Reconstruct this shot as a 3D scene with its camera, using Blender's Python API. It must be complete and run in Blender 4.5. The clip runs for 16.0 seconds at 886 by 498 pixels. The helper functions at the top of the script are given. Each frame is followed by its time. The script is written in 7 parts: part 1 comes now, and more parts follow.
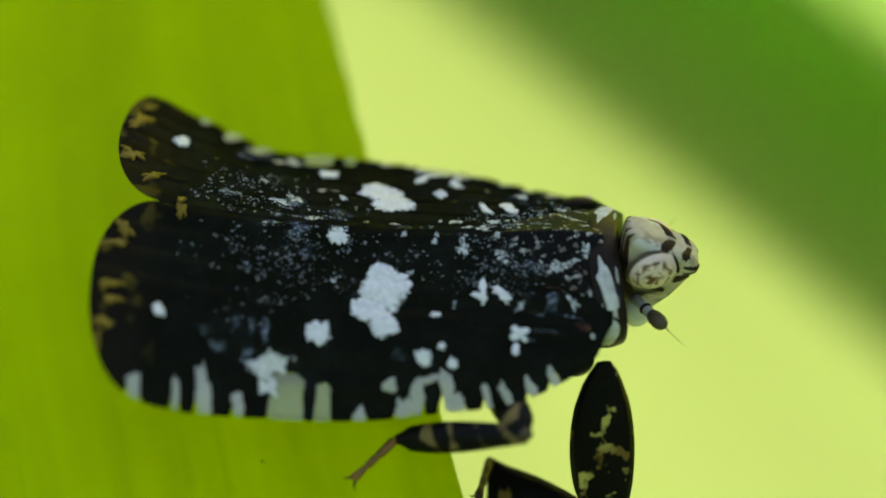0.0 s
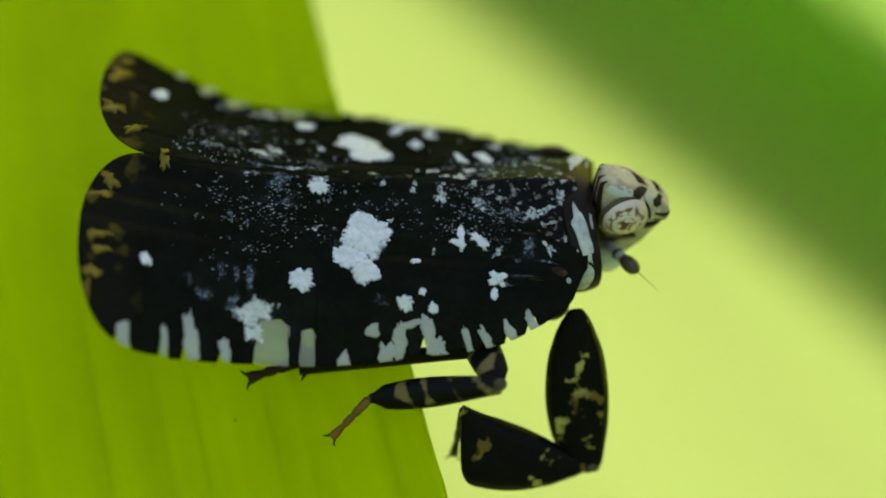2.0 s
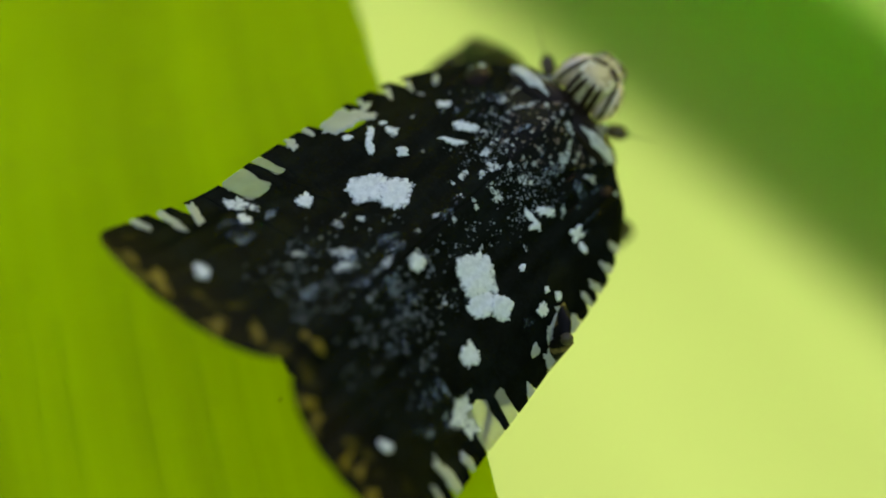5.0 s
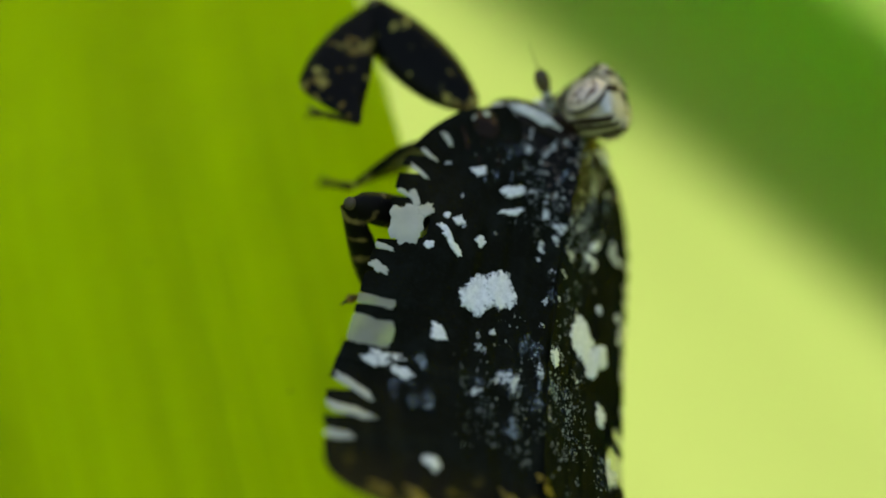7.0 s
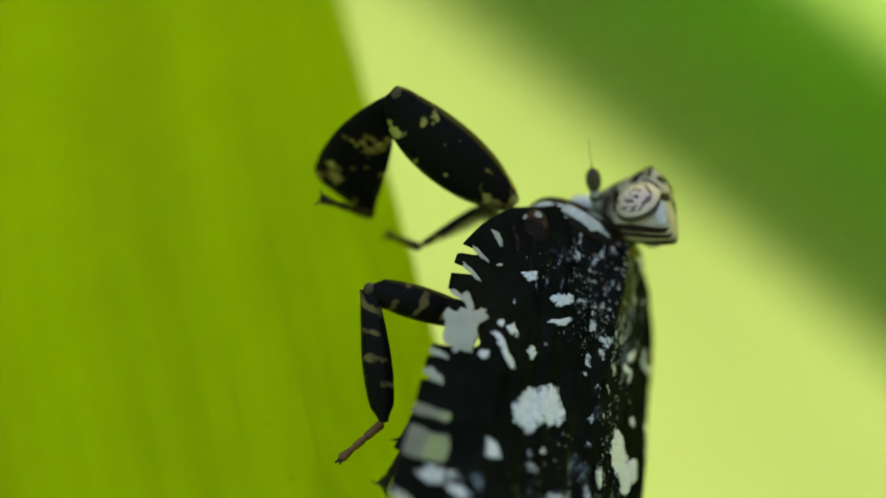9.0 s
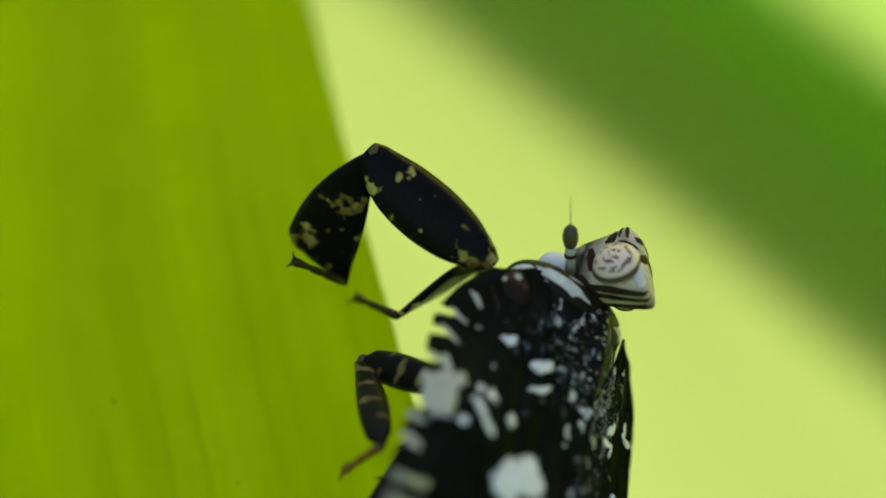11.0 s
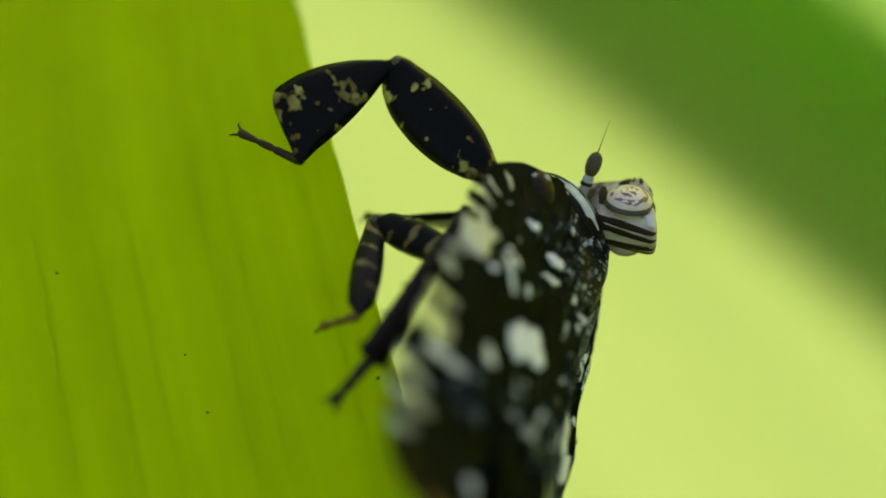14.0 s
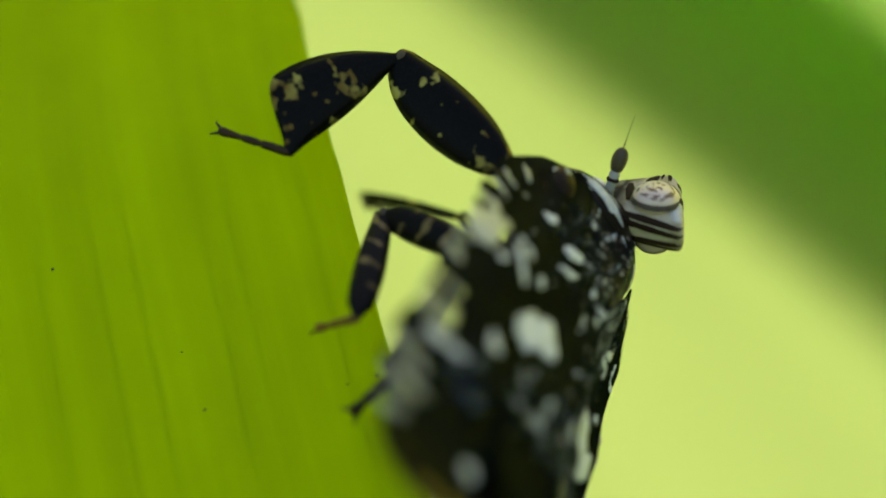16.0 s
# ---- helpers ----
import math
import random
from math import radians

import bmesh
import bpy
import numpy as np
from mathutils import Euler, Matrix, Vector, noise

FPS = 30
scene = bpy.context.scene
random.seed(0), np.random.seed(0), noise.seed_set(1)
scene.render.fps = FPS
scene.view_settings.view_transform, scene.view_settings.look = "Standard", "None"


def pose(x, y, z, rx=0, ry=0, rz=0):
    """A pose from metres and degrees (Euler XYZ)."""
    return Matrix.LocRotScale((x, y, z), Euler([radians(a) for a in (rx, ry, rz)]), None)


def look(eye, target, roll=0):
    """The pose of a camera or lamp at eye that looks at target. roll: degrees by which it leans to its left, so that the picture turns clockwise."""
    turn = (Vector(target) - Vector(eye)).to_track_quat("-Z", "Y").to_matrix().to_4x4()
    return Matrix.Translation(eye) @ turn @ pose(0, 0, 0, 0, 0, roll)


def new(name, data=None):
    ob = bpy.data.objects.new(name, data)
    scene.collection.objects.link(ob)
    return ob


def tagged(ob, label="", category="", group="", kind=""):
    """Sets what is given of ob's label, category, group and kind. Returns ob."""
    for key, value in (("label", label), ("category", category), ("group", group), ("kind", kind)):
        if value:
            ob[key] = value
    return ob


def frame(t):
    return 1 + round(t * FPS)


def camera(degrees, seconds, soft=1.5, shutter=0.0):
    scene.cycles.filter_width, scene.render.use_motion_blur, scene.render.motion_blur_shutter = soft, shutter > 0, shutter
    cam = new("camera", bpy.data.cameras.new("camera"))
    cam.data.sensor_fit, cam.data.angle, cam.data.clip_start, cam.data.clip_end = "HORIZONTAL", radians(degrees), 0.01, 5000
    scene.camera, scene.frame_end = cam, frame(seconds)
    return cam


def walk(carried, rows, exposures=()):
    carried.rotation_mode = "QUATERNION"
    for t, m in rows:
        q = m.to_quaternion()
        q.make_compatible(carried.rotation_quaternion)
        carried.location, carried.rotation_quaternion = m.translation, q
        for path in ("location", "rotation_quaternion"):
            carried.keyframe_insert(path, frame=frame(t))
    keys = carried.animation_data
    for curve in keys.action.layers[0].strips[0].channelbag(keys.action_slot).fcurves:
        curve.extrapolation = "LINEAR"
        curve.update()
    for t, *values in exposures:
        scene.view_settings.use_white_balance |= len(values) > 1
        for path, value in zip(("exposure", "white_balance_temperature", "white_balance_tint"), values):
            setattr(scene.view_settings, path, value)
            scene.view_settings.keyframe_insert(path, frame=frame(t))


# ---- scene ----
MM = 0.001  # the insect is about 10 mm long; its parts are drawn in millimetres

# ---------------------------------------------------------------- camera
cam = camera(24.0, 16.0, 1.8, 0.0)
cam.data.dof.use_dof = True
cam.data.dof.focus_distance = 0.0353
cam.data.dof.aperture_fstop = 36.0
walk(cam, [
    (0, pose(-0.001026, -0.035227, 0.001010, 90, 0, 0)),
    (0.5, pose(-0.000880, -0.035227, 0.001292, 90, 0, 0)),
    (1, pose(-0.000569, -0.035227, 0.000350, 90, 0, 0)),
    (1.5, pose(-0.000540, -0.035227, 0.000000, 90, 0, 0)),
    (2, pose(-0.000550, -0.035227, 0.000291, 90, 0, 0)),
    (2.5, pose(-0.000502, -0.035227, 0.000447, 90, 0, 0)),
    (3, pose(-0.000579, -0.035227, 0.000097, 90, 0, 0)),
    (3.5, pose(-0.000686, -0.035227, -0.000087, 90, 0, 0)),
    (4, pose(-0.001026, -0.035227, -0.000048, 90, 0, 0)),
    (4.5, pose(-0.001415, -0.035227, -0.000049, 90, 0, 0)),
    (4.6, pose(-0.001414, -0.035284, -0.000049, 90, 0, 0)),
    (4.7, pose(-0.001385, -0.035341, -0.000049, 90, 0, 0)),
    (4.8, pose(-0.001345, -0.035398, -0.000049, 90, 0, 0)),
    (5, pose(-0.001316, -0.035513, -0.000049, 90, 0, 0)),
    (5.2, pose(-0.001285, -0.035627, -0.000049, 90, 0, 0)),
    (7.3, pose(-0.001456, -0.036827, -0.000102, 90, 0, 0)),
    (7.5, pose(-0.001557, -0.036827, 0.000507, 90, 0, 0)),
    (8, pose(-0.001455, -0.036827, 0.000913, 90, 0, 0)),
    (10.5, pose(-0.001363, -0.035627, 0.002338, 90, 0, 0)),
    (11, pose(-0.000998, -0.035177, 0.002358, 90, 0, 0)),
    (11.5, pose(-0.000756, -0.034727, 0.001726, 90, 0, 0)),
    (12, pose(-0.000326, -0.034427, 0.000932, 90, 0, 0)),
    (12.5, pose(-0.000402, -0.034127, 0.001056, 90, 0, 0)),
    (13, pose(-0.000380, -0.033977, 0.001267, 90, 0, 0)),
    (13.5, pose(-0.000367, -0.033827, 0.000168, 90, 0, 0)),
    (14, pose(-0.000239, -0.033747, 0.000037, 90, 0, 0)),
    (14.5, pose(-0.000167, -0.033667, 0.000000, 90, 0, 0)),
    (15, pose(-0.000060, -0.033587, 0.000185, 90, 0, 0)),
    (15.5, pose(-0.000036, -0.033507, 0.000000, 90, 0, 0)),
    (16, pose(-0.000225, -0.033427, -0.000028, 90, 0, 0))],
    exposures=[(0.0, 1.53, 7000.0, 12.0), (5.0, 1.50, 7000.0, 12.0), (7.3, 1.48, 7000.0, 12.0), (16.0, 1.44, 7000.0, 12.0)])

# ---------------------------------------------------------------- light
world = bpy.data.worlds.new("sky")
scene.world = world
world.use_nodes = True
wn = world.node_tree
sky = wn.nodes.new("ShaderNodeTexSky")
sky.sky_type, sky.sun_disc = "NISHITA", False
sky.air_density, sky.dust_density, sky.ozone_density = 0.8, 2.5, 0.6  # humid, hazy air
sky.sun_elevation, sky.sun_rotation = radians(52), radians(20)
wn.links.new(sky.outputs[0], wn.nodes["Background"].inputs[0])
wn.nodes["Background"].inputs[1].default_value = 0.125

SUN_FROM = Vector((0.22, 0.60, 0.80)).normalized()  # from behind the leaves, high
sun = new("sun", bpy.data.lights.new("sun", "SUN"))
sun.data.energy, sun.data.angle, sun.data.color = 4.0, radians(3.0), (1.0, 0.90, 0.85)
sun.matrix_world = look(SUN_FROM * 0.4, (0, 0, 0))


# ---------------------------------------------------------------- materials
def material(name):
    m = bpy.data.materials.new(name)
    m.use_nodes = True
    nt = m.node_tree
    nt.nodes.clear()
    return m, nt


class Net:
    """Short hand for wiring nodes."""

    def __init__(self, nt):
        self.nt = nt

    def node(self, kind, props=None, **ins):
        n = self.nt.nodes.new("ShaderNode" + kind)
        for key, value in (props or {}).items():
            setattr(n, key, value)
        for key, value in ins.items():
            sock = n.inputs[int(key[1:])] if key[0] == "i" and key[1:].isdigit() else n.inputs[key.replace("_", " ")]
            if isinstance(value, bpy.types.NodeSocket):
                self.nt.links.new(value, sock)
            else:
                sock.default_value = value
        return n

    def ramp(self, fac, stops, mode="LINEAR"):
        n = self.nt.nodes.new("ShaderNodeValToRGB")
        n.color_ramp.interpolation = mode
        els = n.color_ramp.elements
        while len(els) < len(stops):
            els.new(0.5)
        for e, (p, c) in zip(els, stops):
            e.position, e.color = p, (*c, 1.0) if len(c) == 3 else c
        self.nt.links.new(fac, n.inputs[0])
        return n.outputs[0]

    def coords(self, scale, turn=(0, 0, 0), which="Object"):
        tc = self.nt.nodes.new("ShaderNodeTexCoord")
        mp = self.nt.nodes.new("ShaderNodeMapping")
        mp.inputs["Scale"].default_value = scale
        mp.inputs["Rotation"].default_value = turn
        self.nt.links.new(tc.outputs[which], mp.inputs[0])
        return mp.outputs[0]

    def mix(self, fac, a, b, blend="MIX"):
        n = self.nt.nodes.new("ShaderNodeMix")
        n.data_type, n.blend_type = "RGBA", blend
        for sock, value in ((n.inputs[0], fac), (n.inputs[6], a), (n.inputs[7], b)):
            if isinstance(value, bpy.types.NodeSocket):
                self.nt.links.new(value, sock)
            else:
                sock.default_value = value if not isinstance(value, tuple) else (*value, 1.0)[:4]
        return n.outputs[2]

    def bump(self, height, strength, distance):
        return self.node("Bump", None, Height=height, Strength=strength, Distance=distance).outputs[0]

    def end(self, shader):
        out = self.nt.nodes.new("ShaderNodeOutputMaterial")
        self.nt.links.new(shader, out.inputs[0])


def leaf_material(name, front, through_colour, streak, share=0.5, fine=1.0):
    """A thin living leaf: reflects on its face and lets light through; streaks run along local y."""
    m, nt = material(name)
    k = Net(nt)
    wide = k.node("TexNoise", None, Vector=k.coords((170, 4, 4)), Scale=1.0, Detail=2.0).outputs[0]
    thin = k.node("TexNoise", None, Vector=k.coords((2200 * fine, 22, 22)), Scale=1.0, Detail=3.0).outputs[0]
    spots = k.node("TexNoise", None, Vector=k.coords((900, 500, 500)), Scale=1.0, Detail=4.0).outputs[0]
    pat = k.mix(0.12, k.mix(0.22, wide, thin), spots)
    pat = k.ramp(pat, [(0.36, (0, 0, 0)), (0.64, (1, 1, 1))])
    dark = tuple(c * (1 - streak) for c in front)
    col = k.mix(pat, dark, front)
    tdark = tuple(c * (1 - streak) for c in through_colour)
    tcol = k.mix(pat, tdark, through_colour)
    nor = k.bump(thin, 0.35, 0.00006)
    face = k.node("BsdfPrincipled", None, Base_Color=col, Roughness=0.5, Normal=nor)
    face.inputs["Specular IOR Level"].default_value = 0.08
    trans = k.node("BsdfTranslucent", None, Color=tcol, Normal=nor)
    k.end(k.node("MixShader", None, i0=share, i1=face.outputs[0], i2=trans.outputs[0]).outputs[0])
    return m


def plain(name, colour, rough, spec=0.4, vary=0.25, scale=4000.0, bump=0.2, sheen=0.0):
    """Cuticle, wax or horn: one colour with two sizes of variation and a little relief."""
    m, nt = material(name)
    k = Net(nt)
    co = k.coords((scale, scale, scale))
    n1 = k.node("TexNoise", None, Vector=co, Scale=1.0, Detail=5.0).outputs[0]
    n2 = k.node("TexNoise", None, Vector=co, Scale=0.22, Detail=2.0).outputs[0]
    f = k.mix(0.5, n1, n2)
    col = k.mix(k.ramp(f, [(0.35, (0, 0, 0)), (0.65, (1, 1, 1))]), tuple(c * (1 - vary) for c in colour), colour)
    p = k.node("BsdfPrincipled", None, Base_Color=col, Roughness=rough, Normal=k.bump(n1, bump, 0.00003))
    p.inputs["Specular IOR Level"].default_value = spec
    p.inputs["Sheen Weight"].default_value = sheen
    k.end(p.outputs[0])
    return m


def wing_material():
    """Black wing membrane with long fine veins, dull blue-grey bloom and a brown, amber-marked hind margin."""
    m, nt = material("black wing membrane")
    k = Net(nt)
    co = k.coords((1000, 1000, 1000))
    sep = k.node("SeparateXYZ", None, Vector=co)
    bloom = k.node("TexNoise", None, Vector=co, Scale=1.3, Detail=5.0, Roughness=0.7).outputs[0]
    grain = k.node("TexNoise", None, Vector=co, Scale=16.0, Detail=3.0).outputs[0]
    veins = k.node("TexWave", {"bands_direction": "Y"}, Vector=k.coords((160, 1000, 1000)), Scale=0.75, Distortion=2.2, Detail=2.0).outputs[0]
    base = k.mix(k.ramp(bloom, [(0.46, (0, 0, 0)), (0.75, (1, 1, 1))]), (0.0022, 0.0026, 0.0020), (0.0066, 0.0086, 0.0080))
    base = k.mix(k.ramp(grain, [(0.5, (0, 0, 0)), (0.8, (0.35, 0.35, 0.35))]), base, (0.011, 0.014, 0.011))
    tail = k.ramp(k.node("MapRange", None, Value=sep.outputs[0], i1=-3.45, i2=-4.2).outputs[0], [(0.0, (0, 0, 0)), (1.0, (1, 1, 1))])
    blot = k.node("TexNoise", None, Vector=co, Scale=1.9, Detail=2.0).outputs[0]
    amber = k.mix(k.ramp(blot, [(0.56, (0, 0, 0)), (0.66, (1, 1, 1))]), (0.010, 0.007, 0.005), (0.10, 0.075, 0.012))
    base = k.mix(tail, base, amber)
    nor = k.bump(k.mix(0.35, veins, grain), 0.6, 0.00004)
    dull = k.node("BsdfDiffuse", None, Color=base, Normal=nor)
    sheen = k.node("BsdfAnisotropic", None, Color=(0.80, 0.86, 0.45, 1.0), Roughness=0.42, Normal=nor)
    k.end(k.node("MixShader", None, i0=0.006, i1=dull.outputs[0], i2=sheen.outputs[0]).outputs[0])
    return m


def spotted(name, dark, pale, low, high, scale=2.6, rough=0.4):
    """Dark cuticle with cream blotches; low and high set how much is pale."""
    m, nt = material(name)
    k = Net(nt)
    co = k.coords((1000, 1000, 1000))
    info = k.node("ObjectInfo")
    off = k.node("VectorMath", {"operation": "ADD"}, i0=co)
    mul = k.node("Math", {"operation": "MULTIPLY"}, i0=info.outputs["Random"], i1=37.0)
    nt.links.new(mul.outputs[0], off.inputs[1])
    n = k.node("TexNoise", None, Vector=off.outputs[0], Scale=scale, Detail=2.0, Roughness=0.5).outputs[0]
    g = k.node("TexNoise", None, Vector=co, Scale=22.0, Detail=3.0).outputs[0]
    d = k.mix(k.ramp(g, [(0.45, (0, 0, 0)), (0.85, (1, 1, 1))]), dark, tuple(c * 2.0 + 0.002 for c in dark))
    age = k.node("TexNoise", None, Vector=off.outputs[0], Scale=scale * 0.45, Detail=1.0).outputs[0]
    tone = k.mix(k.ramp(age, [(0.44, (0, 0, 0)), (0.58, (1, 1, 1))]), tuple(c * f for c, f in zip(pale, (0.34, 0.25, 0.22))), pale)
    col = k.mix(k.ramp(n, [(low, (0, 0, 0)), (high, (1, 1, 1))]), d, tone)
    p = k.node("BsdfPrincipled", None, Base_Color=col, Roughness=rough, Normal=k.bump(g, 0.12, 0.00002))
    p.inputs["Specular IOR Level"].default_value = 0.07
    k.end(p.outputs[0])
    return m


def banded(name, dark, pale, scale, low, high):
    """Dark leg with uneven pale rings along its length."""
    m, nt = material(name)
    k = Net(nt)
    co = k.coords((1000, 1000, 1000))
    ring = k.node("TexWave", {"bands_direction": "X"}, Vector=co, Scale=scale, Distortion=7.0, Detail=3.0, Detail_Scale=1.5).outputs[0]
    n = k.node("TexNoise", None, Vector=co, Scale=3.0, Detail=3.0).outputs[0]
    col = k.mix(k.ramp(k.mix(0.68, ring, n), [(low, (0, 0, 0)), (high, (1, 1, 1))]), dark, pale)
    p = k.node("BsdfPrincipled", None, Base_Color=col, Roughness=0.45, Normal=k.bump(n, 0.2, 0.00002))
    p.inputs["Specular IOR Level"].default_value = 0.1
    k.end(p.outputs[0])
    return m


def head_material():
    """Cream head capsule, browner and blotched on the lower face."""
    m, nt = material("cream head capsule")
    k = Net(nt)
    co = k.coords((1000, 1000, 1000))
    z = k.node("SeparateXYZ", None, Vector=co).outputs[2]
    g = k.node("TexNoise", None, Vector=co, Scale=14.0, Detail=3.0).outputs[0]
    w = k.node("TexNoise", None, Vector=co, Scale=3.0, Detail=2.0).outputs[0]
    cream = k.mix(g, (0.45, 0.38, 0.26), (0.66, 0.58, 0.43))
    cream = k.mix(k.ramp(w, [(0.46, (0, 0, 0)), (0.62, (0.7, 0.7, 0.7))]), cream, (0.30, 0.24, 0.13))
    low = k.ramp(k.node("MapRange", None, Value=z, i1=0.22, i2=-0.08).outputs[0], [(0, (0, 0, 0)), (1, (1, 1, 1))])
    blot = k.ramp(k.node("TexNoise", None, Vector=co, Scale=2.2, Detail=2.0).outputs[0], [(0.48, (1, 1, 1)), (0.66, (0, 0, 0))])
    col = k.mix(k.mix(1.0, low, blot, "MULTIPLY"), cream, (0.03, 0.025, 0.018))
    p = k.node("BsdfPrincipled", None, Base_Color=col, Roughness=0.55, Normal=k.bump(g, 0.25, 0.00003))
    p.inputs["Specular IOR Level"].default_value = 0.12
    k.end(p.outputs[0])
    return m


def eye_material():
    """Pale compound eye with broken rings of rust-brown flecks round its middle."""
    m, nt = material("pale eye with brown rings")
    k = Net(nt)
    co = k.coords((1000, 1000, 1000))
    flat = k.coords((1000, 0, 1000))
    away = k.node("VectorMath", {"operation": "SUBTRACT"}, i0=flat, i1=(EYE_AT[0] * 1.045, 0, EYE_AT[2])).outputs[0]
    d = k.node("VectorMath", {"operation": "LENGTH"}, i0=away).outputs["Value"]
    warp = k.node("TexNoise", None, Vector=co, Scale=4.0, Detail=1.0).outputs[0]
    d = k.node("Math", {"operation": "ADD"}, i0=d, i1=k.node("Math", {"operation": "MULTIPLY"}, i0=warp, i1=0.16).outputs[0]).outputs[0]
    ring = k.ramp(d, [(0.0, (1, 1, 1)), (0.22, (1, 1, 1)), (0.27, (0, 0, 0)), (0.31, (0, 0, 0)), (0.33, (0.9, 0.9, 0.9)), (0.385, (0.9, 0.9, 0.9)), (0.41, (0, 0, 0))])
    b = k.node("TexNoise", None, Vector=co, Scale=10.0, Detail=1.0).outputs[0]
    fleck = k.mix(1.0, ring, k.ramp(b, [(0.47, (0, 0, 0)), (0.52, (1, 1, 1))]), "MULTIPLY")
    col = k.mix(fleck, k.mix(warp, (0.64, 0.48, 0.36), (0.82, 0.66, 0.56)), (0.12, 0.035, 0.008))
    p = k.node("BsdfPrincipled", None, Base_Color=col, Roughness=0.38)
    k.end(p.outputs[0])
    return m


def broken_wax(name, colour, level, scale, soft=0.07, fray=0.34):
    """Wax scales that thin out towards the edge of a patch and leave the wing bare in small gaps."""
    m, nt = material(name)
    k = Net(nt)
    co = k.coords((1000, 1000, 1000))
    wide = k.node("TexNoise", None, Vector=k.coords((700, 1000, 1000)), Scale=2.6, Detail=2.0).outputs[0]
    fine = k.node("TexNoise", None, Vector=co, Scale=scale, Detail=5.0, Roughness=0.7).outputs[0]
    n = k.mix(0.6, wide, fine)
    cover = k.node("Attribute", {"attribute_name": "cover"}).outputs["Fac"]
    thick = k.node("Math", {"operation": "MULTIPLY_ADD"}, i0=cover, i1=fray, i2=-fray).outputs[0]
    f = k.node("Math", {"operation": "ADD"}, i0=n, i1=thick).outputs[0]
    tone = k.mix(k.ramp(fine, [(0.36, (0, 0, 0)), (0.62, (1, 1, 1))]), tuple(c * 0.78 for c in colour), colour)
    p = k.node("BsdfPrincipled", None, Base_Color=tone, Roughness=0.8, Normal=k.bump(fine, 0.35, 0.00003))
    p.inputs["Specular IOR Level"].default_value = 0.15
    bare = k.node("BsdfTransparent")
    k.end(k.node("MixShader", None, i0=k.ramp(f, [(level, (0, 0, 0)), (level + soft, (1, 1, 1))]), i1=bare.outputs[0], i2=p.outputs[0]).outputs[0])
    return m


def hyaline_material(name, low, high, share):
    """Clear or milky part of the wing, without black."""
    m, nt = material(name)
    k = Net(nt)
    n = k.node("TexNoise", None, Vector=k.coords((1000, 1000, 1000)), Scale=3.0, Detail=3.0).outputs[0]
    col = k.mix(n, low, high)
    p = k.node("BsdfPrincipled", None, Base_Color=col, Roughness=0.35)
    t = k.node("BsdfTranslucent", None, Color=col)
    body = k.node("MixShader", None, i0=0.14, i1=p.outputs[0], i2=t.outputs[0])
    clear = k.node("BsdfTransparent", None, Color=(0.92, 0.93, 0.80, 1.0))
    k.end(k.node("MixShader", None, i0=share, i1=body.outputs[0], i2=clear.outputs[0]).outputs[0])
    return m


LEAF = leaf_material("yellow-green leaf blade", (0.41, 0.57, 0.003), (0.86, 0.95, 0.006), 0.30, 0.60)
LEAF_THIN = leaf_material("thin light green leaf", (0.06, 0.25, 0.006), (0.92, 1.0, 0.02), 0.08, 0.97)
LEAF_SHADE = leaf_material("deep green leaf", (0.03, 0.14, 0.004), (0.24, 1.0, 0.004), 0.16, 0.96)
LEAF_BACK = leaf_material("pale green sunlit leaf", (0.06, 0.16, 0.008), (0.575, 0.675, 0.355), 0.10, 0.88, 0.3)
WING = wing_material()
WAX = plain("white wax stripe", (0.72, 0.71, 0.66), 0.75, 0.15, 0.42, 7000.0, 0.8)
WAX_SOLID = broken_wax("white wax scales", (0.82, 0.81, 0.79), 0.22, 11.0, 0.14, 0.30)
WAX_DIM = broken_wax("thin blue-grey wax bloom", (0.16, 0.19, 0.22), 0.44, 15.0, 0.18, 0.30)
WAX_LOOSE = broken_wax("loose pale wax", (0.56, 0.57, 0.55), 0.42, 14.0, 0.14, 0.30)
WAX_THICK = broken_wax("mottled white wax", (0.71, 0.70, 0.64), 0.36, 10.0, 0.12, 0.30)
WAX_DUST = plain("fine pale wax dust", (0.25, 0.27, 0.26), 0.8, 0.1, 0.5, 6000.0, 0.2)
CREAM = plain("cream wing bar", (0.42, 0.42, 0.36), 0.5, 0.3, 0.25, 5000.0, 0.3)
AMBER = plain("amber wing mark", (0.27, 0.18, 0.014), 0.45, 0.2, 0.6, 4000.0, 0.3)
HYALINE = hyaline_material("clear yellowish wing window", (0.34, 0.32, 0.20), (0.52, 0.50, 0.41), 0.40)
BAR = hyaline_material("milky wing bar", (0.40, 0.39, 0.31), (0.56, 0.55, 0.46), 0.04)
THORAX = spotted("black thorax with white scales", (0.004, 0.004, 0.003), (0.40, 0.40, 0.37), 0.575, 0.63, 9.0, 0.5)
BELLY = plain("dark brown belly", (0.018, 0.011, 0.007), 0.4, 0.12, 0.5, 3000.0, 0.3)
LEG = spotted("black leg with cream blotches", (0.0035, 0.0032, 0.0022), (0.44, 0.38, 0.09), 0.60, 0.665, 2.8)
LEG_BAND = banded("black leg with brown bands", (0.005, 0.004, 0.003), (0.20, 0.14, 0.05), 0.62, 0.60, 0.70)
TARSUS = plain("amber brown tarsus", (0.26, 0.12, 0.02), 0.4, 0.4, 0.5, 6000.0, 0.2)
TARSUS_DARK = plain("dark brown foot", (0.045, 0.024, 0.008), 0.5, 0.2, 0.5, 6000.0, 0.2)
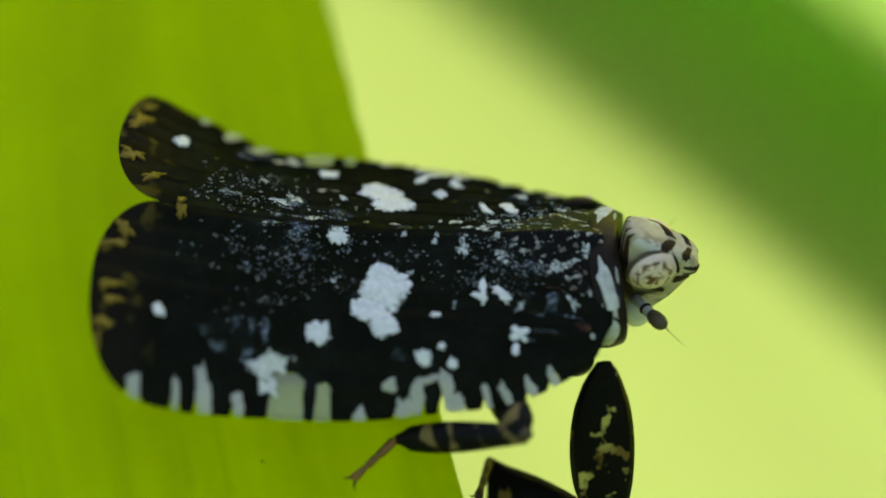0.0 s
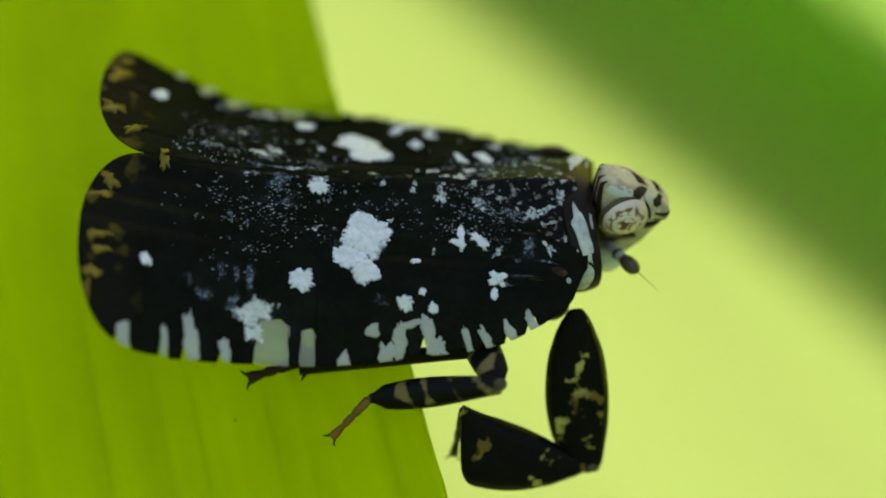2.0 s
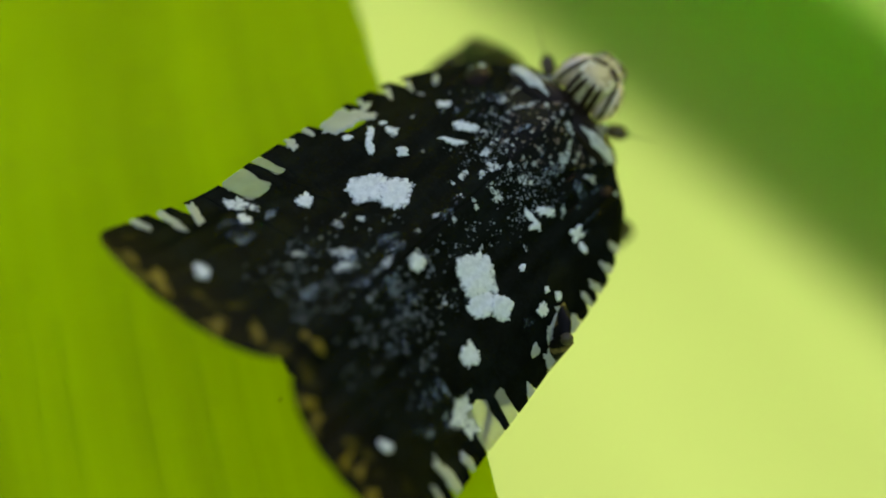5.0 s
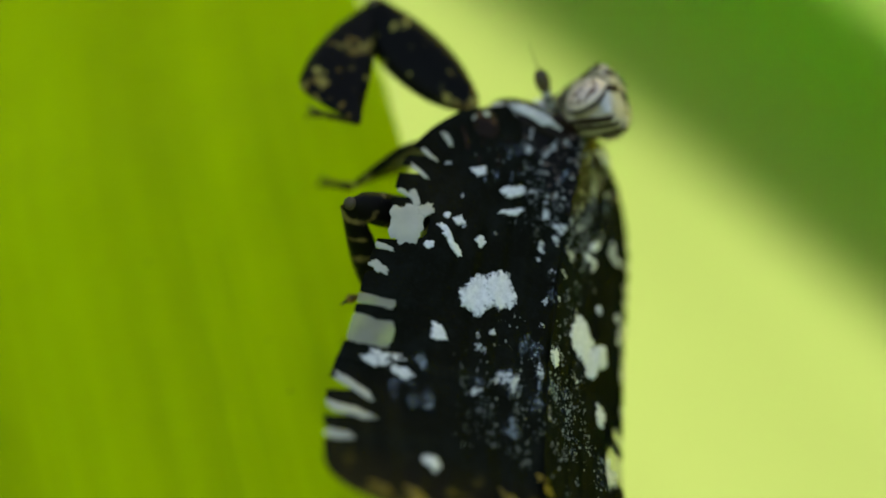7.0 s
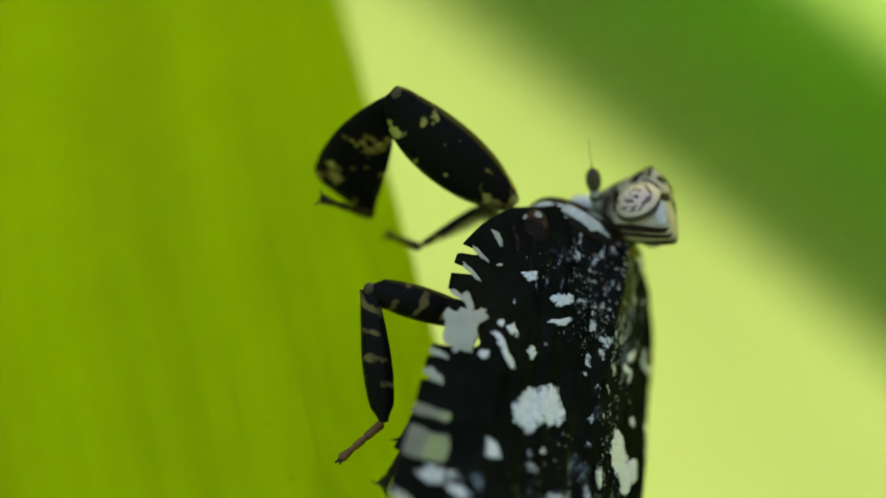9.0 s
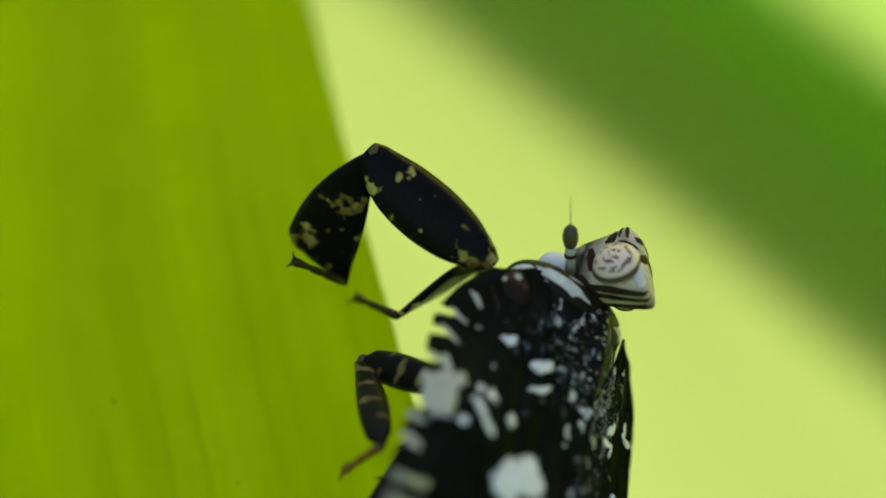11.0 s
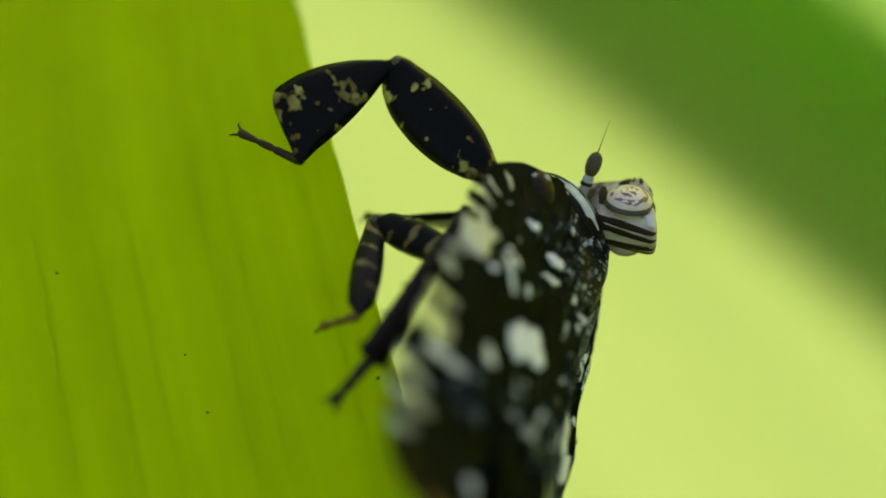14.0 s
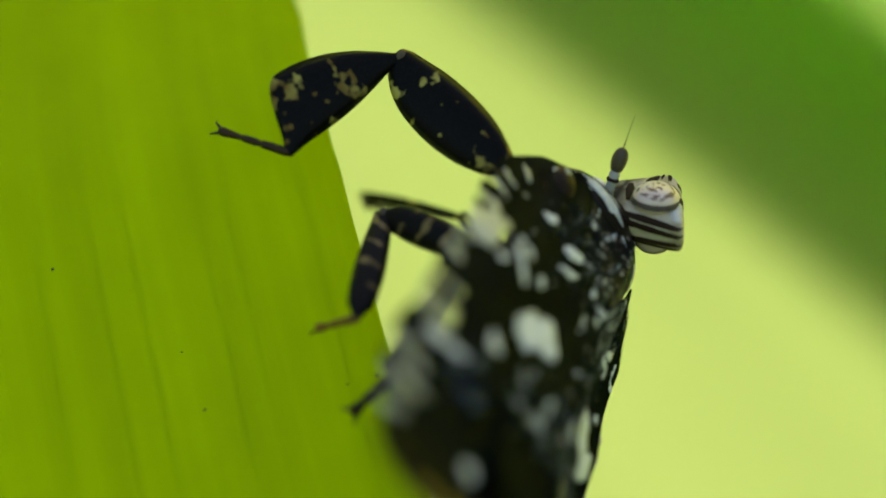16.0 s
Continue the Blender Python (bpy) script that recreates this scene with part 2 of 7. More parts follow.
CLAW = plain("dark claw", (0.02, 0.012, 0.008), 0.3)
HEAD = head_material()
EYE_AT = (4.31, 0.37, 0.58)
EYE = eye_material()
CHEEK = plain("white cheek", (0.76, 0.75, 0.73), 0.6, 0.3, 0.15, 5000.0)
PATCH = plain("pale head patch", (0.64, 0.61, 0.54), 0.65, 0.15, 0.2, 5000.0)
KEEL = plain("dark brown keel", (0.034, 0.018, 0.010), 0.6, 0.1)
BULB = plain("brown antenna bulb", (0.095, 0.070, 0.036), 0.5, 0.3, 0.4, 9000.0, 0.6)
RUST = broken_wax("rust-brown scales", (0.060, 0.032, 0.017), 0.42, 12.0, 0.22, 0.30)
TEGULA = spotted("brown shoulder lobe", (0.014, 0.008, 0.005), (0.12, 0.06, 0.03), 0.52, 0.66, 3.0)
SPECK = plain("dark speck", (0.02, 0.025, 0.01), 0.7)


# ---------------------------------------------------------------- making meshes
def part(name, bm, mat, parent=None, label="", smooth=True, scale=MM):
    """Links a bmesh, drawn in millimetres, as one mesh object."""
    me = bpy.data.meshes.new(name)
    bmesh.ops.recalc_face_normals(bm, faces=bm.faces)
    bmesh.ops.scale(bm, vec=(scale, scale, scale), verts=bm.verts)
    if smooth:
        for f in bm.faces:
            f.smooth = True
    bm.to_mesh(me)
    bm.free()
    me.materials.append(mat)
    ob = new(name, me)
    if parent:
        ob.parent = parent
    if label:
        tagged(ob, label)
    return ob


def lathe(points, sides=14, squash=1.0, bend=None):
    """A tube along x: points are (x, radius); squash flattens it across z."""
    bm = bmesh.new()
    rings = []
    for x, r in points:
        ring = []
        for i in range(sides):
            a = 2 * math.pi * i / sides
            p = Vector((x, r * math.cos(a), r * squash * math.sin(a)))
            ring.append(bm.verts.new(bend(p) if bend else p))
        rings.append(ring)
    for a, b in zip(rings, rings[1:]):
        for i in range(sides):
            bm.faces.new((a[i], a[(i + 1) % sides], b[(i + 1) % sides], b[i]))
    bm.faces.new(rings[0])
    bm.faces.new(rings[-1])
    return bm


def ball(centre, radii, turn=None, wobble=0.0, seg=28, rings=18):
    bm = bmesh.new()
    bmesh.ops.create_uvsphere(bm, u_segments=seg, v_segments=rings, radius=1.0)
    for v in bm.verts:
        p = Vector((v.co.x * radii[0], v.co.y * radii[1], v.co.z * radii[2]))
        if wobble:
            p *= 1 + wobble * noise.noise(p * 2.3 + Vector((3, 1, 7)))
        if turn:
            p = turn @ p
        v.co = p + Vector(centre)
    return bm


def blade(length, outline, thick, n=26, m=8):
    """A flat leg piece along x. outline(u) gives its two edges (y low, y high) at u from 0 to 1; it is thickest along its middle."""
    bm = bmesh.new()
    top, bot = [], []
    for i in range(n + 1):
        u = i / n
        lo, hi = outline(u)
        rt, rb = [], []
        for j in range(m + 1):
            w = j / m
            y = lo + (hi - lo) * w
            h = thick * math.sqrt(max(0.0, 1 - (2 * w - 1) ** 2)) * (0.35 + 0.65 * math.sin(math.pi * min(1, max(0, 0.06 + 0.9 * u))))
            rt.append(bm.verts.new((u * length, y, h)))
            rb.append(bm.verts.new((u * length, y, -h)) if 0 < j < m else rt[-1])
        top.append(rt)
        bot.append(rb)
    for g, flip in ((top, False), (bot, True)):
        for i in range(n):
            for j in range(m):
                q = [g[i][j], g[i + 1][j], g[i + 1][j + 1], g[i][j + 1]]
                q = list(dict.fromkeys(q))
                if len(q) > 2:
                    try:
                        bm.faces.new(q[::-1] if flip else q)
                    except ValueError:
                        pass
    return bm


# ---------------------------------------------------------------- ground and surrounding green
def green_material(name, dark, light, scale):
    m, nt = material(name)
    k = Net(nt)
    co = k.coords((scale, scale, scale))
    n1 = k.node("TexNoise", None, Vector=co, Scale=1.0, Detail=6.0).outputs[0]
    n2 = k.node("TexNoise", None, Vector=co, Scale=7.0, Detail=3.0).outputs[0]
    col = k.mix(k.ramp(k.mix(0.5, n1, n2), [(0.38, (0, 0, 0)), (0.62, (1, 1, 1))]), dark, light)
    p = k.node("BsdfPrincipled", None, Base_Color=col, Roughness=0.7, Normal=k.bump(n2, 0.6, 0.01))
    k.end(p.outputs[0])
    return m


GRASS = green_material("short grass", (0.03, 0.07, 0.012), (0.08, 0.16, 0.03), 9.0)
BACKDROP_GREEN = green_material("backdrop green", (0.02, 0.06, 0.008), (0.06, 0.15, 0.02), 14.0)
bm = bmesh.new()
bmesh.ops.create_circle(bm, cap_ends=True, segments=64, radius=60.0)
for v in bm.verts:
    v.co.z = -0.35
tagged(part("ground", bm, GRASS, scale=1.0), "grassy ground under the plants", "ground", kind="structure")
# unseen green wall, added to block the low sky behind the leaves
bm = bmesh.new()
rings = []
for z, out in ((-0.36, 1.75), (0.1, 1.6), (0.6, 1.65), (1.2, 1.8), (1.6, 2.05)):
    ring = []
    for i in range(96):
        a = math.pi * (-0.12 + 1.24 * i / 95)
        r = out * (1 + 0.10 * noise.noise(Vector((math.cos(a) * 4, math.sin(a) * 4, z * 4))))
        ring.append(bm.verts.new((r * math.cos(a), r * math.sin(a), z + (0.12 * noise.noise(Vector((math.cos(a) * 9, math.sin(a) * 9, 3))) if z > 0.6 else 0))))
    rings.append(ring)
for a, b in zip(rings, rings[1:]):
    for i in range(95):
        bm.faces.new((a[i], a[i + 1], b[i + 1], b[i]))
tagged(part("backdrop", bm, BACKDROP_GREEN, scale=1.0), "unseen green backdrop added behind the leaves to block the low sky", "thicket", kind="structure")

# ---------------------------------------------------------------- leaves
# the blade that carries the insect: local y runs along it, local x across it, its edge at x = 0
def leaf_blade(name, width, low, high, bow, thick, mat, parent, edge_wave=0.0, nx=40, ny=160):
    bm = bmesh.new()
    grid = {}
    for side in (0, 1):
        for i in range(nx + 1):
            for j in range(ny + 1):
                s = (i / nx) ** 1.6
                v = low + (high - low) * j / ny
                taper = 1 - 0.25 * (j / ny) ** 2
                x = -width * taper * s
                if i == 0:
                    x += edge_wave * (noise.noise(Vector((0, v * 1.1, 0))) + 0.6 * noise.noise(Vector((5, v * 4.0, 0))))
                y = bow(x, v) + thick * (side - 0.5) * (0.25 if i == 0 else 1.0)
                grid[side, i, j] = bm.verts.new((x, v, y))
    for side in (0, 1):
        for i in range(nx):
            for j in range(ny):
                bm.faces.new((grid[side, i, j], grid[side, i + 1, j], grid[side, i + 1, j + 1], grid[side, i, j + 1]))
    for j in range(ny):
        for i in (0, nx):
            bm.faces.new((grid[0, i, j], grid[0, i, j + 1], grid[1, i, j + 1], grid[1, i, j]))
    for i in range(nx):
        for j in (0, ny):
            bm.faces.new((grid[0, i, j], grid[0, i + 1, j], grid[1, i + 1, j], grid[1, i, j]))
    return part(name, bm, mat, parent)


def support_bow(x, v):
    d = max(0.0, v - 1.9)
    return -(0.10 * d * d if d < 3.0 else 0.9 + 0.6 * (d - 3.0)) + 0.03 * math.sin(x * 1.3) - 0.002 * x * x


def ribs(parent, bow, xs, low, high, wide, tall, mat, name="rib", n=60):
    """Raised veins along a blade, one piece each."""
    for x0 in xs:
        bm = bmesh.new()
        prev = None
        for j in range(n + 1):
            v = low + (high - low) * j / n
            x = x0 * (1 - 0.25 * (j / n) ** 2) + 0.02 * noise.noise(Vector((x0, v * 0.3, 0)))
            z = bow(x, v)
            row = [bm.verts.new((x - wide, v, z + 0.03)), bm.verts.new((x, v, z + 0.07 + tall)), bm.verts.new((x + wide, v, z + 0.03))]
            if prev:
                for i in (0, 1):
                    bm.faces.new((prev[i], prev[i + 1], row[i + 1], row[i]))
            prev = row
        part(name, bm, mat, parent)


leaf = tagged(new("leaf"), "yellow-green ribbed leaf carrying the insect on its edge", "leaf")
LEAF_POSE = pose(-1.62 * MM, 1.9 * MM, 0, 68.2, -16.2, 0)
leaf.matrix_world = LEAF_POSE
leaf_blade("blade", 34.0, -60.0, 22.0, support_bow, 0.14, LEAF, leaf, 0.03)
rnd = random.Random(8)
ribs(leaf, support_bow, [-0.7 - 1.1 * i - rnd.uniform(0, 0.6) for i in range(16)], -60.0, 22.0, 0.022, -0.018, LEAF)

for x, v, r in ((-3.35, -0.95, 0.022), (-3.2, -2.05, 0.026), (-0.3, -2.3, 0.035), (-0.15, -2.6, 0.03), (-0.8, -2.3, 0.02), (-5.2, 1.2, 0.03)):
    s = tagged(part("speck", ball((0, 0, 0), (r, r * 0.8, r * 0.4), seg=10, rings=6), SPECK), "tiny dark speck on the leaf", "speck", "specks on the leaf")
    s.matrix_world = LEAF_POSE @ pose(x * MM, v * MM, (support_bow(x, v) + 0.075) * MM)


def back_bow(x, v):
    return 0.0006 * (x + 90) ** 2 * -1 + 0.4 * math.sin(v * 0.05)


back = tagged(new("sunlit_leaf"), "broad pale green leaf with the sun shining through it", "leaf")
back.matrix_world = pose(67 * MM, 46 * MM, 7 * MM, 88, -40, 0)
leaf_blade("blade", 210.0, -170.0, 190.0, back_bow, 0.3, LEAF_BACK, back, 0.3, 30, 60)


def shade_bow(x, v):
    return -0.0015 * (x + 6) ** 2


def shading_leaf(width, edge, slope, label, mat, lean=0.0):
    """An unseen leaf added between the sun and the sunlit leaf to cast shade; edge is the middle of its lower edge."""
    ob = tagged(new("shading_leaf"), label, "leaf", "leaves shading the sunlit leaf")
    ob.matrix_world = Matrix.Translation(Vector(edge) * MM) @ pose(0, 0, 0, 90, -slope, 0) @ pose(0, 0, 0, 0, 180 + lean, 0)
    leaf_blade("blade", width, -170.0, 170.0, shade_bow, 0.3, mat, ob, 0.4, 14, 40)
    return ob


# the shadow of a point at depth y falls (y - 46 mm) along the sun's way onto the sunlit leaf
# unseen narrow leaf, added to cast the dark band on the sunlit leaf
shading_leaf(9.6, (1.9 + 0.367 * 12, 58.0, 4.88 + 1.333 * 12), 54, "unseen narrow green leaf added to shade the leaf before it", LEAF_SHADE)
# wide unseen leaf, added to block direct sun from the insect
shading_leaf(90.0, (9.0 + 0.367 * 34, 80.0, 24.0 + 1.333 * 34), 50, "unseen light green leaf added far behind to keep the sun off the insect", LEAF_THIN, -12.0)

# ---------------------------------------------------------------- the insect
insect = tagged(new("planthopper"), "black planthopper with white wax spots clinging to the leaf edge", "insect")


LONG = 1.045  # the body as drawn below is a little too short; its parts are lengthened by this


def body_part(name, bm, mat, parent, label=""):
    bmesh.ops.scale(bm, vec=(LONG, 1, 1), verts=bm.verts)
    return part(name, bm, mat, parent, label)


def roof(x, y):
    """Height of the folded wings over the body, in millimetres."""
    y = abs(y)
    q = min(x, 2.8)
    z = 0.344 - 0.379 * y + 0.009 * y * y - 0.014 * x + 0.029 * q * q - 0.027 * x * y
    return z + 0.14 * math.exp(-((x - 0.7) / 0.8) ** 2 - ((y - 2.0) / 0.6) ** 2)


def sag(side, x, y):
    """The two wings do not lie alike: the one hangs lower at its tip."""
    z = -0.18 * math.exp(-((x + 1.6) / 1.1) ** 2 - ((y - 2.6) / 0.5) ** 2) - 0.11 * max(0.0, y - 1.7) ** 2
    if side > 0:
        z -= 0.26 * math.exp(-((x + 2.1) / 0.75) ** 2 - ((y - 3.2) / 0.8) ** 2)
        z -= 0.30 * math.exp(-((x - 2.9) / 1.1) ** 2) * min(1.0, max(0.0, y - 1.0)) ** 2
    return z - (0.10 * (y / 3.2) ** 3 * min(1.0, max(0.0, -2.2 - x)) if side > 0 else 0.0)


def spread(side, x):
    """The one wing is a little wider towards its tip."""
    if side < 0:
        return -1.0
    return 1 + 0.07 * min(1.0, max(0.0, (-x - 1.5) / 1.7)) + 0.15 * min(1.0, max(0.0, (-x - 3.3) / 0.9)) ** 1.5


def smooth_line(x, xs, ys):
    """Smooth curve through a few stations."""
    for i in range(len(xs) - 1):
        if x <= xs[i + 1] or i == len(xs) - 2:
            u = min(1.0, max(0.0, (x - xs[i]) / (xs[i + 1] - xs[i])))
            p0, p1, p2, p3 = ys[max(0, i - 1)], ys[i], ys[i + 1], ys[min(len(ys) - 1, i + 2)]
            return 0.5 * (2 * p1 + (p2 - p0) * u + (2 * p0 - 5 * p1 + 4 * p2 - p3) * u * u + (3 * p1 - p0 - 3 * p2 + p3) * u ** 3)
    return ys[-1]


def costal(x):
    """Outer edge of a wing."""
    if x < -3.2:
        u = min(1.0, (-3.2 - x) / 1.20)
        return 1.6 + 1.77 * max(0.0, 1 - u ** 2.8) ** 0.46
    return smooth_line(x, (-3.2, -2.5, -1.7, -0.7, 0.2, 1.1, 1.9, 2.5, 3.05, 3.5, 3.75), (3.37, 3.31, 3.21, 3.13, 3.02, 2.87, 2.75, 2.60, 2.31, 1.93, 1.38))


def inner(x):
    """Inner edge of a wing: open over the shoulders, then the midline, then round to the hind margin."""
    if x < -3.45:
        u = min(1.0, (-3.45 - x) / 0.95)
        return 1.6 - 1.6 * math.sqrt(max(0.0, 1 - u * u)) ** 0.9
    return max(0.0, 0.60 * (x - 1.9))


def dark_edge(x, side):
    """Where the black of the wing ends: it stops short at each pale bar and clear window of the outer edge."""
    y = costal(x)
    cut = 0.0
    for bx, by, long, half, lean in EDGE_BARS[side]:
        if by + long > costal(bx) - 0.12:
            u = abs(x - bx) / (half * 1.15 + 0.02)
            if u < 1:
                cut = max(cut, 0.55 * min(0.6, costal(bx) - by + long) * (1 - u ** 4))
    for bx, deep, half in WINDOW_CUTS[side]:
        u = abs(x - bx) / half
        if u < 1:
            cut = max(cut, deep * (1 - u ** 6))
    return y - cut


HINGE = -1.72  # behind this line a wing bends as a piece of its own


def wing(side, name, low, high, drop, label):
    """The stretch of a wing between two stations."""
    bm = bmesh.new()
    nx, ny = 330, 36
    top, bot = {}, {}
    xs = [3.75 - 8.145 * (1 - (1 - i / nx) ** 1.25) for i in range(nx + 1)]
    xs = [x for x in xs if low <= x <= high]
    nx = len(xs) - 1
    for i, x in enumerate(xs):
        a, b = inner(x), max(inner(x), dark_edge(x, side))
        for j in range(ny + 1):
            y = a + (b - a) * j / ny
            edge = 0.03 if 0 < j < ny else 0.006
            w = (y - a) / max(0.05, costal(x) - a)
            fold = 0.022 * math.sin(y * 13 + 0.5 * math.sin(x * 1.4)) * (1 - abs(2 * w - 1) ** 4)
            curl = -0.10 * max(0.0, w - 0.82) / 0.18
            z = roof(x, y) + sag(side, x, y) + fold + curl * (0.6 if x > -3 else 0.2) - drop
            top[i, j] = bm.verts.new((x, spread(side, x) * y, z))
            bot[i, j] = bm.verts.new((x, spread(side, x) * y, z - edge))
    for i in range(nx):
        for j in range(ny):
            bm.faces.new((top[i, j], top[i + 1, j], top[i + 1, j + 1], top[i, j + 1]))
            bm.faces.new((bot[i, j], bot[i, j + 1], bot[i + 1, j + 1], bot[i + 1, j]))
    for i in range(nx):
        for j in (0, ny):
            bm.faces.new((top[i, j], top[i + 1, j], bot[i + 1, j], bot[i, j]))
    for j in range(ny):
        for i in (0, nx):
            bm.faces.new((top[i, j], top[i, j + 1], bot[i, j + 1], bot[i, j]))
    return body_part(name, bm, WING, insect, label)


def wing_skin(x, y, side):
    """Point on the upper side of a wing, kept inside its outline."""
    x = min(3.68, max(-4.36, x))
    y = min(costal(x) - 0.004, max(inner(x) + 0.004, y))
    w = (y - inner(x)) / max(0.05, costal(x) - inner(x))
    fold = 0.022 * math.sin(y * 13 + 0.5 * math.sin(x * 1.4)) * (1 - abs(2 * w - 1) ** 4)
    curl = -0.10 * max(0.0, w - 0.82) / 0.18 * (0.6 if x > -3 else 0.2)
    return x, y, roof(x, y) + sag(side, x, y) + fold + curl


def flake(name, owner, side, x, y, rx, ry, turn, mat, rough=0.22, lift=0.03, seed=0, square=2.0, skin=wing_skin, label=""):
    """A patch of scales lying on a skin, with a ragged outline."""
    bm = bmesh.new()
    n = 48 if max(rx, ry) > 0.12 else 26
    c, s = math.cos(radians(turn)), math.sin(radians(turn))
    rings = []
    cover = bm.verts.layers.float.new("cover")
    for f in (0.0, 0.5, 0.86, 1.0):
        ring = []
        for i in range(1 if f == 0 else n):
            a = 2 * math.pi * i / n
            ca, sa = math.cos(a), math.sin(a)
            r = (abs(ca) ** square + abs(sa) ** square) ** (-1 / square)
            r *= 1 + rough * (noise.noise(Vector((ca * 1.6, sa * 1.6, seed * 3.7))) * 1.2 + 0.7 * noise.noise(Vector((ca * 4, sa * 4, seed * 1.9))) + 0.7 * noise.noise(Vector((ca * 9, sa * 9, seed * 0.7))))
            px, py = rx * r * ca * f, ry * r * sa * f
            X, Y, Z = skin(x + px * c - py * s, y + px * s + py * c, side)
            v = bm.verts.new((X, spread(side, X) * Y, Z + (lift if f < 1 else -0.01)))
            v[cover] = 1.0 if f < 0.6 else 0.5 if f < 1 else 0.0
            ring.append(v)
        rings.append(ring)
    for i in range(n):
        bm.faces.new((rings[0][0], rings[1][i], rings[1][(i + 1) % n]))
        for a, b in ((1, 2), (2, 3)):
            bm.faces.new((rings[a][i], rings[b][i], rings[b][(i + 1) % n], rings[a][(i + 1) % n]))
    bmesh.ops.remove_doubles(bm, verts=bm.verts, dist=1e-5)
    return body_part(name, bm, mat, owner, label)


# marks of the two wings, keyed by side: x, y, half length, half width, turn of the long axis
WHITE_SPOTS = {}
WHITE_SPOTS[-1] = ((-0.85, 1.84, 0.21, 0.15, -9), (-3.34, 1.94, 0.13, 0.09, 55), (2.27, 1.68, 0.13, 0.11, 6), (2.23, 1.92, 0.11, 0.06, -89), (0.79, 2.18, 0.13, 0.08, 11),
    (1.25, 2.21, 0.08, 0.06, -82), (1.06, 1.99, 0.06, 0.05, -77), (0.95, 1.43, 0.09, 0.05, -7), (1.68, 0.97, 0.20, 0.07, -89), (1.98, 1.02, 0.18, 0.07, 43),
    (1.62, 1.08, 0.12, 0.05, 20), (-0.68, 0.18, 0.16, 0.12, -9))
WHITE_SPOTS[1] = ((-0.98, 1.91, 0.16, 0.11, 10), (-3.40, 1.92, 0.15, 0.10, 34), (0.95, 1.41, 0.10, 0.08, -24), (1.19, 1.85, 0.12, 0.08, -49), (1.22, 2.05, 0.07, 0.05, -17),
    (0.85, 2.05, 0.22, 0.06, 36), (0.57, 2.27, 0.08, 0.06, -53), (2.07, 1.00, 0.19, 0.11, -59), (1.69, 0.94, 0.18, 0.06, -66), (2.30, 1.58, 0.11, 0.09, -45),
    (2.15, 0.45, 0.24, 0.08, 9), (2.17, 0.67, 0.13, 0.08, -55), (2.81, 0.45, 0.16, 0.11, -12), (1.62, 0.10, 0.20, 0.11, -56), (1.20, 0.38, 0.17, 0.09, 3),
    (-1.07, 0.15, 0.20, 0.09, -1), (1.83, 0.39, 0.14, 0.09, 4), (0.61, 1.85, 0.13, 0.06, 38))
PALE_SPOTS = {}
PALE_SPOTS[-1] = ((-0.64, 0.07, 0.26, 0.06, -6), (-1.80, 0.10, 0.20, 0.07, -10), (-0.72, 0.93, 0.18, 0.08, -28), (-0.38, 0.93, 0.06, 0.06, -12), (1.33, 0.07, 0.13, 0.09, -87),
    (1.33, 0.28, 0.15, 0.11, -90), (1.88, 0.08, 0.13, 0.06, -86), (1.95, 0.39, 0.17, 0.14, 88), (2.24, 0.06, 0.16, 0.10, -20), (0.90, 0.06, 0.08, 0.05, -87),
    (0.88, 0.18, 0.07, 0.06, -2), (0.39, 0.08, 0.08, 0.05, -87), (0.52, 0.73, 0.07, 0.06, -3), (2.79, 0.62, 0.13, 0.11, -5), (3.10, 1.17, 0.16, 0.08, 61),
    (2.28, 1.22, 0.16, 0.06, -50), (1.24, 1.24, 0.10, 0.05, -88), (2.11, 0.22, 0.11, 0.06, 2), (2.53, 0.20, 0.15, 0.08, 3))
PALE_SPOTS[1] = ((2.36, 2.03, 0.08, 0.04, -63), (1.73, 1.79, 0.09, 0.04, 1), (1.19, 1.18, 0.06, 0.04, -52), (0.22, 0.18, 0.08, 0.05, -1), (0.48, 0.85, 0.08, 0.06, -11),
    (-0.65, 1.04, 0.10, 0.07, -42), (-1.02, 1.18, 0.13, 0.10, -26), (-0.79, 1.25, 0.10, 0.04, 1), (-1.43, 0.78, 0.22, 0.14, -49), (-1.72, 0.61, 0.23, 0.13, -11),
    (-1.99, 1.28, 0.12, 0.08, -47), (1.10, 1.76, 0.08, 0.07, -1), (2.42, 0.20, 0.14, 0.09, 20), (2.55, 0.80, 0.13, 0.08, 40), (1.40, 0.16, 0.12, 0.08, 0),
    (0.75, 0.14, 0.13, 0.08, 10), (-0.25, 0.20, 0.10, 0.06, 0), (0.95, 0.42, 0.07, 0.06, 0), (2.95, 0.90, 0.12, 0.09, 0))
DIM_SPOTS = {}
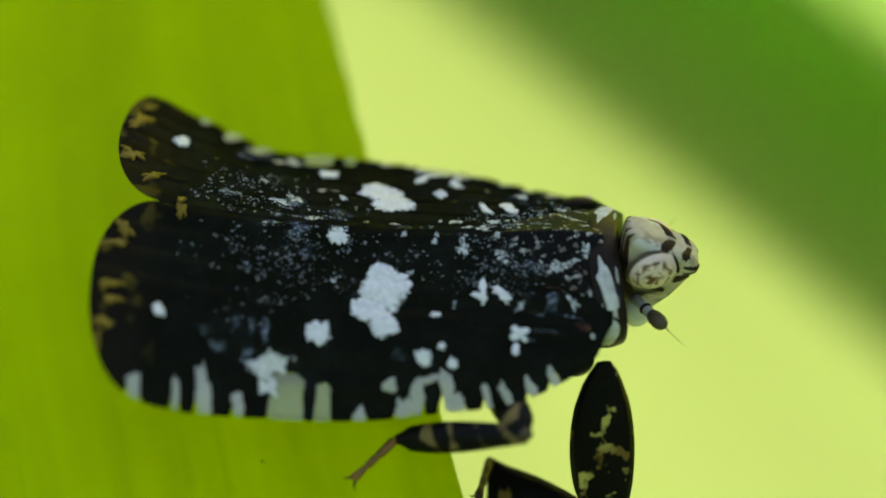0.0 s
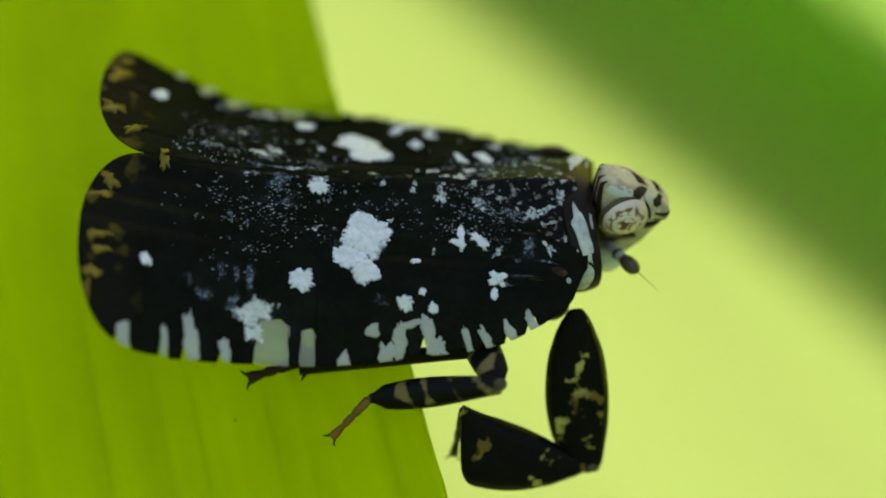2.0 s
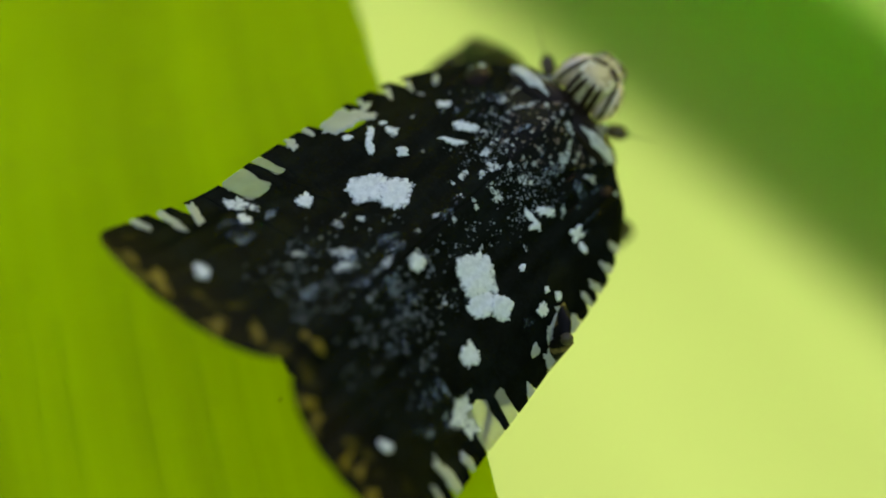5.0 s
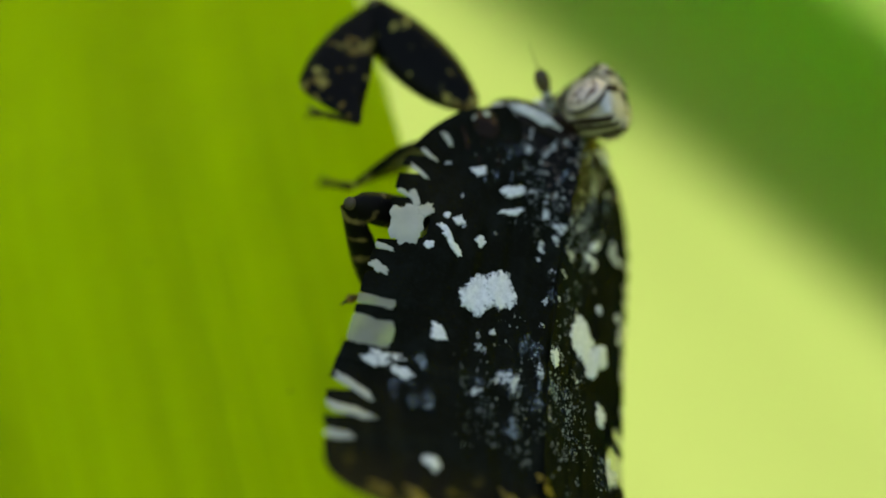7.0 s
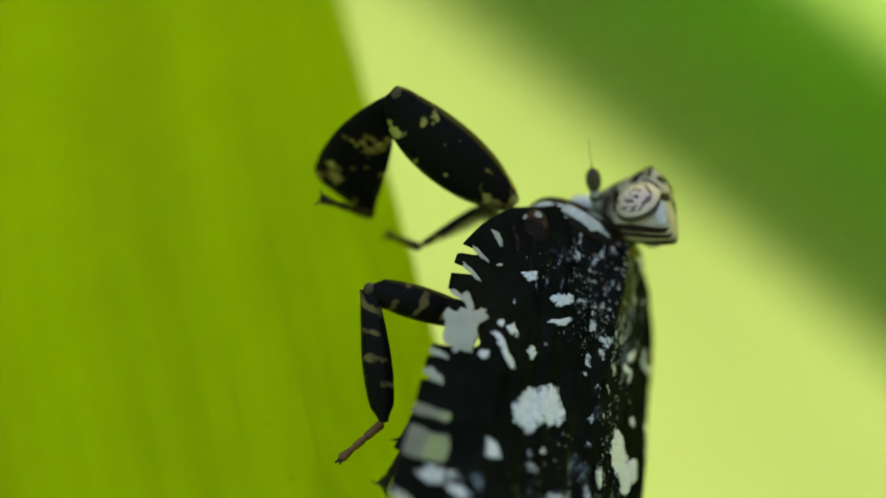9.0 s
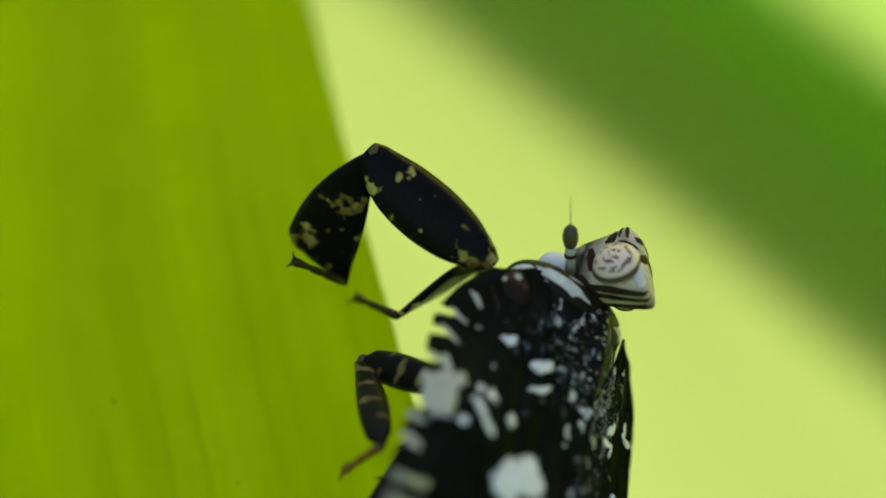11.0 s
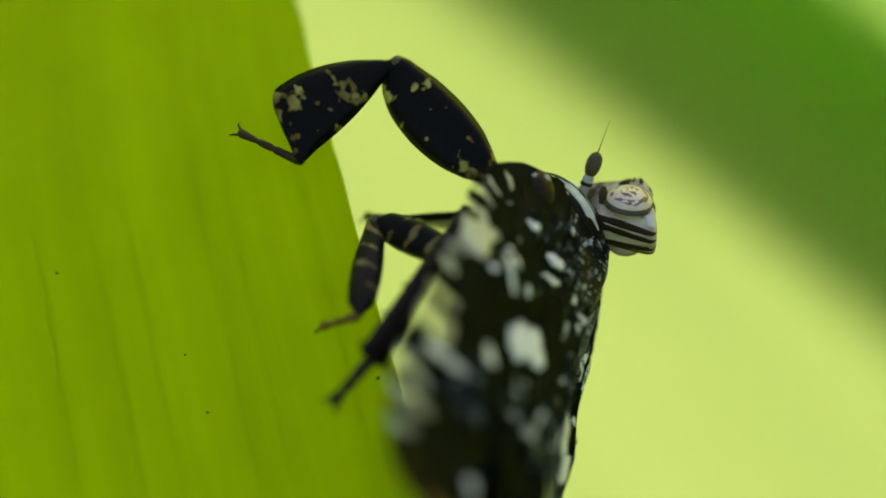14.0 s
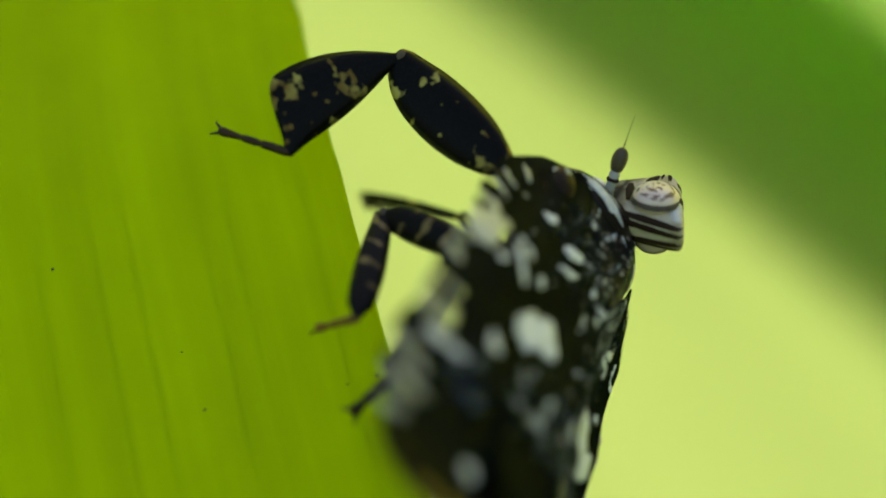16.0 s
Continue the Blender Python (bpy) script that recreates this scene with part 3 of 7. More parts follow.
DIM_SPOTS[-1] = ((-1.30, 0.06, 0.22, 0.08, 0), (-1.33, 0.20, 0.21, 0.15, -18), (-1.19, 0.50, 0.20, 0.15, -14), (-2.08, 1.29, 0.15, 0.07, -90), (-1.80, 1.02, 0.12, 0.10, -81),
    (-2.05, 0.89, 0.12, 0.09, -84), (-2.15, 1.90, 0.24, 0.08, 74), (-1.91, 1.88, 0.17, 0.05, 89), (-2.41, 2.25, 0.24, 0.10, 47), (-1.69, 1.93, 0.24, 0.08, 89),
    (-2.64, 2.12, 0.12, 0.10, -4), (-1.96, 2.32, 0.18, 0.07, -58), (2.78, 1.15, 0.25, 0.09, -89), (2.47, 0.60, 0.14, 0.12, 80), (-1.51, 0.54, 0.15, 0.13, -72),
    (0.42, 2.18, 0.14, 0.09, 1), (2.40, 1.05, 0.13, 0.06, 30), (-0.35, 1.20, 0.10, 0.08, 0))
DIM_SPOTS[1] = ((-0.73, 0.45, 0.27, 0.16, -5), (-1.59, 2.11, 0.23, 0.07, 19), (-2.29, 1.99, 0.27, 0.10, -1), (-2.36, 2.19, 0.22, 0.08, -3), (-2.12, 2.43, 0.20, 0.10, -7),
    (-1.23, 0.15, 0.28, 0.06, 3), (2.86, 1.13, 0.28, 0.12, 81), (-1.48, 0.64, 0.26, 0.22, 53), (-0.69, 0.20, 0.20, 0.15, -15), (-2.05, 2.30, 0.20, 0.07, 80),
    (-2.45, 2.05, 0.20, 0.07, 70), (-1.79, 1.17, 0.11, 0.09, 26), (-1.69, 0.19, 0.18, 0.14, -33), (2.30, 0.12, 0.20, 0.10, 0), (0.40, 0.10, 0.20, 0.08, 5),
    (-2.5, 0.6, 0.2, 0.15, 10))
EDGE_BARS = {}
EDGE_BARS[-1] = ((-3.60, 3.19, 0.15, 0.10, 85), (-2.97, 3.14, 0.20, 0.05, 88), (-2.56, 3.02, 0.33, 0.10, 79), (-2.03, 3.06, 0.16, 0.07, 73), (-0.15, 3.00, 0.10, 0.10, 80),
    (0.53, 2.86, 0.12, 0.13, 90), (0.30, 2.58, 0.08, 0.08, 1), (0.73, 2.68, 0.22, 0.10, 88), (0.89, 2.47, 0.15, 0.05, -20), (1.20, 2.55, 0.21, 0.11, 74),
    (1.34, 2.77, 0.13, 0.14, 80), (1.82, 2.64, 0.20, 0.05, 68), (2.12, 2.58, 0.20, 0.06, 58), (2.51, 2.48, 0.20, 0.06, 54), (2.85, 2.33, 0.21, 0.06, 58))
EDGE_BARS[1] = ((-3.20, 3.20, 0.14, 0.07, 88), (-2.72, 2.98, 0.30, 0.10, 76), (-2.24, 2.92, 0.26, 0.08, 56), (-0.01, 2.88, 0.14, 0.08, 60), (0.40, 2.86, 0.12, 0.05, 70),
    (1.51, 2.62, 0.20, 0.07, 50), (2.05, 2.45, 0.27, 0.06, 44), (2.47, 2.32, 0.22, 0.06, 44), (2.86, 2.08, 0.22, 0.07, 32))
# clear windows of the outer edge: x, depth, half width
WINDOW_CUTS = {}
WINDOW_CUTS[-1] = ((-1.30, 0.72, 0.28), (-0.73, 0.55, 0.13))
WINDOW_CUTS[1] = ((-1.18, 0.66, 0.26), (-0.64, 0.55, 0.10), (0.90, 0.60, 0.36))
AMBER_MARKS = {}
AMBER_MARKS[-1] = ((-4.08, 0.92, 0.20, 0.05, -15), (-4.20, 1.72, 0.15, 0.05, -80), (-4.08, 1.66, 0.13, 0.04, -10), (-4.06, 1.95, 0.13, 0.05, -20), (-4.14, 2.32, 0.14, 0.07, -22),
    (-3.16, 0.10, 0.14, 0.06, 89), (-4.02, 0.63, 0.18, 0.09, 58), (-4.18, 2.61, 0.16, 0.05, 89))
AMBER_MARKS[1] = ((-4.13, 1.92, 0.20, 0.09, 59), (-4.10, 1.01, 0.18, 0.10, 13), (-3.75, 0.60, 0.16, 0.06, 50), (-4.05, 2.50, 0.16, 0.05, 70), (-3.20, 0.12, 0.10, 0.05, 80))


def dress(side):
    def on(x):
        return WINGS[side] if x > HINGE else TIPS[side]

    k = 0 if side < 0 else 50
    if side < 0:  # a stepped, notched patch on the one wing, a squarish one with a forward lobe on the other
        flake("white_patch", on(0.12), side, 0.12, 1.00, 0.40, 0.38, 24, WAX_SOLID, 0.16, 0.034, 3, 5.0)
        flake("white_patch", on(-0.12), side, -0.12, 1.42, 0.29, 0.19, 14, WAX_SOLID, 0.20, 0.033, 4, 4.5)
        flake("white_patch", on(0.14), side, 0.14, 1.66, 0.24, 0.19, 52, WAX_SOLID, 0.22, 0.035, 5, 4.0)
    else:
        flake("white_patch", on(-0.05), side, -0.05, 1.30, 0.37, 0.29, -30, WAX_SOLID, 0.20, 0.034, 9, 5.0)
        flake("white_patch", on(0.17), side, 0.17, 0.96, 0.36, 0.29, 30, WAX_SOLID, 0.16, 0.035, 12, 5.0)
        flake("edge_patch", on(0.92), side, 0.92, 2.60, 0.40, 0.22, -4, BAR, 0.24, 0.014, 77, 3.6, label="broad milky patch at the wing edge")
        flake("edge_patch", on(1.24), side, 1.24, 2.38, 0.16, 0.12, -32, BAR, 0.4, 0.016, 78, 2.6)
        flake("edge_patch", on(1.46), side, 1.46, 2.52, 0.24, 0.05, 8, BAR, 0.4, 0.016, 79, 2.4)
    for i, (x, y, rx, ry, tu) in enumerate(WHITE_SPOTS[side]):
        flake("white_spot", on(x), side, x, y, rx * 1.05, ry * 1.1, tu, WAX_LOOSE if y < 0.7 and side > 0 else WAX_SOLID, 0.42, 0.03, k + i, 2.8)
    for i, (x, y, rx, ry, tu) in enumerate(DIM_SPOTS[side]):
        flake("wax_bloom", on(x), side, x, y, rx * 1.15, ry * 1.25, tu, WAX_DIM, 0.7, 0.028, k + i + 11)
    for i, (x, y, rx, ry, tu) in enumerate(PALE_SPOTS[side]):
        flake("pale_spot", on(x), side, x, y, rx * 1.05, ry * 1.1, tu, WAX_LOOSE, 0.8, 0.03, k + i + 23)
    for i, (x, y, long, half, lean) in enumerate(EDGE_BARS[side]):
        slim = 0.62 if side > 0 and x > 1.4 else 1.0
        flake("edge_bar", on(x), side, x, y, (long + 0.03) * slim, half * 1.1 * slim, lean, BAR, 0.35, 0.014, k + i + 31, 2.8)
    for i, (x, y, rx, ry, tu) in enumerate(AMBER_MARKS[side]):
        flake("amber_mark", on(x), side, x, y, rx, ry, tu, AMBER, 0.9, 0.03, k + i + 47)
    # fine streaks and brown blotches that run back from the shoulder
    rnd = random.Random(71 + k)
    for i in range(16):
        x, y = rnd.uniform(2.2, 3.4), rnd.uniform(0.5, 1.9)
        if inner(x) + 0.15 < y < costal(x) - 0.35:
            flake("shoulder_streak", on(x), side, x, y, rnd.uniform(0.12, 0.30), rnd.uniform(0.02, 0.04), 14 * (y - 1.0) + rnd.uniform(-8, 8), (WAX_DIM, RUST, RUST)[i % 3], 0.6, 0.03, k + i + 90)
    # the large white and clear patch on the outer edge
    if side < 0:
        flake("white_patch", on(-1.56), side, -1.56, 2.38, 0.39, 0.22, -12, WAX_THICK, 0.34, 0.03, k + 61, 2.6)
        flake("white_patch", on(-1.62), side, -1.62, 2.66, 0.29, 0.19, 78, WAX_THICK, 0.34, 0.031, k + 62, 3.0)
    else:
        flake("white_patch", on(-1.62), side, -1.62, 2.62, 0.32, 0.17, -80, WAX_THICK, 0.5, 0.03, k + 61, 2.6)
        flake("white_patch", on(-1.85), side, -1.85, 2.36, 0.22, 0.11, 60, WAX_THICK, 0.34, 0.03, k + 62, 2.6)
    for i, (x, deep, half) in enumerate(WINDOW_CUTS[side]):
        if i < 2:
            flake("clear_window", on(x), side, x, costal(x) - deep * 0.48, half * 1.04, deep * 0.52, 0, HYALINE, 0.08, 0.004, k + 63 + i, 5.0)
    # fine loose scales in clusters, thickest at the shoulders and along the middle
    rnd = random.Random(5 + k)
    dust = {WINGS[side]: bmesh.new(), TIPS[side]: bmesh.new()}
    for n in range(64 if side > 0 else 96):
        if n > 63:
            cx, cy, wide = rnd.uniform(-1.3, 2.8), abs(rnd.gauss(0.45, 0.3)), rnd.uniform(0.06, 0.22)
        elif n % 5 < 3:
            cx, cy, wide = rnd.gauss(2.4, 0.5), abs(rnd.gauss(0.35, 0.35)), rnd.uniform(0.04, 0.20)
        else:
            cx, cy, wide = rnd.gauss(-1.9, 0.6), abs(rnd.gauss(0.6, 0.5)), rnd.uniform(0.06, 0.30)
        for _ in range(rnd.randint(8, 26)):
            x, y = rnd.gauss(cx, wide), rnd.gauss(cy, wide * 0.7)
            if not (-3.2 < x < 3.5 and inner(x) + 0.05 < y < costal(x) - 0.1):
                continue
            r = 0.003 + 0.017 * rnd.random() ** 2.5
            z = wing_skin(x, y, side)[2] + 0.02
            a0 = rnd.random() * 6.3
            bm = dust[on(x)]
            vs = [bm.verts.new((x + r * rnd.uniform(0.5, 2.2) * math.cos(a0 + a), spread(side, x) * (y + r * rnd.uniform(0.5, 1.6) * math.sin(a0 + a)), z)) for a in (0, 1.05, 2.1, 3.14, 4.2, 5.24)]
            bm.faces.new(vs if side > 0 else vs[::-1])
    for owner, bm in dust.items():
        tagged(body_part("wax_dust", bm, WAX_DUST, owner, "fine loose pale wax scales"), kind="stuff")


WINGS = {side: wing(side, "forewing", HINGE - 0.06, 9.0, 0.0, "black forewing with white wax spots") for side in (-1, 1)}
TIPS = {side: wing(side, "forewing_tip", -9.0, HINGE + 0.06, 0.012, "rounded dark wing tip with amber marks") for side in (-1, 1)}
for side in WINGS:
    dress(side)

# body under the wings
for side in (-1, 1):
    bm = bmesh.new()
    grid = {(i, j): bm.verts.new((2.0 - 0.27 * i, side * y, roof(2.0 - 0.27 * i, y) - 0.10)) for i in range(20) for j, y in enumerate((0.0, 0.25, 0.6, 1.0, 1.3))}
    for i in range(19):
        for j in range(4):
            bm.faces.new((grid[i, j], grid[i + 1, j], grid[i + 1, j + 1], grid[i, j + 1]))
    body_part("hind_wing", bm, WING, insect, "thin dark hind wing folded under the forewing")
body_part("abdomen", ball((-0.6, 0, -0.62), (2.6, 1.05, 0.55), wobble=0.03), BELLY, insect, "dark brown belly")
body_part("thorax", ball((2.6, 0, -0.72), (1.15, 1.5, 0.72), wobble=0.05), BELLY, insect, "dark brown underside of the thorax")


def shield_skin(x, y, side=1):
    """The back between the wing bases: a low shield that narrows to the rear."""
    return x, y, roof(x, y) + 0.05 * math.sin(math.pi * min(1.0, max(0.0, (x - 1.7) / 2.0))) - 0.02


def shield_bmesh():
    bm = bmesh.new()
    grid = {}
    nx, ny = 26, 24
    for i in range(nx + 1):
        x = 1.6 + 2.02 * i / nx
        half = 0.16 + 0.62 * max(0.0, x - 1.75)
        for j in range(ny + 1):
            y = half * (2 * j / ny - 1)
            z = shield_skin(x, y)[2] - (0.10 if j in (0, ny) or i in (0, nx) else 0.0)
            grid[i, j] = bm.verts.new((x, y, z))
    for i in range(nx):
        for j in range(ny):
            bm.faces.new((grid[i, j], grid[i + 1, j], grid[i + 1, j + 1], grid[i, j + 1]))
    geo = bmesh.ops.extrude_face_region(bm, geom=bm.faces[:])["geom"]
    for v in geo:
        if isinstance(v, bmesh.types.BMVert):
            v.co.z -= 0.25
    return bm


shield = body_part("scutellum", shield_bmesh(), THORAX, insect, "black back shield speckled with white")
for side in (-1, 1):
    k = 90 + side
    flake("shield_stripe", shield, side, 3.02, 0.55, 0.34, 0.07, -28, WAX_LOOSE, 0.5, 0.012, k, 2.4, shield_skin, "white oblique stripe")
    flake("shield_stripe", shield, side, 2.55, 0.28, 0.30, 0.05, -20, WAX_DIM, 0.6, 0.012, k + 3, 2.4, shield_skin)
    flake("shield_spot", shield, side, 3.28, 0.26, 0.12, 0.09, 0, WAX_LOOSE, 0.7, 0.012, k + 5, 2.4, shield_skin, "brown and white spot")


def collar_skin(x, a):
    """The collar wraps the front of the body; a is the turn from its top in units of 57 degrees."""
    u = (x - 3.45) / 0.45
    swell = 0.90 + 0.12 * math.sin(math.pi * min(1.0, max(0.0, 0.25 + 0.6 * u)))
    a = min(2.1, max(0.0, a))
    return x - 0.10 * math.cos(2 * a), 1.36 * math.sin(a) * swell, -0.52 + 0.94 * math.cos(a) * swell


def collar_bmesh():
    bm = bmesh.new()
    grid = {}
    nx, na = 8, 40
    for i in range(nx + 1):
        x = 3.40 + 0.52 * i / nx
        for j in range(na + 1):
            a = 2.1 * (2 * j / na - 1)
            p = collar_skin(x, abs(a))
            grid[i, j] = bm.verts.new((p[0], p[1] if a > 0 else -p[1], p[2]))
    for i in range(nx):
        for j in range(na):
            bm.faces.new((grid[i, j], grid[i + 1, j], grid[i + 1, j + 1], grid[i, j + 1]))
    geo = bmesh.ops.extrude_face_region(bm, geom=bm.faces[:])["geom"]
    for v in geo:
        if isinstance(v, bmesh.types.BMVert):
            v.co = Vector((v.co.x, v.co.y * 0.7, -0.52 + (v.co.z + 0.52) * 0.7))
    return bm


def outward_patch(name, owner, side, x, a, rx, ra, turn, mat, seed, label=""):
    """A flush patch on the collar."""
    bm = bmesh.new()
    n = 30
    c, s = math.cos(radians(turn)), math.sin(radians(turn))
    rings = []
    for f in (0.0, 0.5, 0.88, 1.0):
        ring = []
        for i in range(1 if f == 0 else n):
            t = 2 * math.pi * i / n
            r = f * (1 + 0.4 * noise.noise(Vector((math.cos(t) * 3, math.sin(t) * 3, seed))))
            px, pa = rx * r * math.cos(t), ra * r * math.sin(t)
            X, Y, Z = collar_skin(min(3.9, max(3.42, x + px * c - pa * s)), a + px * s + pa * c)
            k = 1.012 if f < 1 else 0.99
            ring.append(bm.verts.new((X, side * Y * k, -0.52 + (Z + 0.52) * k)))
        rings.append(ring)
    for i in range(n):
        bm.faces.new((rings[0][0], rings[1][i], rings[1][(i + 1) % n]))
        for p, q in ((1, 2), (2, 3)):
            bm.faces.new((rings[p][i], rings[q][i], rings[q][(i + 1) % n], rings[p][(i + 1) % n]))
    return body_part(name, bm, mat, owner, label)


for side in (-1, 1):
    cap = body_part("tegula", ball((3.25, side * 1.56, -0.32), (0.34, 0.24, 0.13), Euler((side * -0.7, 0.1, side * 0.3)).to_matrix(), 0.12), TEGULA, insect, "brown shoulder lobe with cream spots")
    body_part("lobe_spot", ball((3.40, side * 1.62, -0.24), (0.10, 0.07, 0.04), Euler((side * -0.5, 0.1, side * 0.9)).to_matrix(), 0.3, 16, 10), CREAM, cap, "cream spot")
    body_part("lobe_spot", ball((3.36, side * 1.74, -0.42), (0.06, 0.05, 0.05), None, 0.3, 16, 10), CREAM, cap, "cream spot")
collar = body_part("pronotum", collar_bmesh(), BELLY, insect, "dark collar with white stripes")
for side in (-1, 1):
    outward_patch("collar_stripe", collar, side, 3.66, 0.80, 0.12, 0.46, -10, WAX, 1.5, "white stripe on the collar")
    outward_patch("collar_stripe", collar, side, 3.64, 1.50, 0.13, 0.36, 12, WAX, 2.5, "white stripe on the collar side")
    outward_patch("collar_spot", collar, side, 3.84, 0.55, 0.03, 0.12, 0, CREAM, 3.5)
    outward_patch("collar_spot", collar, side, 3.50, 1.08, 0.05, 0.10, 20, CREAM, 4.5, "cream spot on the shoulder")

# the head capsule, level by level from its chin to its crown: height, back, front, half width
LEVELS = ((-1.05, 4.02, 4.22, 0.10), (-0.85, 3.95, 4.32, 0.17), (-0.55, 3.88, 4.45, 0.24), (-0.2, 3.84, 4.72, 0.29), (0.1, 3.82, 4.87, 0.32), (0.4, 3.80, 5.00, 0.34),
          (0.62, 3.80, 5.06, 0.345), (0.82, 3.81, 5.08, 0.345), (0.95, 3.83, 5.06, 0.335), (1.01, 3.87, 5.01, 0.31), (1.05, 3.94, 4.93, 0.26), (1.075, 4.07, 4.79, 0.18), (1.08, 4.25, 4.60, 0.08))
CROWN_SLOPE = 0.48


def head_point(turn, z, out=0.0):
    """Point of the head's skin: turn 0 is the front, 90 its side."""
    lv = LEVELS
    z = min(lv[-1][0], max(lv[0][0], z))
    i = max(n for n in range(len(lv) - 1) if lv[n][0] <= z) if z < lv[-1][0] else len(lv) - 2
    u = (z - lv[i][0]) / (lv[i + 1][0] - lv[i][0])
    back_x, front_x, half = [lv[i][n] + (lv[i + 1][n] - lv[i][n]) * u for n in (1, 2, 3)]
    ca, sa = math.cos(radians(turn)), math.sin(radians(turn))
    r = (abs(ca) ** 4.0 + abs(sa) ** 4.0) ** (-1 / 4.0)
    x = (back_x + front_x) / 2 + ((front_x - back_x) / 2 * r + out) * ca
    rise = min(1.0, max(0.0, (z - 0.2) / 0.8))
    return Vector((x, (half * r + out) * sa, z - CROWN_SLOPE * (x - 4.3) * rise * rise * (3 - 2 * rise)))


def head_bmesh():
    bm = bmesh.new()
    rings, n = [], 40
    for z, _, _, _ in LEVELS:
        rings.append([bm.verts.new(head_point(360 * i / n, z)) for i in range(n)])
    for a, b in zip(rings, rings[1:]):
        for i in range(n):
            bm.faces.new((a[i], a[(i + 1) % n], b[(i + 1) % n], b[i]))
    bm.faces.new(rings[0])
    bm.faces.new(rings[-1])
    return bm


def head_bar(side, ends, wide, mat, name="dark_bar", n=12):
    """A flush bar of dark cuticle from one point (turn, height) of the head to another, thin at its ends."""
    (t0, z0), (t1, z1) = ends
    bm = bmesh.new()
    prev = None
    for i in range(n + 1):
        u = i / n
        w = wide * (0.35 + 0.65 * math.sin(math.pi * min(1, 0.12 + 0.80 * u))) * (1 + 0.35 * noise.noise(Vector((u * 5, t0, z0))))
        t, z = t0 + (t1 - t0) * u, z0 + (z1 - z0) * u
        row = []
        for k, o in ((-1, -0.012), (-0.85, 0.014), (-0.45, 0.018), (0, 0.018), (0.45, 0.018), (0.85, 0.014), (1, -0.012)):
            p = head_point(t + k * w * 40 * (z1 - z0) / (abs(z1 - z0) + abs(t1 - t0) / 60), z + k * w * 0.8, o)
            row.append(bm.verts.new((p.x, p.y * side, p.z)))
        if prev:
            for k in range(6):
                bm.faces.new((prev[k], prev[k + 1], row[k + 1], row[k]))
        prev = row
    return body_part(name, bm, mat, head)


head = body_part("head", head_bmesh(), HEAD, insect, "cream head with dark bars")


def crown_height(x, y):
    """Height of the head's upper side over a point of its plan."""
    low, high = 0.5, LEVELS[-1][0]
    for _ in range(16):
        z = (low + high) / 2
        i = max(n for n in range(len(LEVELS) - 1) if LEVELS[n][0] <= z)
        u = (z - LEVELS[i][0]) / (LEVELS[i + 1][0] - LEVELS[i][0])
        b, f, h = [LEVELS[i][n] + (LEVELS[i + 1][n] - LEVELS[i][n]) * u for n in (1, 2, 3)]
        inside = abs((x - (b + f) / 2) / ((f - b) / 2)) ** 4.0 + abs(y / h) ** 4.0 < 1
        low, high = (z, high) if inside else (low, z)
    rise = min(1.0, max(0.0, (low - 0.2) / 0.8))
    return low - CROWN_SLOPE * (x - 4.3) * rise * rise * (3 - 2 * rise)


# slanting bars on the crown, mirrored about the midline: from the midline to the side
for side in (-1, 1):
    for xa, xb, reach, w in ((4.60, 4.44, 0.30, 0.11), (4.90, 4.80, 0.28, 0.075)):
        bm = bmesh.new()
        prev = None
        for i in range(13):
            u = i / 12
            h = w * (0.5 + 0.5 * math.sin(math.pi * min(1, 0.1 + 0.8 * u))) * (1 + 0.5 * noise.noise(Vector((u * 4, xa * 3, side))))
            x, y = xa + (xb - xa) * u, 0.03 + reach * u
            row = [bm.verts.new((x + d * h, side * y, crown_height(x + d * h, y) + o)) for d, o in ((-1, -0.01), (-0.7, 0.014), (0, 0.016), (0.7, 0.014), (1, -0.01))]
            if prev:
                for k in range(4):
                    bm.faces.new((prev[k], prev[k + 1], row[k + 1], row[k]))
            prev = row
        body_part("crown_bar", bm, KEEL, head)
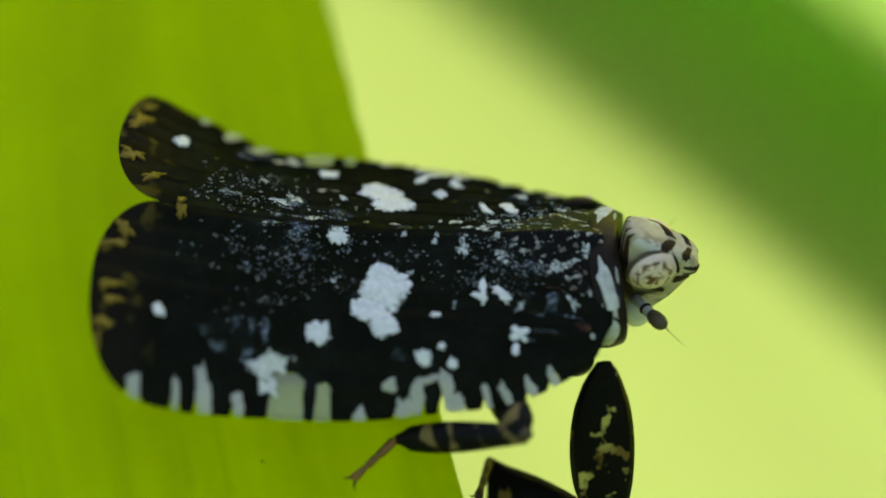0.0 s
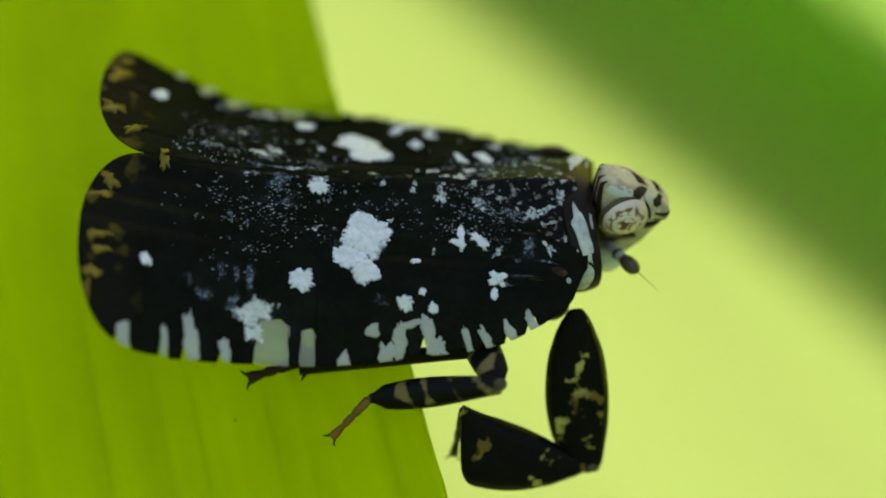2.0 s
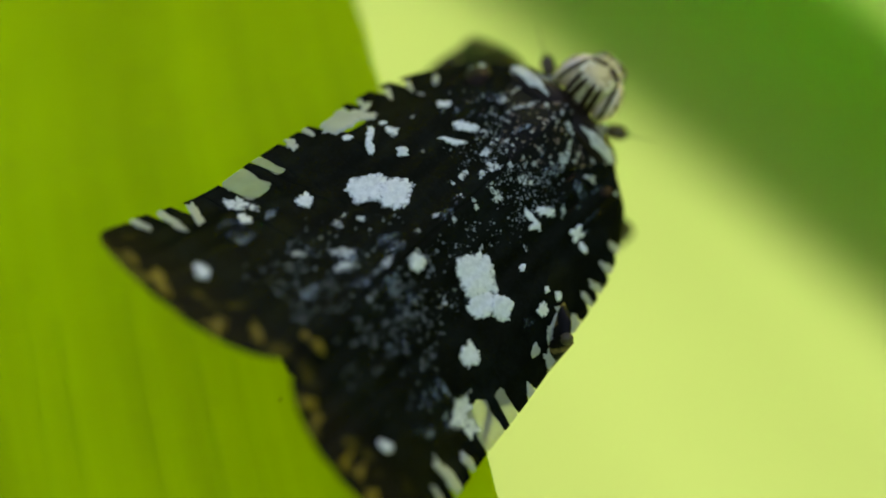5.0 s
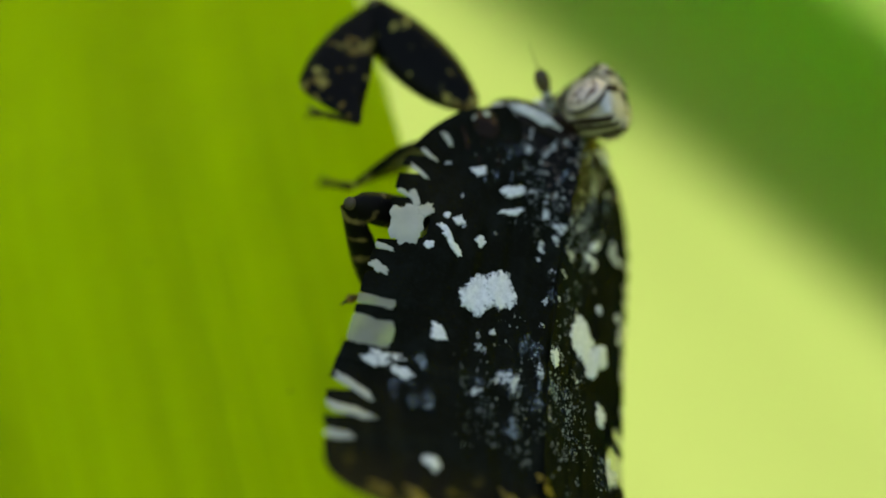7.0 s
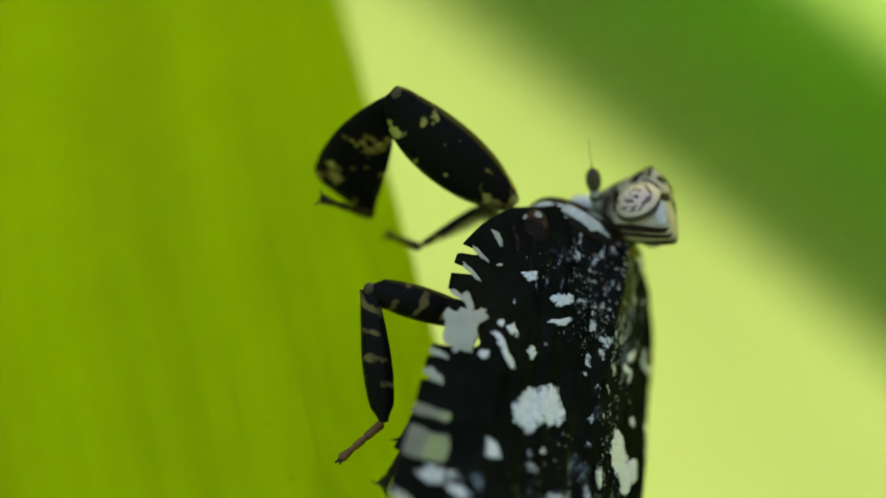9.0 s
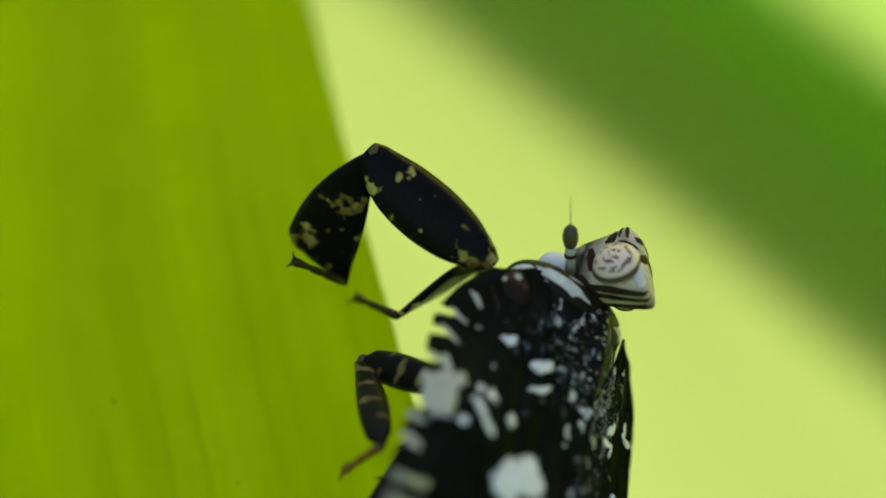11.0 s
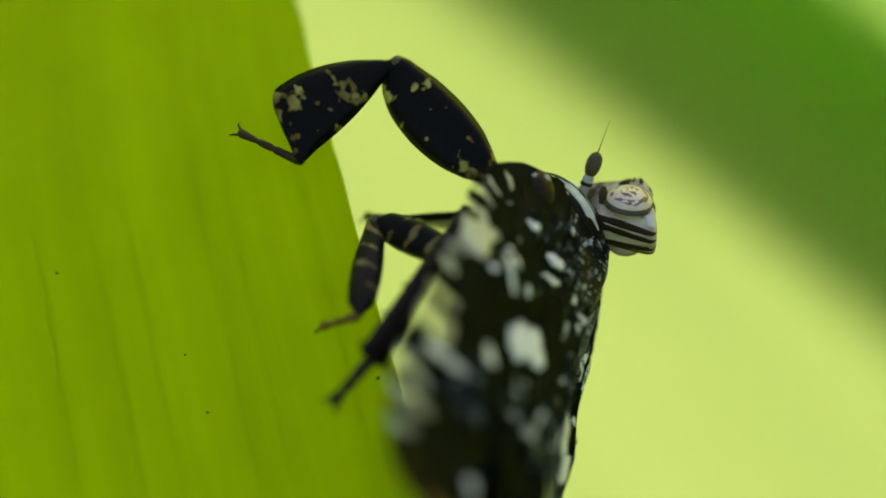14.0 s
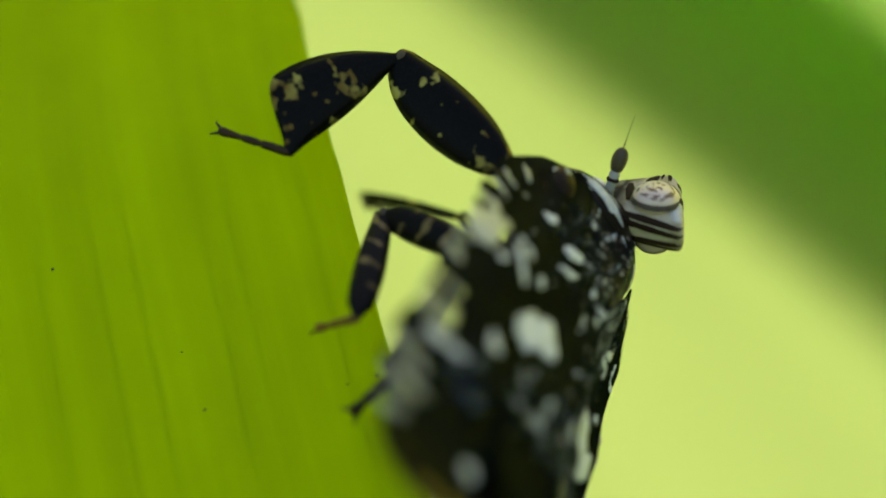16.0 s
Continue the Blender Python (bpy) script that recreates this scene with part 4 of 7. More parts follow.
for side in (-1, 1):
    for ends, w in ((((168, 1.0), (150, 0.1)), 0.22), (((146, 1.0), (134, 0.10)), 0.17), (((66, 0.62), (70, 1.03)), 0.15), (((60, 0.83), (22, 0.86)), 0.075), (((58, 0.58), (24, 0.62)), 0.075), (((64, 0.34), (44, 0.40)), 0.17),
                    (((112, 0.16), (66, 0.02)), 0.10), (((165, 0.30), (118, -0.10)), 0.20)):
        head_bar(side, ends, w, KEEL)
    head_bar(side, ((132, 0.95), (84, 0.95)), 0.17, PATCH, "pale_patch")
    facing = Euler((0, 0, side * -0.36)).to_matrix()
    body_part("eye", ball((EYE_AT[0], side * EYE_AT[1], EYE_AT[2]), (0.42, 0.26, 0.39), facing), EYE, head, "pale bulging eye with rust-brown flecks")
    rim = bmesh.new()
    loops = []
    for r, out in ((0.94, 0.02), (1.03, 0.02), (1.10, -0.07)):
        loops.append([rim.verts.new(facing @ Vector((0.40 * r * math.cos(math.pi * i / 18), side * out, 0.38 * r * math.sin(math.pi * i / 18))) + Vector((EYE_AT[0], side * (EYE_AT[1] + 0.01), EYE_AT[2]))) for i in range(36)])
    for p, q in zip(loops, loops[1:]):
        for i in range(36):
            rim.faces.new((p[i], p[(i + 1) % 36], q[(i + 1) % 36], q[i]))
    body_part("eye_rim", rim, BULB, head, "brown rim round the eye")
    body_part("cheek", ball((4.20, side * 0.32, -0.58), (0.23, 0.20, 0.30), None, 0.22), CHEEK, head, "white bulging cheek")
    turn = Vector((0.50, side * 0.84, 0.14)).to_track_quat("X", "Z").to_matrix().to_4x4()
    root = Matrix.Translation((4.22, side * 0.48, -0.20)) @ turn

    def along(p, root=root):
        return root @ p

    ant = body_part("antenna", lathe([(-0.25, 0.10), (0, 0.08), (0.1, 0.095), (0.12, 0.08), (0.2, 0.10), (0.22, 0.085), (0.26, 0.075)], 14, 1, along), CREAM, head, "ringed cream and dark antenna")
    body_part("ring", lathe([(0.075, 0.10), (0.10, 0.11), (0.135, 0.098)], 14, 1, along), KEEL, ant, "dark ring")
    body_part("bulb", lathe([(0.24, 0.055), (0.28, 0.10), (0.38, 0.13), (0.5, 0.135), (0.60, 0.11), (0.66, 0.055), (0.67, 0.02)], 16, 1, along), BULB, ant, "brown egg-shaped antenna bulb")
    body_part("bristle", lathe([(0.66, 0.010), (0.85, 0.006), (1.25, 0.0025)], 6, 1, along), KEEL, ant, "hair-thin bristle")


# ---------------------------------------------------------------- legs
def femur_outline(u):
    """Spindle, fuller on the side of the tibia and cut off square at the knee."""
    us = (0.0, 0.05, 0.12, 0.25, 0.40, 0.55, 0.72, 0.85, 0.95, 1.0)
    return (-smooth_line(u, us, (0.13, 0.22, 0.29, 0.39, 0.43, 0.42, 0.36, 0.27, 0.20, 0.12)), smooth_line(u, us, (0.13, 0.25, 0.38, 0.54, 0.64, 0.68, 0.65, 0.54, 0.36, 0.18)))


def shin_outline(u):
    """Nearly straight inner edge; the outer lobe widens to three quarters of the length and is cut off steeply there."""
    us = (0.0, 0.08, 0.2, 0.35, 0.5, 0.64, 0.74, 0.82, 0.90, 0.96, 1.0)
    return -smooth_line(u, us, (0.10, 0.30, 0.58, 0.84, 1.02, 1.12, 1.14, 0.98, 0.60, 0.26, 0.10)), max(0.06, 0.13 * math.sin(math.pi * u))


def slim_outline(u, wide):
    w = max(0.075, wide * (0.62 + 0.38 * math.sin(math.pi * u ** 1.3)) * min(1.0, 0.35 + 5.5 * (1 - u)))
    return -w, w


def tarsus_bmesh(length, r):
    """Three beads."""
    return lathe([(0, r * 0.6), (0.04 * length, r), (0.36 * length, r * 0.9), (0.42 * length, r * 0.6), (0.46 * length, r * 0.85), (0.62 * length, r * 0.8),
                  (0.66 * length, r * 0.55), (0.72 * length, r * 0.7), (0.92 * length, r * 1.05), (0.97 * length, r * 0.7)], 10)


def foot(name, length, r, label, mat):
    """A foot with its pair of claws."""
    ob = part(name, tarsus_bmesh(length, r), mat, insect, label)
    for s in (-1, 1):
        bm = bmesh.new()
        prev = None
        for a, b, rr in ((0.90, 0.3, r * 0.4), (1.0, 0.9, r * 0.32), (1.05, 1.5, r * 0.2), (1.03, 2.0, r * 0.05)):
            ring = [bm.verts.new((a * length, s * b * r + rr * math.cos(t), -0.2 * r * b + rr * math.sin(t))) for t in (0, 1.57, 3.14, 4.71)]
            if prev:
                for i in range(4):
                    bm.faces.new((prev[i], prev[(i + 1) % 4], ring[(i + 1) % 4], ring[i]))
            prev = ring
        part("claw", bm, CLAW, ob)
    return ob


def leg(which):
    """A leg in three pieces, each drawn from its joint along x."""
    if which == "front":
        f = part("front_femur", blade(2.95, femur_outline, 0.17, 34), LEG, insect, "broad leaf-like black femur with cream blotches")
        t = part("front_tibia", blade(2.66, shin_outline, 0.12, 34), LEG, insect, "broad leaf-like black tibia with cream blotches")
        s = foot("front_tarsus", 1.35, 0.08, "thin brown foot with claws", TARSUS_DARK)
        part("knee", ball((2.86, 0, 0), (0.10, 0.13, 0.11), None, 0.1, 14, 10), BULB, f, "pale brown knee")
    elif which == "middle":
        f = part("middle_femur", blade(2.15, lambda u: slim_outline(u, 0.30), 0.17), LEG_BAND, insect, "black femur with brown bands")
        t = part("middle_tibia", blade(2.3, lambda u: slim_outline(u, 0.26), 0.13), LEG_BAND, insect, "black tibia with brown bands")
        s = foot("middle_tarsus", 1.0, 0.08, "amber-brown foot with claws", TARSUS)
        part("knee", ball((2.12, 0, 0), (0.10, 0.12, 0.12), None, 0.1, 14, 10), BULB, f, "brown knee")
    else:
        f = part("hind_femur", blade(2.0, lambda u: slim_outline(u, 0.26), 0.15), BELLY, insect, "dark brown femur")
        bm = blade(3.2, lambda u: (-0.09 - 0.15 * u, 0.09 + 0.15 * u), 0.15)
        for i, u in enumerate((0.35, 0.55, 0.75, 0.95, 0.97)):
            y = (0.07 + 0.15 * u) * (1 if i != 4 else -1)
            base = [bm.verts.new((3.2 * u + dx, y, dz)) for dx, dz in ((-0.05, 0), (0.03, 0.04), (0.03, -0.04))]
            tip = bm.verts.new((3.2 * u + 0.10, y * 1.7, 0))
            for a in range(3):
                bm.faces.new((base[a], base[(a + 1) % 3], tip))
        t = part("hind_tibia", bm, BELLY, insect, "dark brown tibia with short spines")
        s = foot("hind_tarsus", 0.95, 0.11, "brown foot with claws", TARSUS_DARK)
    return f, t, s


LEGS = {}
for tag, which in (("LF", "front"), ("LM", "middle"), ("LH", "hind"), ("RF", "front"), ("RM", "middle"), ("RH", "hind")):
    LEGS[tag] = leg(which)
for side in (-1, 1):
    for name, x, y, z, r in (("front_coxa", 3.4, 1.5, -0.95, 0.30), ("middle_coxa", 1.8, 1.2, -1.15, 0.34), ("hind_coxa", 0.8, 0.95, -1.15, 0.34)):
        part(name, ball((x, side * y, z), (r, r * 0.9, r * 1.25), wobble=0.1, seg=18, rings=12), BELLY, insect)


# ---------------------------------------------------------------- what moves
def nod(dx, dz, pitch=0.0, roll=0.0, dy=0.0):
    """Pose of the head, moved by millimetres, raised by degrees about the neck and rolled about its length."""
    return pose(dx * MM, dy * MM, dz * MM) @ pose(3.9 * MM, 0, -0.5 * MM, 0, -pitch, 0) @ pose(0, 0, 0.9 * MM, roll, 0, 0) @ pose(-3.9 * MM, 0, -0.4 * MM)


def lifted(degrees):
    """Pose of a wing raised about the ridge of the back, in degrees."""
    return pose(0, 0, 0.35 * MM, -degrees, 0, 0) @ pose(0, 0, -0.35 * MM)


def bend(inward, droop):
    """Pose of the wing tip swung in towards the midline and hanging down, in degrees, about the outer end of the hinge."""
    return pose(HINGE * LONG * MM, 3.1 * MM, -0.8 * MM, 0, -droop, inward) @ pose(-HINGE * LONG * MM, -3.1 * MM, 0.8 * MM)


def motions():
    walk(TIPS[1], [(0.0, bend(0, 0)), (5.2, bend(0, 0)), (7.3, bend(6, 3)), (8.0, bend(6, 3)), (10.5, bend(10, 6)), (12.0, bend(14, 9)), (13.5, bend(20, 12)), (16.0, bend(20, 12))])
    for piece in (WINGS[-1], TIPS[-1]):
        walk(piece, [(0.0, lifted(0)), (8.0, lifted(0)), (10.5, lifted(6)), (16.0, lifted(6.5))])
    walk(head, [(0.0, nod(0.08, -0.46)), (3.5, nod(0.08, -0.48)), (4.0, nod(0.11, -0.58)), (4.5, nod(0.15, -0.64)), (5.0, nod(0.15, -0.34, 3)), (5.2, nod(-0.03, -0.10, 4)), (7.3, nod(-0.05, 0.17, 12, 8)), (8.0, nod(-0.05, 0.19, 12, 8)),
                (10.5, nod(0.10, 0.09, 12, 13, 0.08)), (12.0, nod(0.07, 0.07, 12, 13, 0.12)), (16.0, nod(0.06, 0.09, 12, 13, 0.14))])
    walk(insect, [
    (0, pose(-0.002088, -0.000023, 0.001099, 45.61, 3.05, 0.66)),
    (0.5, pose(-0.002084, -0.000074, 0.001112, 46.26, 3.32, 1.11)),
    (1, pose(-0.002065, -0.000280, 0.001179, 48.74, 2.26, -0.03)),
    (1.5, pose(-0.001985, 0.000682, 0.001037, 45.41, 4.25, 2.79)),
    (2, pose(-0.001999, 0.000784, 0.001258, 46.52, 2.42, 3.18)),
    (2.5, pose(-0.001992, 0.000895, 0.001540, 45.83, 1.58, 5.24)),
    (3, pose(-0.002029, 0.000938, 0.001486, 46.12, 1.81, 4.37)),
    (3.5, pose(-0.002286, 0.000848, 0.001276, 49.78, -3.30, 13.38)),
    (4, pose(-0.002239, 0.000330, 0.000909, 58.35, -9.12, 19.13)),
    (4.5, pose(-0.002389, 0.000077, 0.001059, 60.26, -12.25, 20.47)),
    (4.6, pose(-0.002302, -0.000034, 0.000923, 59.90, -17.41, 25.93)),
    (4.7, pose(-0.002152, -0.000245, 0.000669, 60.12, -29.35, 33.02)),
    (4.8, pose(-0.001879, -0.000519, 0.000579, 59.28, -32.12, 39.42)),
    (5, pose(-0.001547, -0.000625, 0.000124, 58.16, -34.91, 42.04)),
    (5.2, pose(-0.000864, -0.000961, -0.000389, 57.47, -39.44, 44.02)),
    (7.3, pose(0.000791, -0.000986, -0.001692, 56.25, -58.55, 74.23)),
    (7.5, pose(0.001152, -0.001093, -0.001906, 61.19, -55.52, 71.71)),
    (8, pose(0.001185, -0.001093, -0.001836, 62.81, -56.97, 73.23)),
    (10.5, pose(0.000446, -0.002312, -0.001739, 67.83, -58.10, 73.87)),
    (11, pose(0.000851, -0.001989, -0.001865, 67.75, -55.81, 75.88)),
    (11.5, pose(0.001224, -0.001612, -0.002128, 69.03, -53.55, 76.60)),
    (12, pose(0.001088, -0.001358, -0.002185, 71.07, -51.47, 77.62)),
    (12.5, pose(0.001015, -0.001177, -0.002220, 71.02, -51.86, 77.18)),
    (13, pose(0.001351, -0.001210, -0.002137, 82.89, -47.69, 72.92)),
    (13.5, pose(0.001395, -0.000988, -0.002220, 82.93, -43.21, 72.74)),
    (14, pose(0.001354, -0.000905, -0.002339, 86.92, -40.41, 74.38)),
    (14.5, pose(0.001318, -0.000961, -0.002311, 84.30, -40.05, 73.42)),
    (15, pose(0.001366, -0.001087, -0.002164, 83.17, -42.33, 70.73)),
    (15.5, pose(0.001618, -0.001148, -0.002297, 88.85, -37.03, 72.98)),
    (16, pose(0.001562, -0.001169, -0.002257, 85.88, -38.36, 70.71))])
    walk(LEGS["LF"][0], [
    (0, pose(0.003762, 0.001600, -0.001200, -20.05, 43.06, -153.39)),
    (0.5, pose(0.003762, 0.001600, -0.001200, -22.60, 45.61, -156.92)),
    (1, pose(0.003762, 0.001600, -0.001200, -23.32, 46.97, -157.26)),
    (1.5, pose(0.003762, 0.001600, -0.001200, -19.57, 41.74, -151.52)),
    (2, pose(0.003762, 0.001600, -0.001200, -19.79, 43.52, -152.68)),
    (2.5, pose(0.003762, 0.001600, -0.001200, -18.88, 43.36, -151.77)),
    (3, pose(0.003762, 0.001600, -0.001200, -18.69, 43.28, -151.26)),
    (3.5, pose(0.003762, 0.001600, -0.001200, -17.13, 45.85, -151.78)),
    (4, pose(0.003710, 0.001650, -0.001125, -104.31, 81.04, 106.43)),
    (4.125, pose(0.003697, 0.001662, -0.001106, -70.81, 69.85, 101.65)),
    (4.25, pose(0.003684, 0.001675, -0.001087, -46.68, 60.56, 86.26)),
    (4.375, pose(0.003671, 0.001687, -0.001069, -23.72, 54.62, 68.33)),
    (4.5, pose(0.003657, 0.001700, -0.001050, -0.84, 52.92, 49.46)),
    (4.6, pose(0.003968, 0.001156, -0.001033, -20.99, 46.92, 54.32)),
    (4.7, pose(0.004278, 0.000612, -0.001016, -30.54, 42.27, 57.37)),
    (4.8, pose(0.004268, 0.000687, -0.000959, -37.33, 40.15, 51.59)),
    (4.867, pose(0.004261, 0.000737, -0.000921, -36.46, 39.98, 50.15)),
    (4.933, pose(0.004254, 0.000787, -0.000883, -35.57, 39.82, 48.71)),
    (5, pose(0.004247, 0.000837, -0.000845, -34.69, 39.69, 47.27)),
    (5.067, pose(0.004297, 0.000969, -0.000789, -35.25, 35.95, 44.14)),
    (5.133, pose(0.004347, 0.001100, -0.000732, -35.54, 32.19, 41.18)),
    (5.2, pose(0.004396, 0.001232, -0.000676, -35.60, 28.43, 38.37)),
    (5.725, pose(0.004282, 0.001321, -0.000706, -38.94, 27.24, 39.91)),
    (6.25, pose(0.004168, 0.001409, -0.000736, -42.28, 26.13, 41.51)),
    (6.775, pose(0.004054, 0.001497, -0.000767, -45.62, 25.11, 43.17)),
    (7.3, pose(0.003940, 0.001586, -0.000797, -48.96, 24.18, 44.88)),
    (7.5, pose(0.003897, 0.001620, -0.000808, -49.94, 22.74, 50.46)),
    (7.75, pose(0.003907, 0.001651, -0.000813, -46.19, 13.86, 63.84)),
    (8, pose(0.003917, 0.001683, -0.000819, -44.68, 4.41, 76.28)),
    (8.625, pose(0.003919, 0.001662, -0.000813, -45.80, 12.28, 70.54)),
    (9.25, pose(0.003922, 0.001640, -0.000807, -47.80, 20.00, 64.41)),
    (9.875, pose(0.003924, 0.001619, -0.000802, -50.83, 27.45, 57.62)),
    (10.5, pose(0.003927, 0.001597, -0.000796, -55.15, 34.50, 49.82)),
    (11, pose(0.003952, 0.001638, -0.000778, -60.08, 33.70, 45.45)),
    (11.25, pose(0.003923, 0.001667, -0.000811, -63.03, 34.36, 42.23)),
    (11.5, pose(0.003894, 0.001697, -0.000843, -66.05, 34.89, 38.94)),
    (11.75, pose(0.003909, 0.001669, -0.000778, -67.17, 35.92, 40.63)),
    (12, pose(0.003924, 0.001641, -0.000713, -68.27, 36.97, 42.32)),
    (12.25, pose(0.003899, 0.001643, -0.000748, -67.98, 36.25, 42.00)),
    (12.5, pose(0.003875, 0.001644, -0.000782, -67.68, 35.53, 41.68)),
    (12.75, pose(0.003814, 0.001715, -0.000919, -73.39, 38.86, 37.80)),
    (13, pose(0.003753, 0.001786, -0.001056, -79.66, 41.85, 33.31)),
    (13.25, pose(0.003695, 0.001794, -0.001138, -80.73, 40.41, 33.01)),
    (13.5, pose(0.003638, 0.001801, -0.001219, -81.76, 38.95, 32.75)),
    (14, pose(0.003576, 0.001691, -0.001176, -87.43, 39.80, 32.86)),
    (14.5, pose(0.003684, 0.001763, -0.001092, -86.91, 41.46, 31.85)),
    (15, pose(0.003585, 0.001753, -0.001207, -78.67, 40.31, 37.75)),
    (15.5, pose(0.003566, 0.001715, -0.001233, -85.00, 42.72, 41.02)),
    (16, pose(0.003556, 0.001722, -0.001220, -77.75, 42.16, 46.33))])
    walk(LEGS["LF"][1], [
    (0, pose(0.001894, 0.000664, -0.003153, -40.70, -31.54, -179.12)),
    (0.5, pose(0.001921, 0.000816, -0.003244, -40.41, -30.95, 179.64)),
    (1, pose(0.001962, 0.000845, -0.003291, -41.53, -31.97, -179.85)),
    (1.5, pose(0.001886, 0.000583, -0.003104, -41.31, -30.36, -179.09)),
    (2, pose(0.001919, 0.000648, -0.003169, -40.56, -29.86, 179.44)),
    (2.5, pose(0.001930, 0.000616, -0.003164, -40.29, -28.40, 178.57)),
    (3, pose(0.001936, 0.000599, -0.003161, -40.55, -28.68, 178.87)),
    (3.5, pose(0.002007, 0.000658, -0.003252, -37.60, -23.05, 171.69)),
    (4, pose(0.003584, 0.002077, -0.003950, -30.95, -15.56, 174.17)),
    (4.125, pose(0.003498, 0.002627, -0.003791, -30.62, 7.57, 163.97)),
    (4.25, pose(0.003775, 0.003078, -0.003578, -34.85, 30.36, 152.40)),
    (4.375, pose(0.004282, 0.003227, -0.003400, -47.84, 51.39, 133.57)),
    (4.5, pose(0.004778, 0.003011, -0.003332, -84.48, 65.11, 91.74)),
    (4.6, pose(0.005107, 0.002743, -0.003122, -122.40, 76.79, 76.35)),
    (4.7, pose(0.005419, 0.002394, -0.002940, 155.76, 83.48, 1.24)),
    (4.8, pose(0.005626, 0.002400, -0.002803, 145.90, 83.84, -18.89)),
    (4.867, pose(0.005665, 0.002419, -0.002758, 25.47, 59.26, -140.95)),
    (4.933, pose(0.005703, 0.002437, -0.002715, 21.53, 25.14, -146.84)),
    (5, pose(0.005740, 0.002454, -0.002671, 21.26, -9.10, -150.00)),
    (5.067, pose(0.005958, 0.002581, -0.002468, 15.01, -6.35, -157.84)),
    (5.133, pose(0.006168, 0.002694, -0.002256, 8.47, -4.48, -165.92)),
    (5.2, pose(0.006368, 0.002793, -0.002037, 1.74, -3.55, -174.13)),
    (5.725, pose(0.006233, 0.002952, -0.002015, 11.58, -2.92, -175.26)),
    (6.25, pose(0.006091, 0.003111, -0.001996, 21.39, -2.10, -176.26)),
    (6.775, pose(0.005942, 0.003269, -0.001981, 31.18, -1.12, -177.10)),
    (7.3, pose(0.005788, 0.003427, -0.001969, 40.96, -0.01, -177.77)),
    (7.5, pose(0.005576, 0.003654, -0.001914, 38.05, 2.20, 178.58)),
    (7.75, pose(0.005131, 0.004144, -0.001499, 46.14, 28.97, -158.73)),
    (8, pose(0.004593, 0.004453, -0.001039, 71.93, 48.63, -121.72)),
    (8.625, pose(0.004850, 0.004296, -0.001422, 70.79, 44.26, -122.81)),
    (9.25, pose(0.005083, 0.004064, -0.001786, 69.84, 39.88, -123.72)),
    (9.875, pose(0.005284, 0.003762, -0.002120, 69.03, 35.49, -124.48)),
    (10.5, pose(0.005448, 0.003398, -0.002416, 68.33, 31.09, -125.14)),
    (11, pose(0.005622, 0.003334, -0.002365, 72.18, 37.32, -127.13)),
    (11.25, pose(0.005671, 0.003254, -0.002425, 54.74, 25.90, -157.16)),
    (11.5, pose(0.005718, 0.003171, -0.002479, 46.19, 9.09, 179.45)),
    (11.75, pose(0.005667, 0.003177, -0.002456, 57.36, 29.89, -156.43)),
    (12, pose(0.005614, 0.003179, -0.002433, 81.51, 42.95, -121.55)),
    (12.25, pose(0.005613, 0.003186, -0.002439, 59.56, 30.01, -155.25)),
    (12.5, pose(0.005613, 0.003192, -0.002444, 49.68, 10.27, -179.17)),
    (12.75, pose(0.005573, 0.003080, -0.002714, 59.07, 30.13, -157.87)),
    (13, pose(0.005533, 0.002956, -0.002964, 79.97, 44.22, -127.05)),
    (13.25, pose(0.005521, 0.002980, -0.002991, 61.55, 37.32, -152.44)),
    (13.5, pose(0.005508, 0.003004, -0.003017, 49.54, 25.63, -172.05)),
    (14, pose(0.005422, 0.002883, -0.003007, 50.90, 27.92, -173.32)),
    (14.5, pose(0.005504, 0.002894, -0.002986, 48.93, 27.17, -171.65)),
    (15, pose(0.005310, 0.003088, -0.003057, 47.28, 26.66, -172.16)),
    (15.5, pose(0.005151, 0.003094, -0.003173, 47.26, 34.75, -169.83)),
    (16, pose(0.005020, 0.003255, -0.003140, 43.62, 33.35, -171.82))])
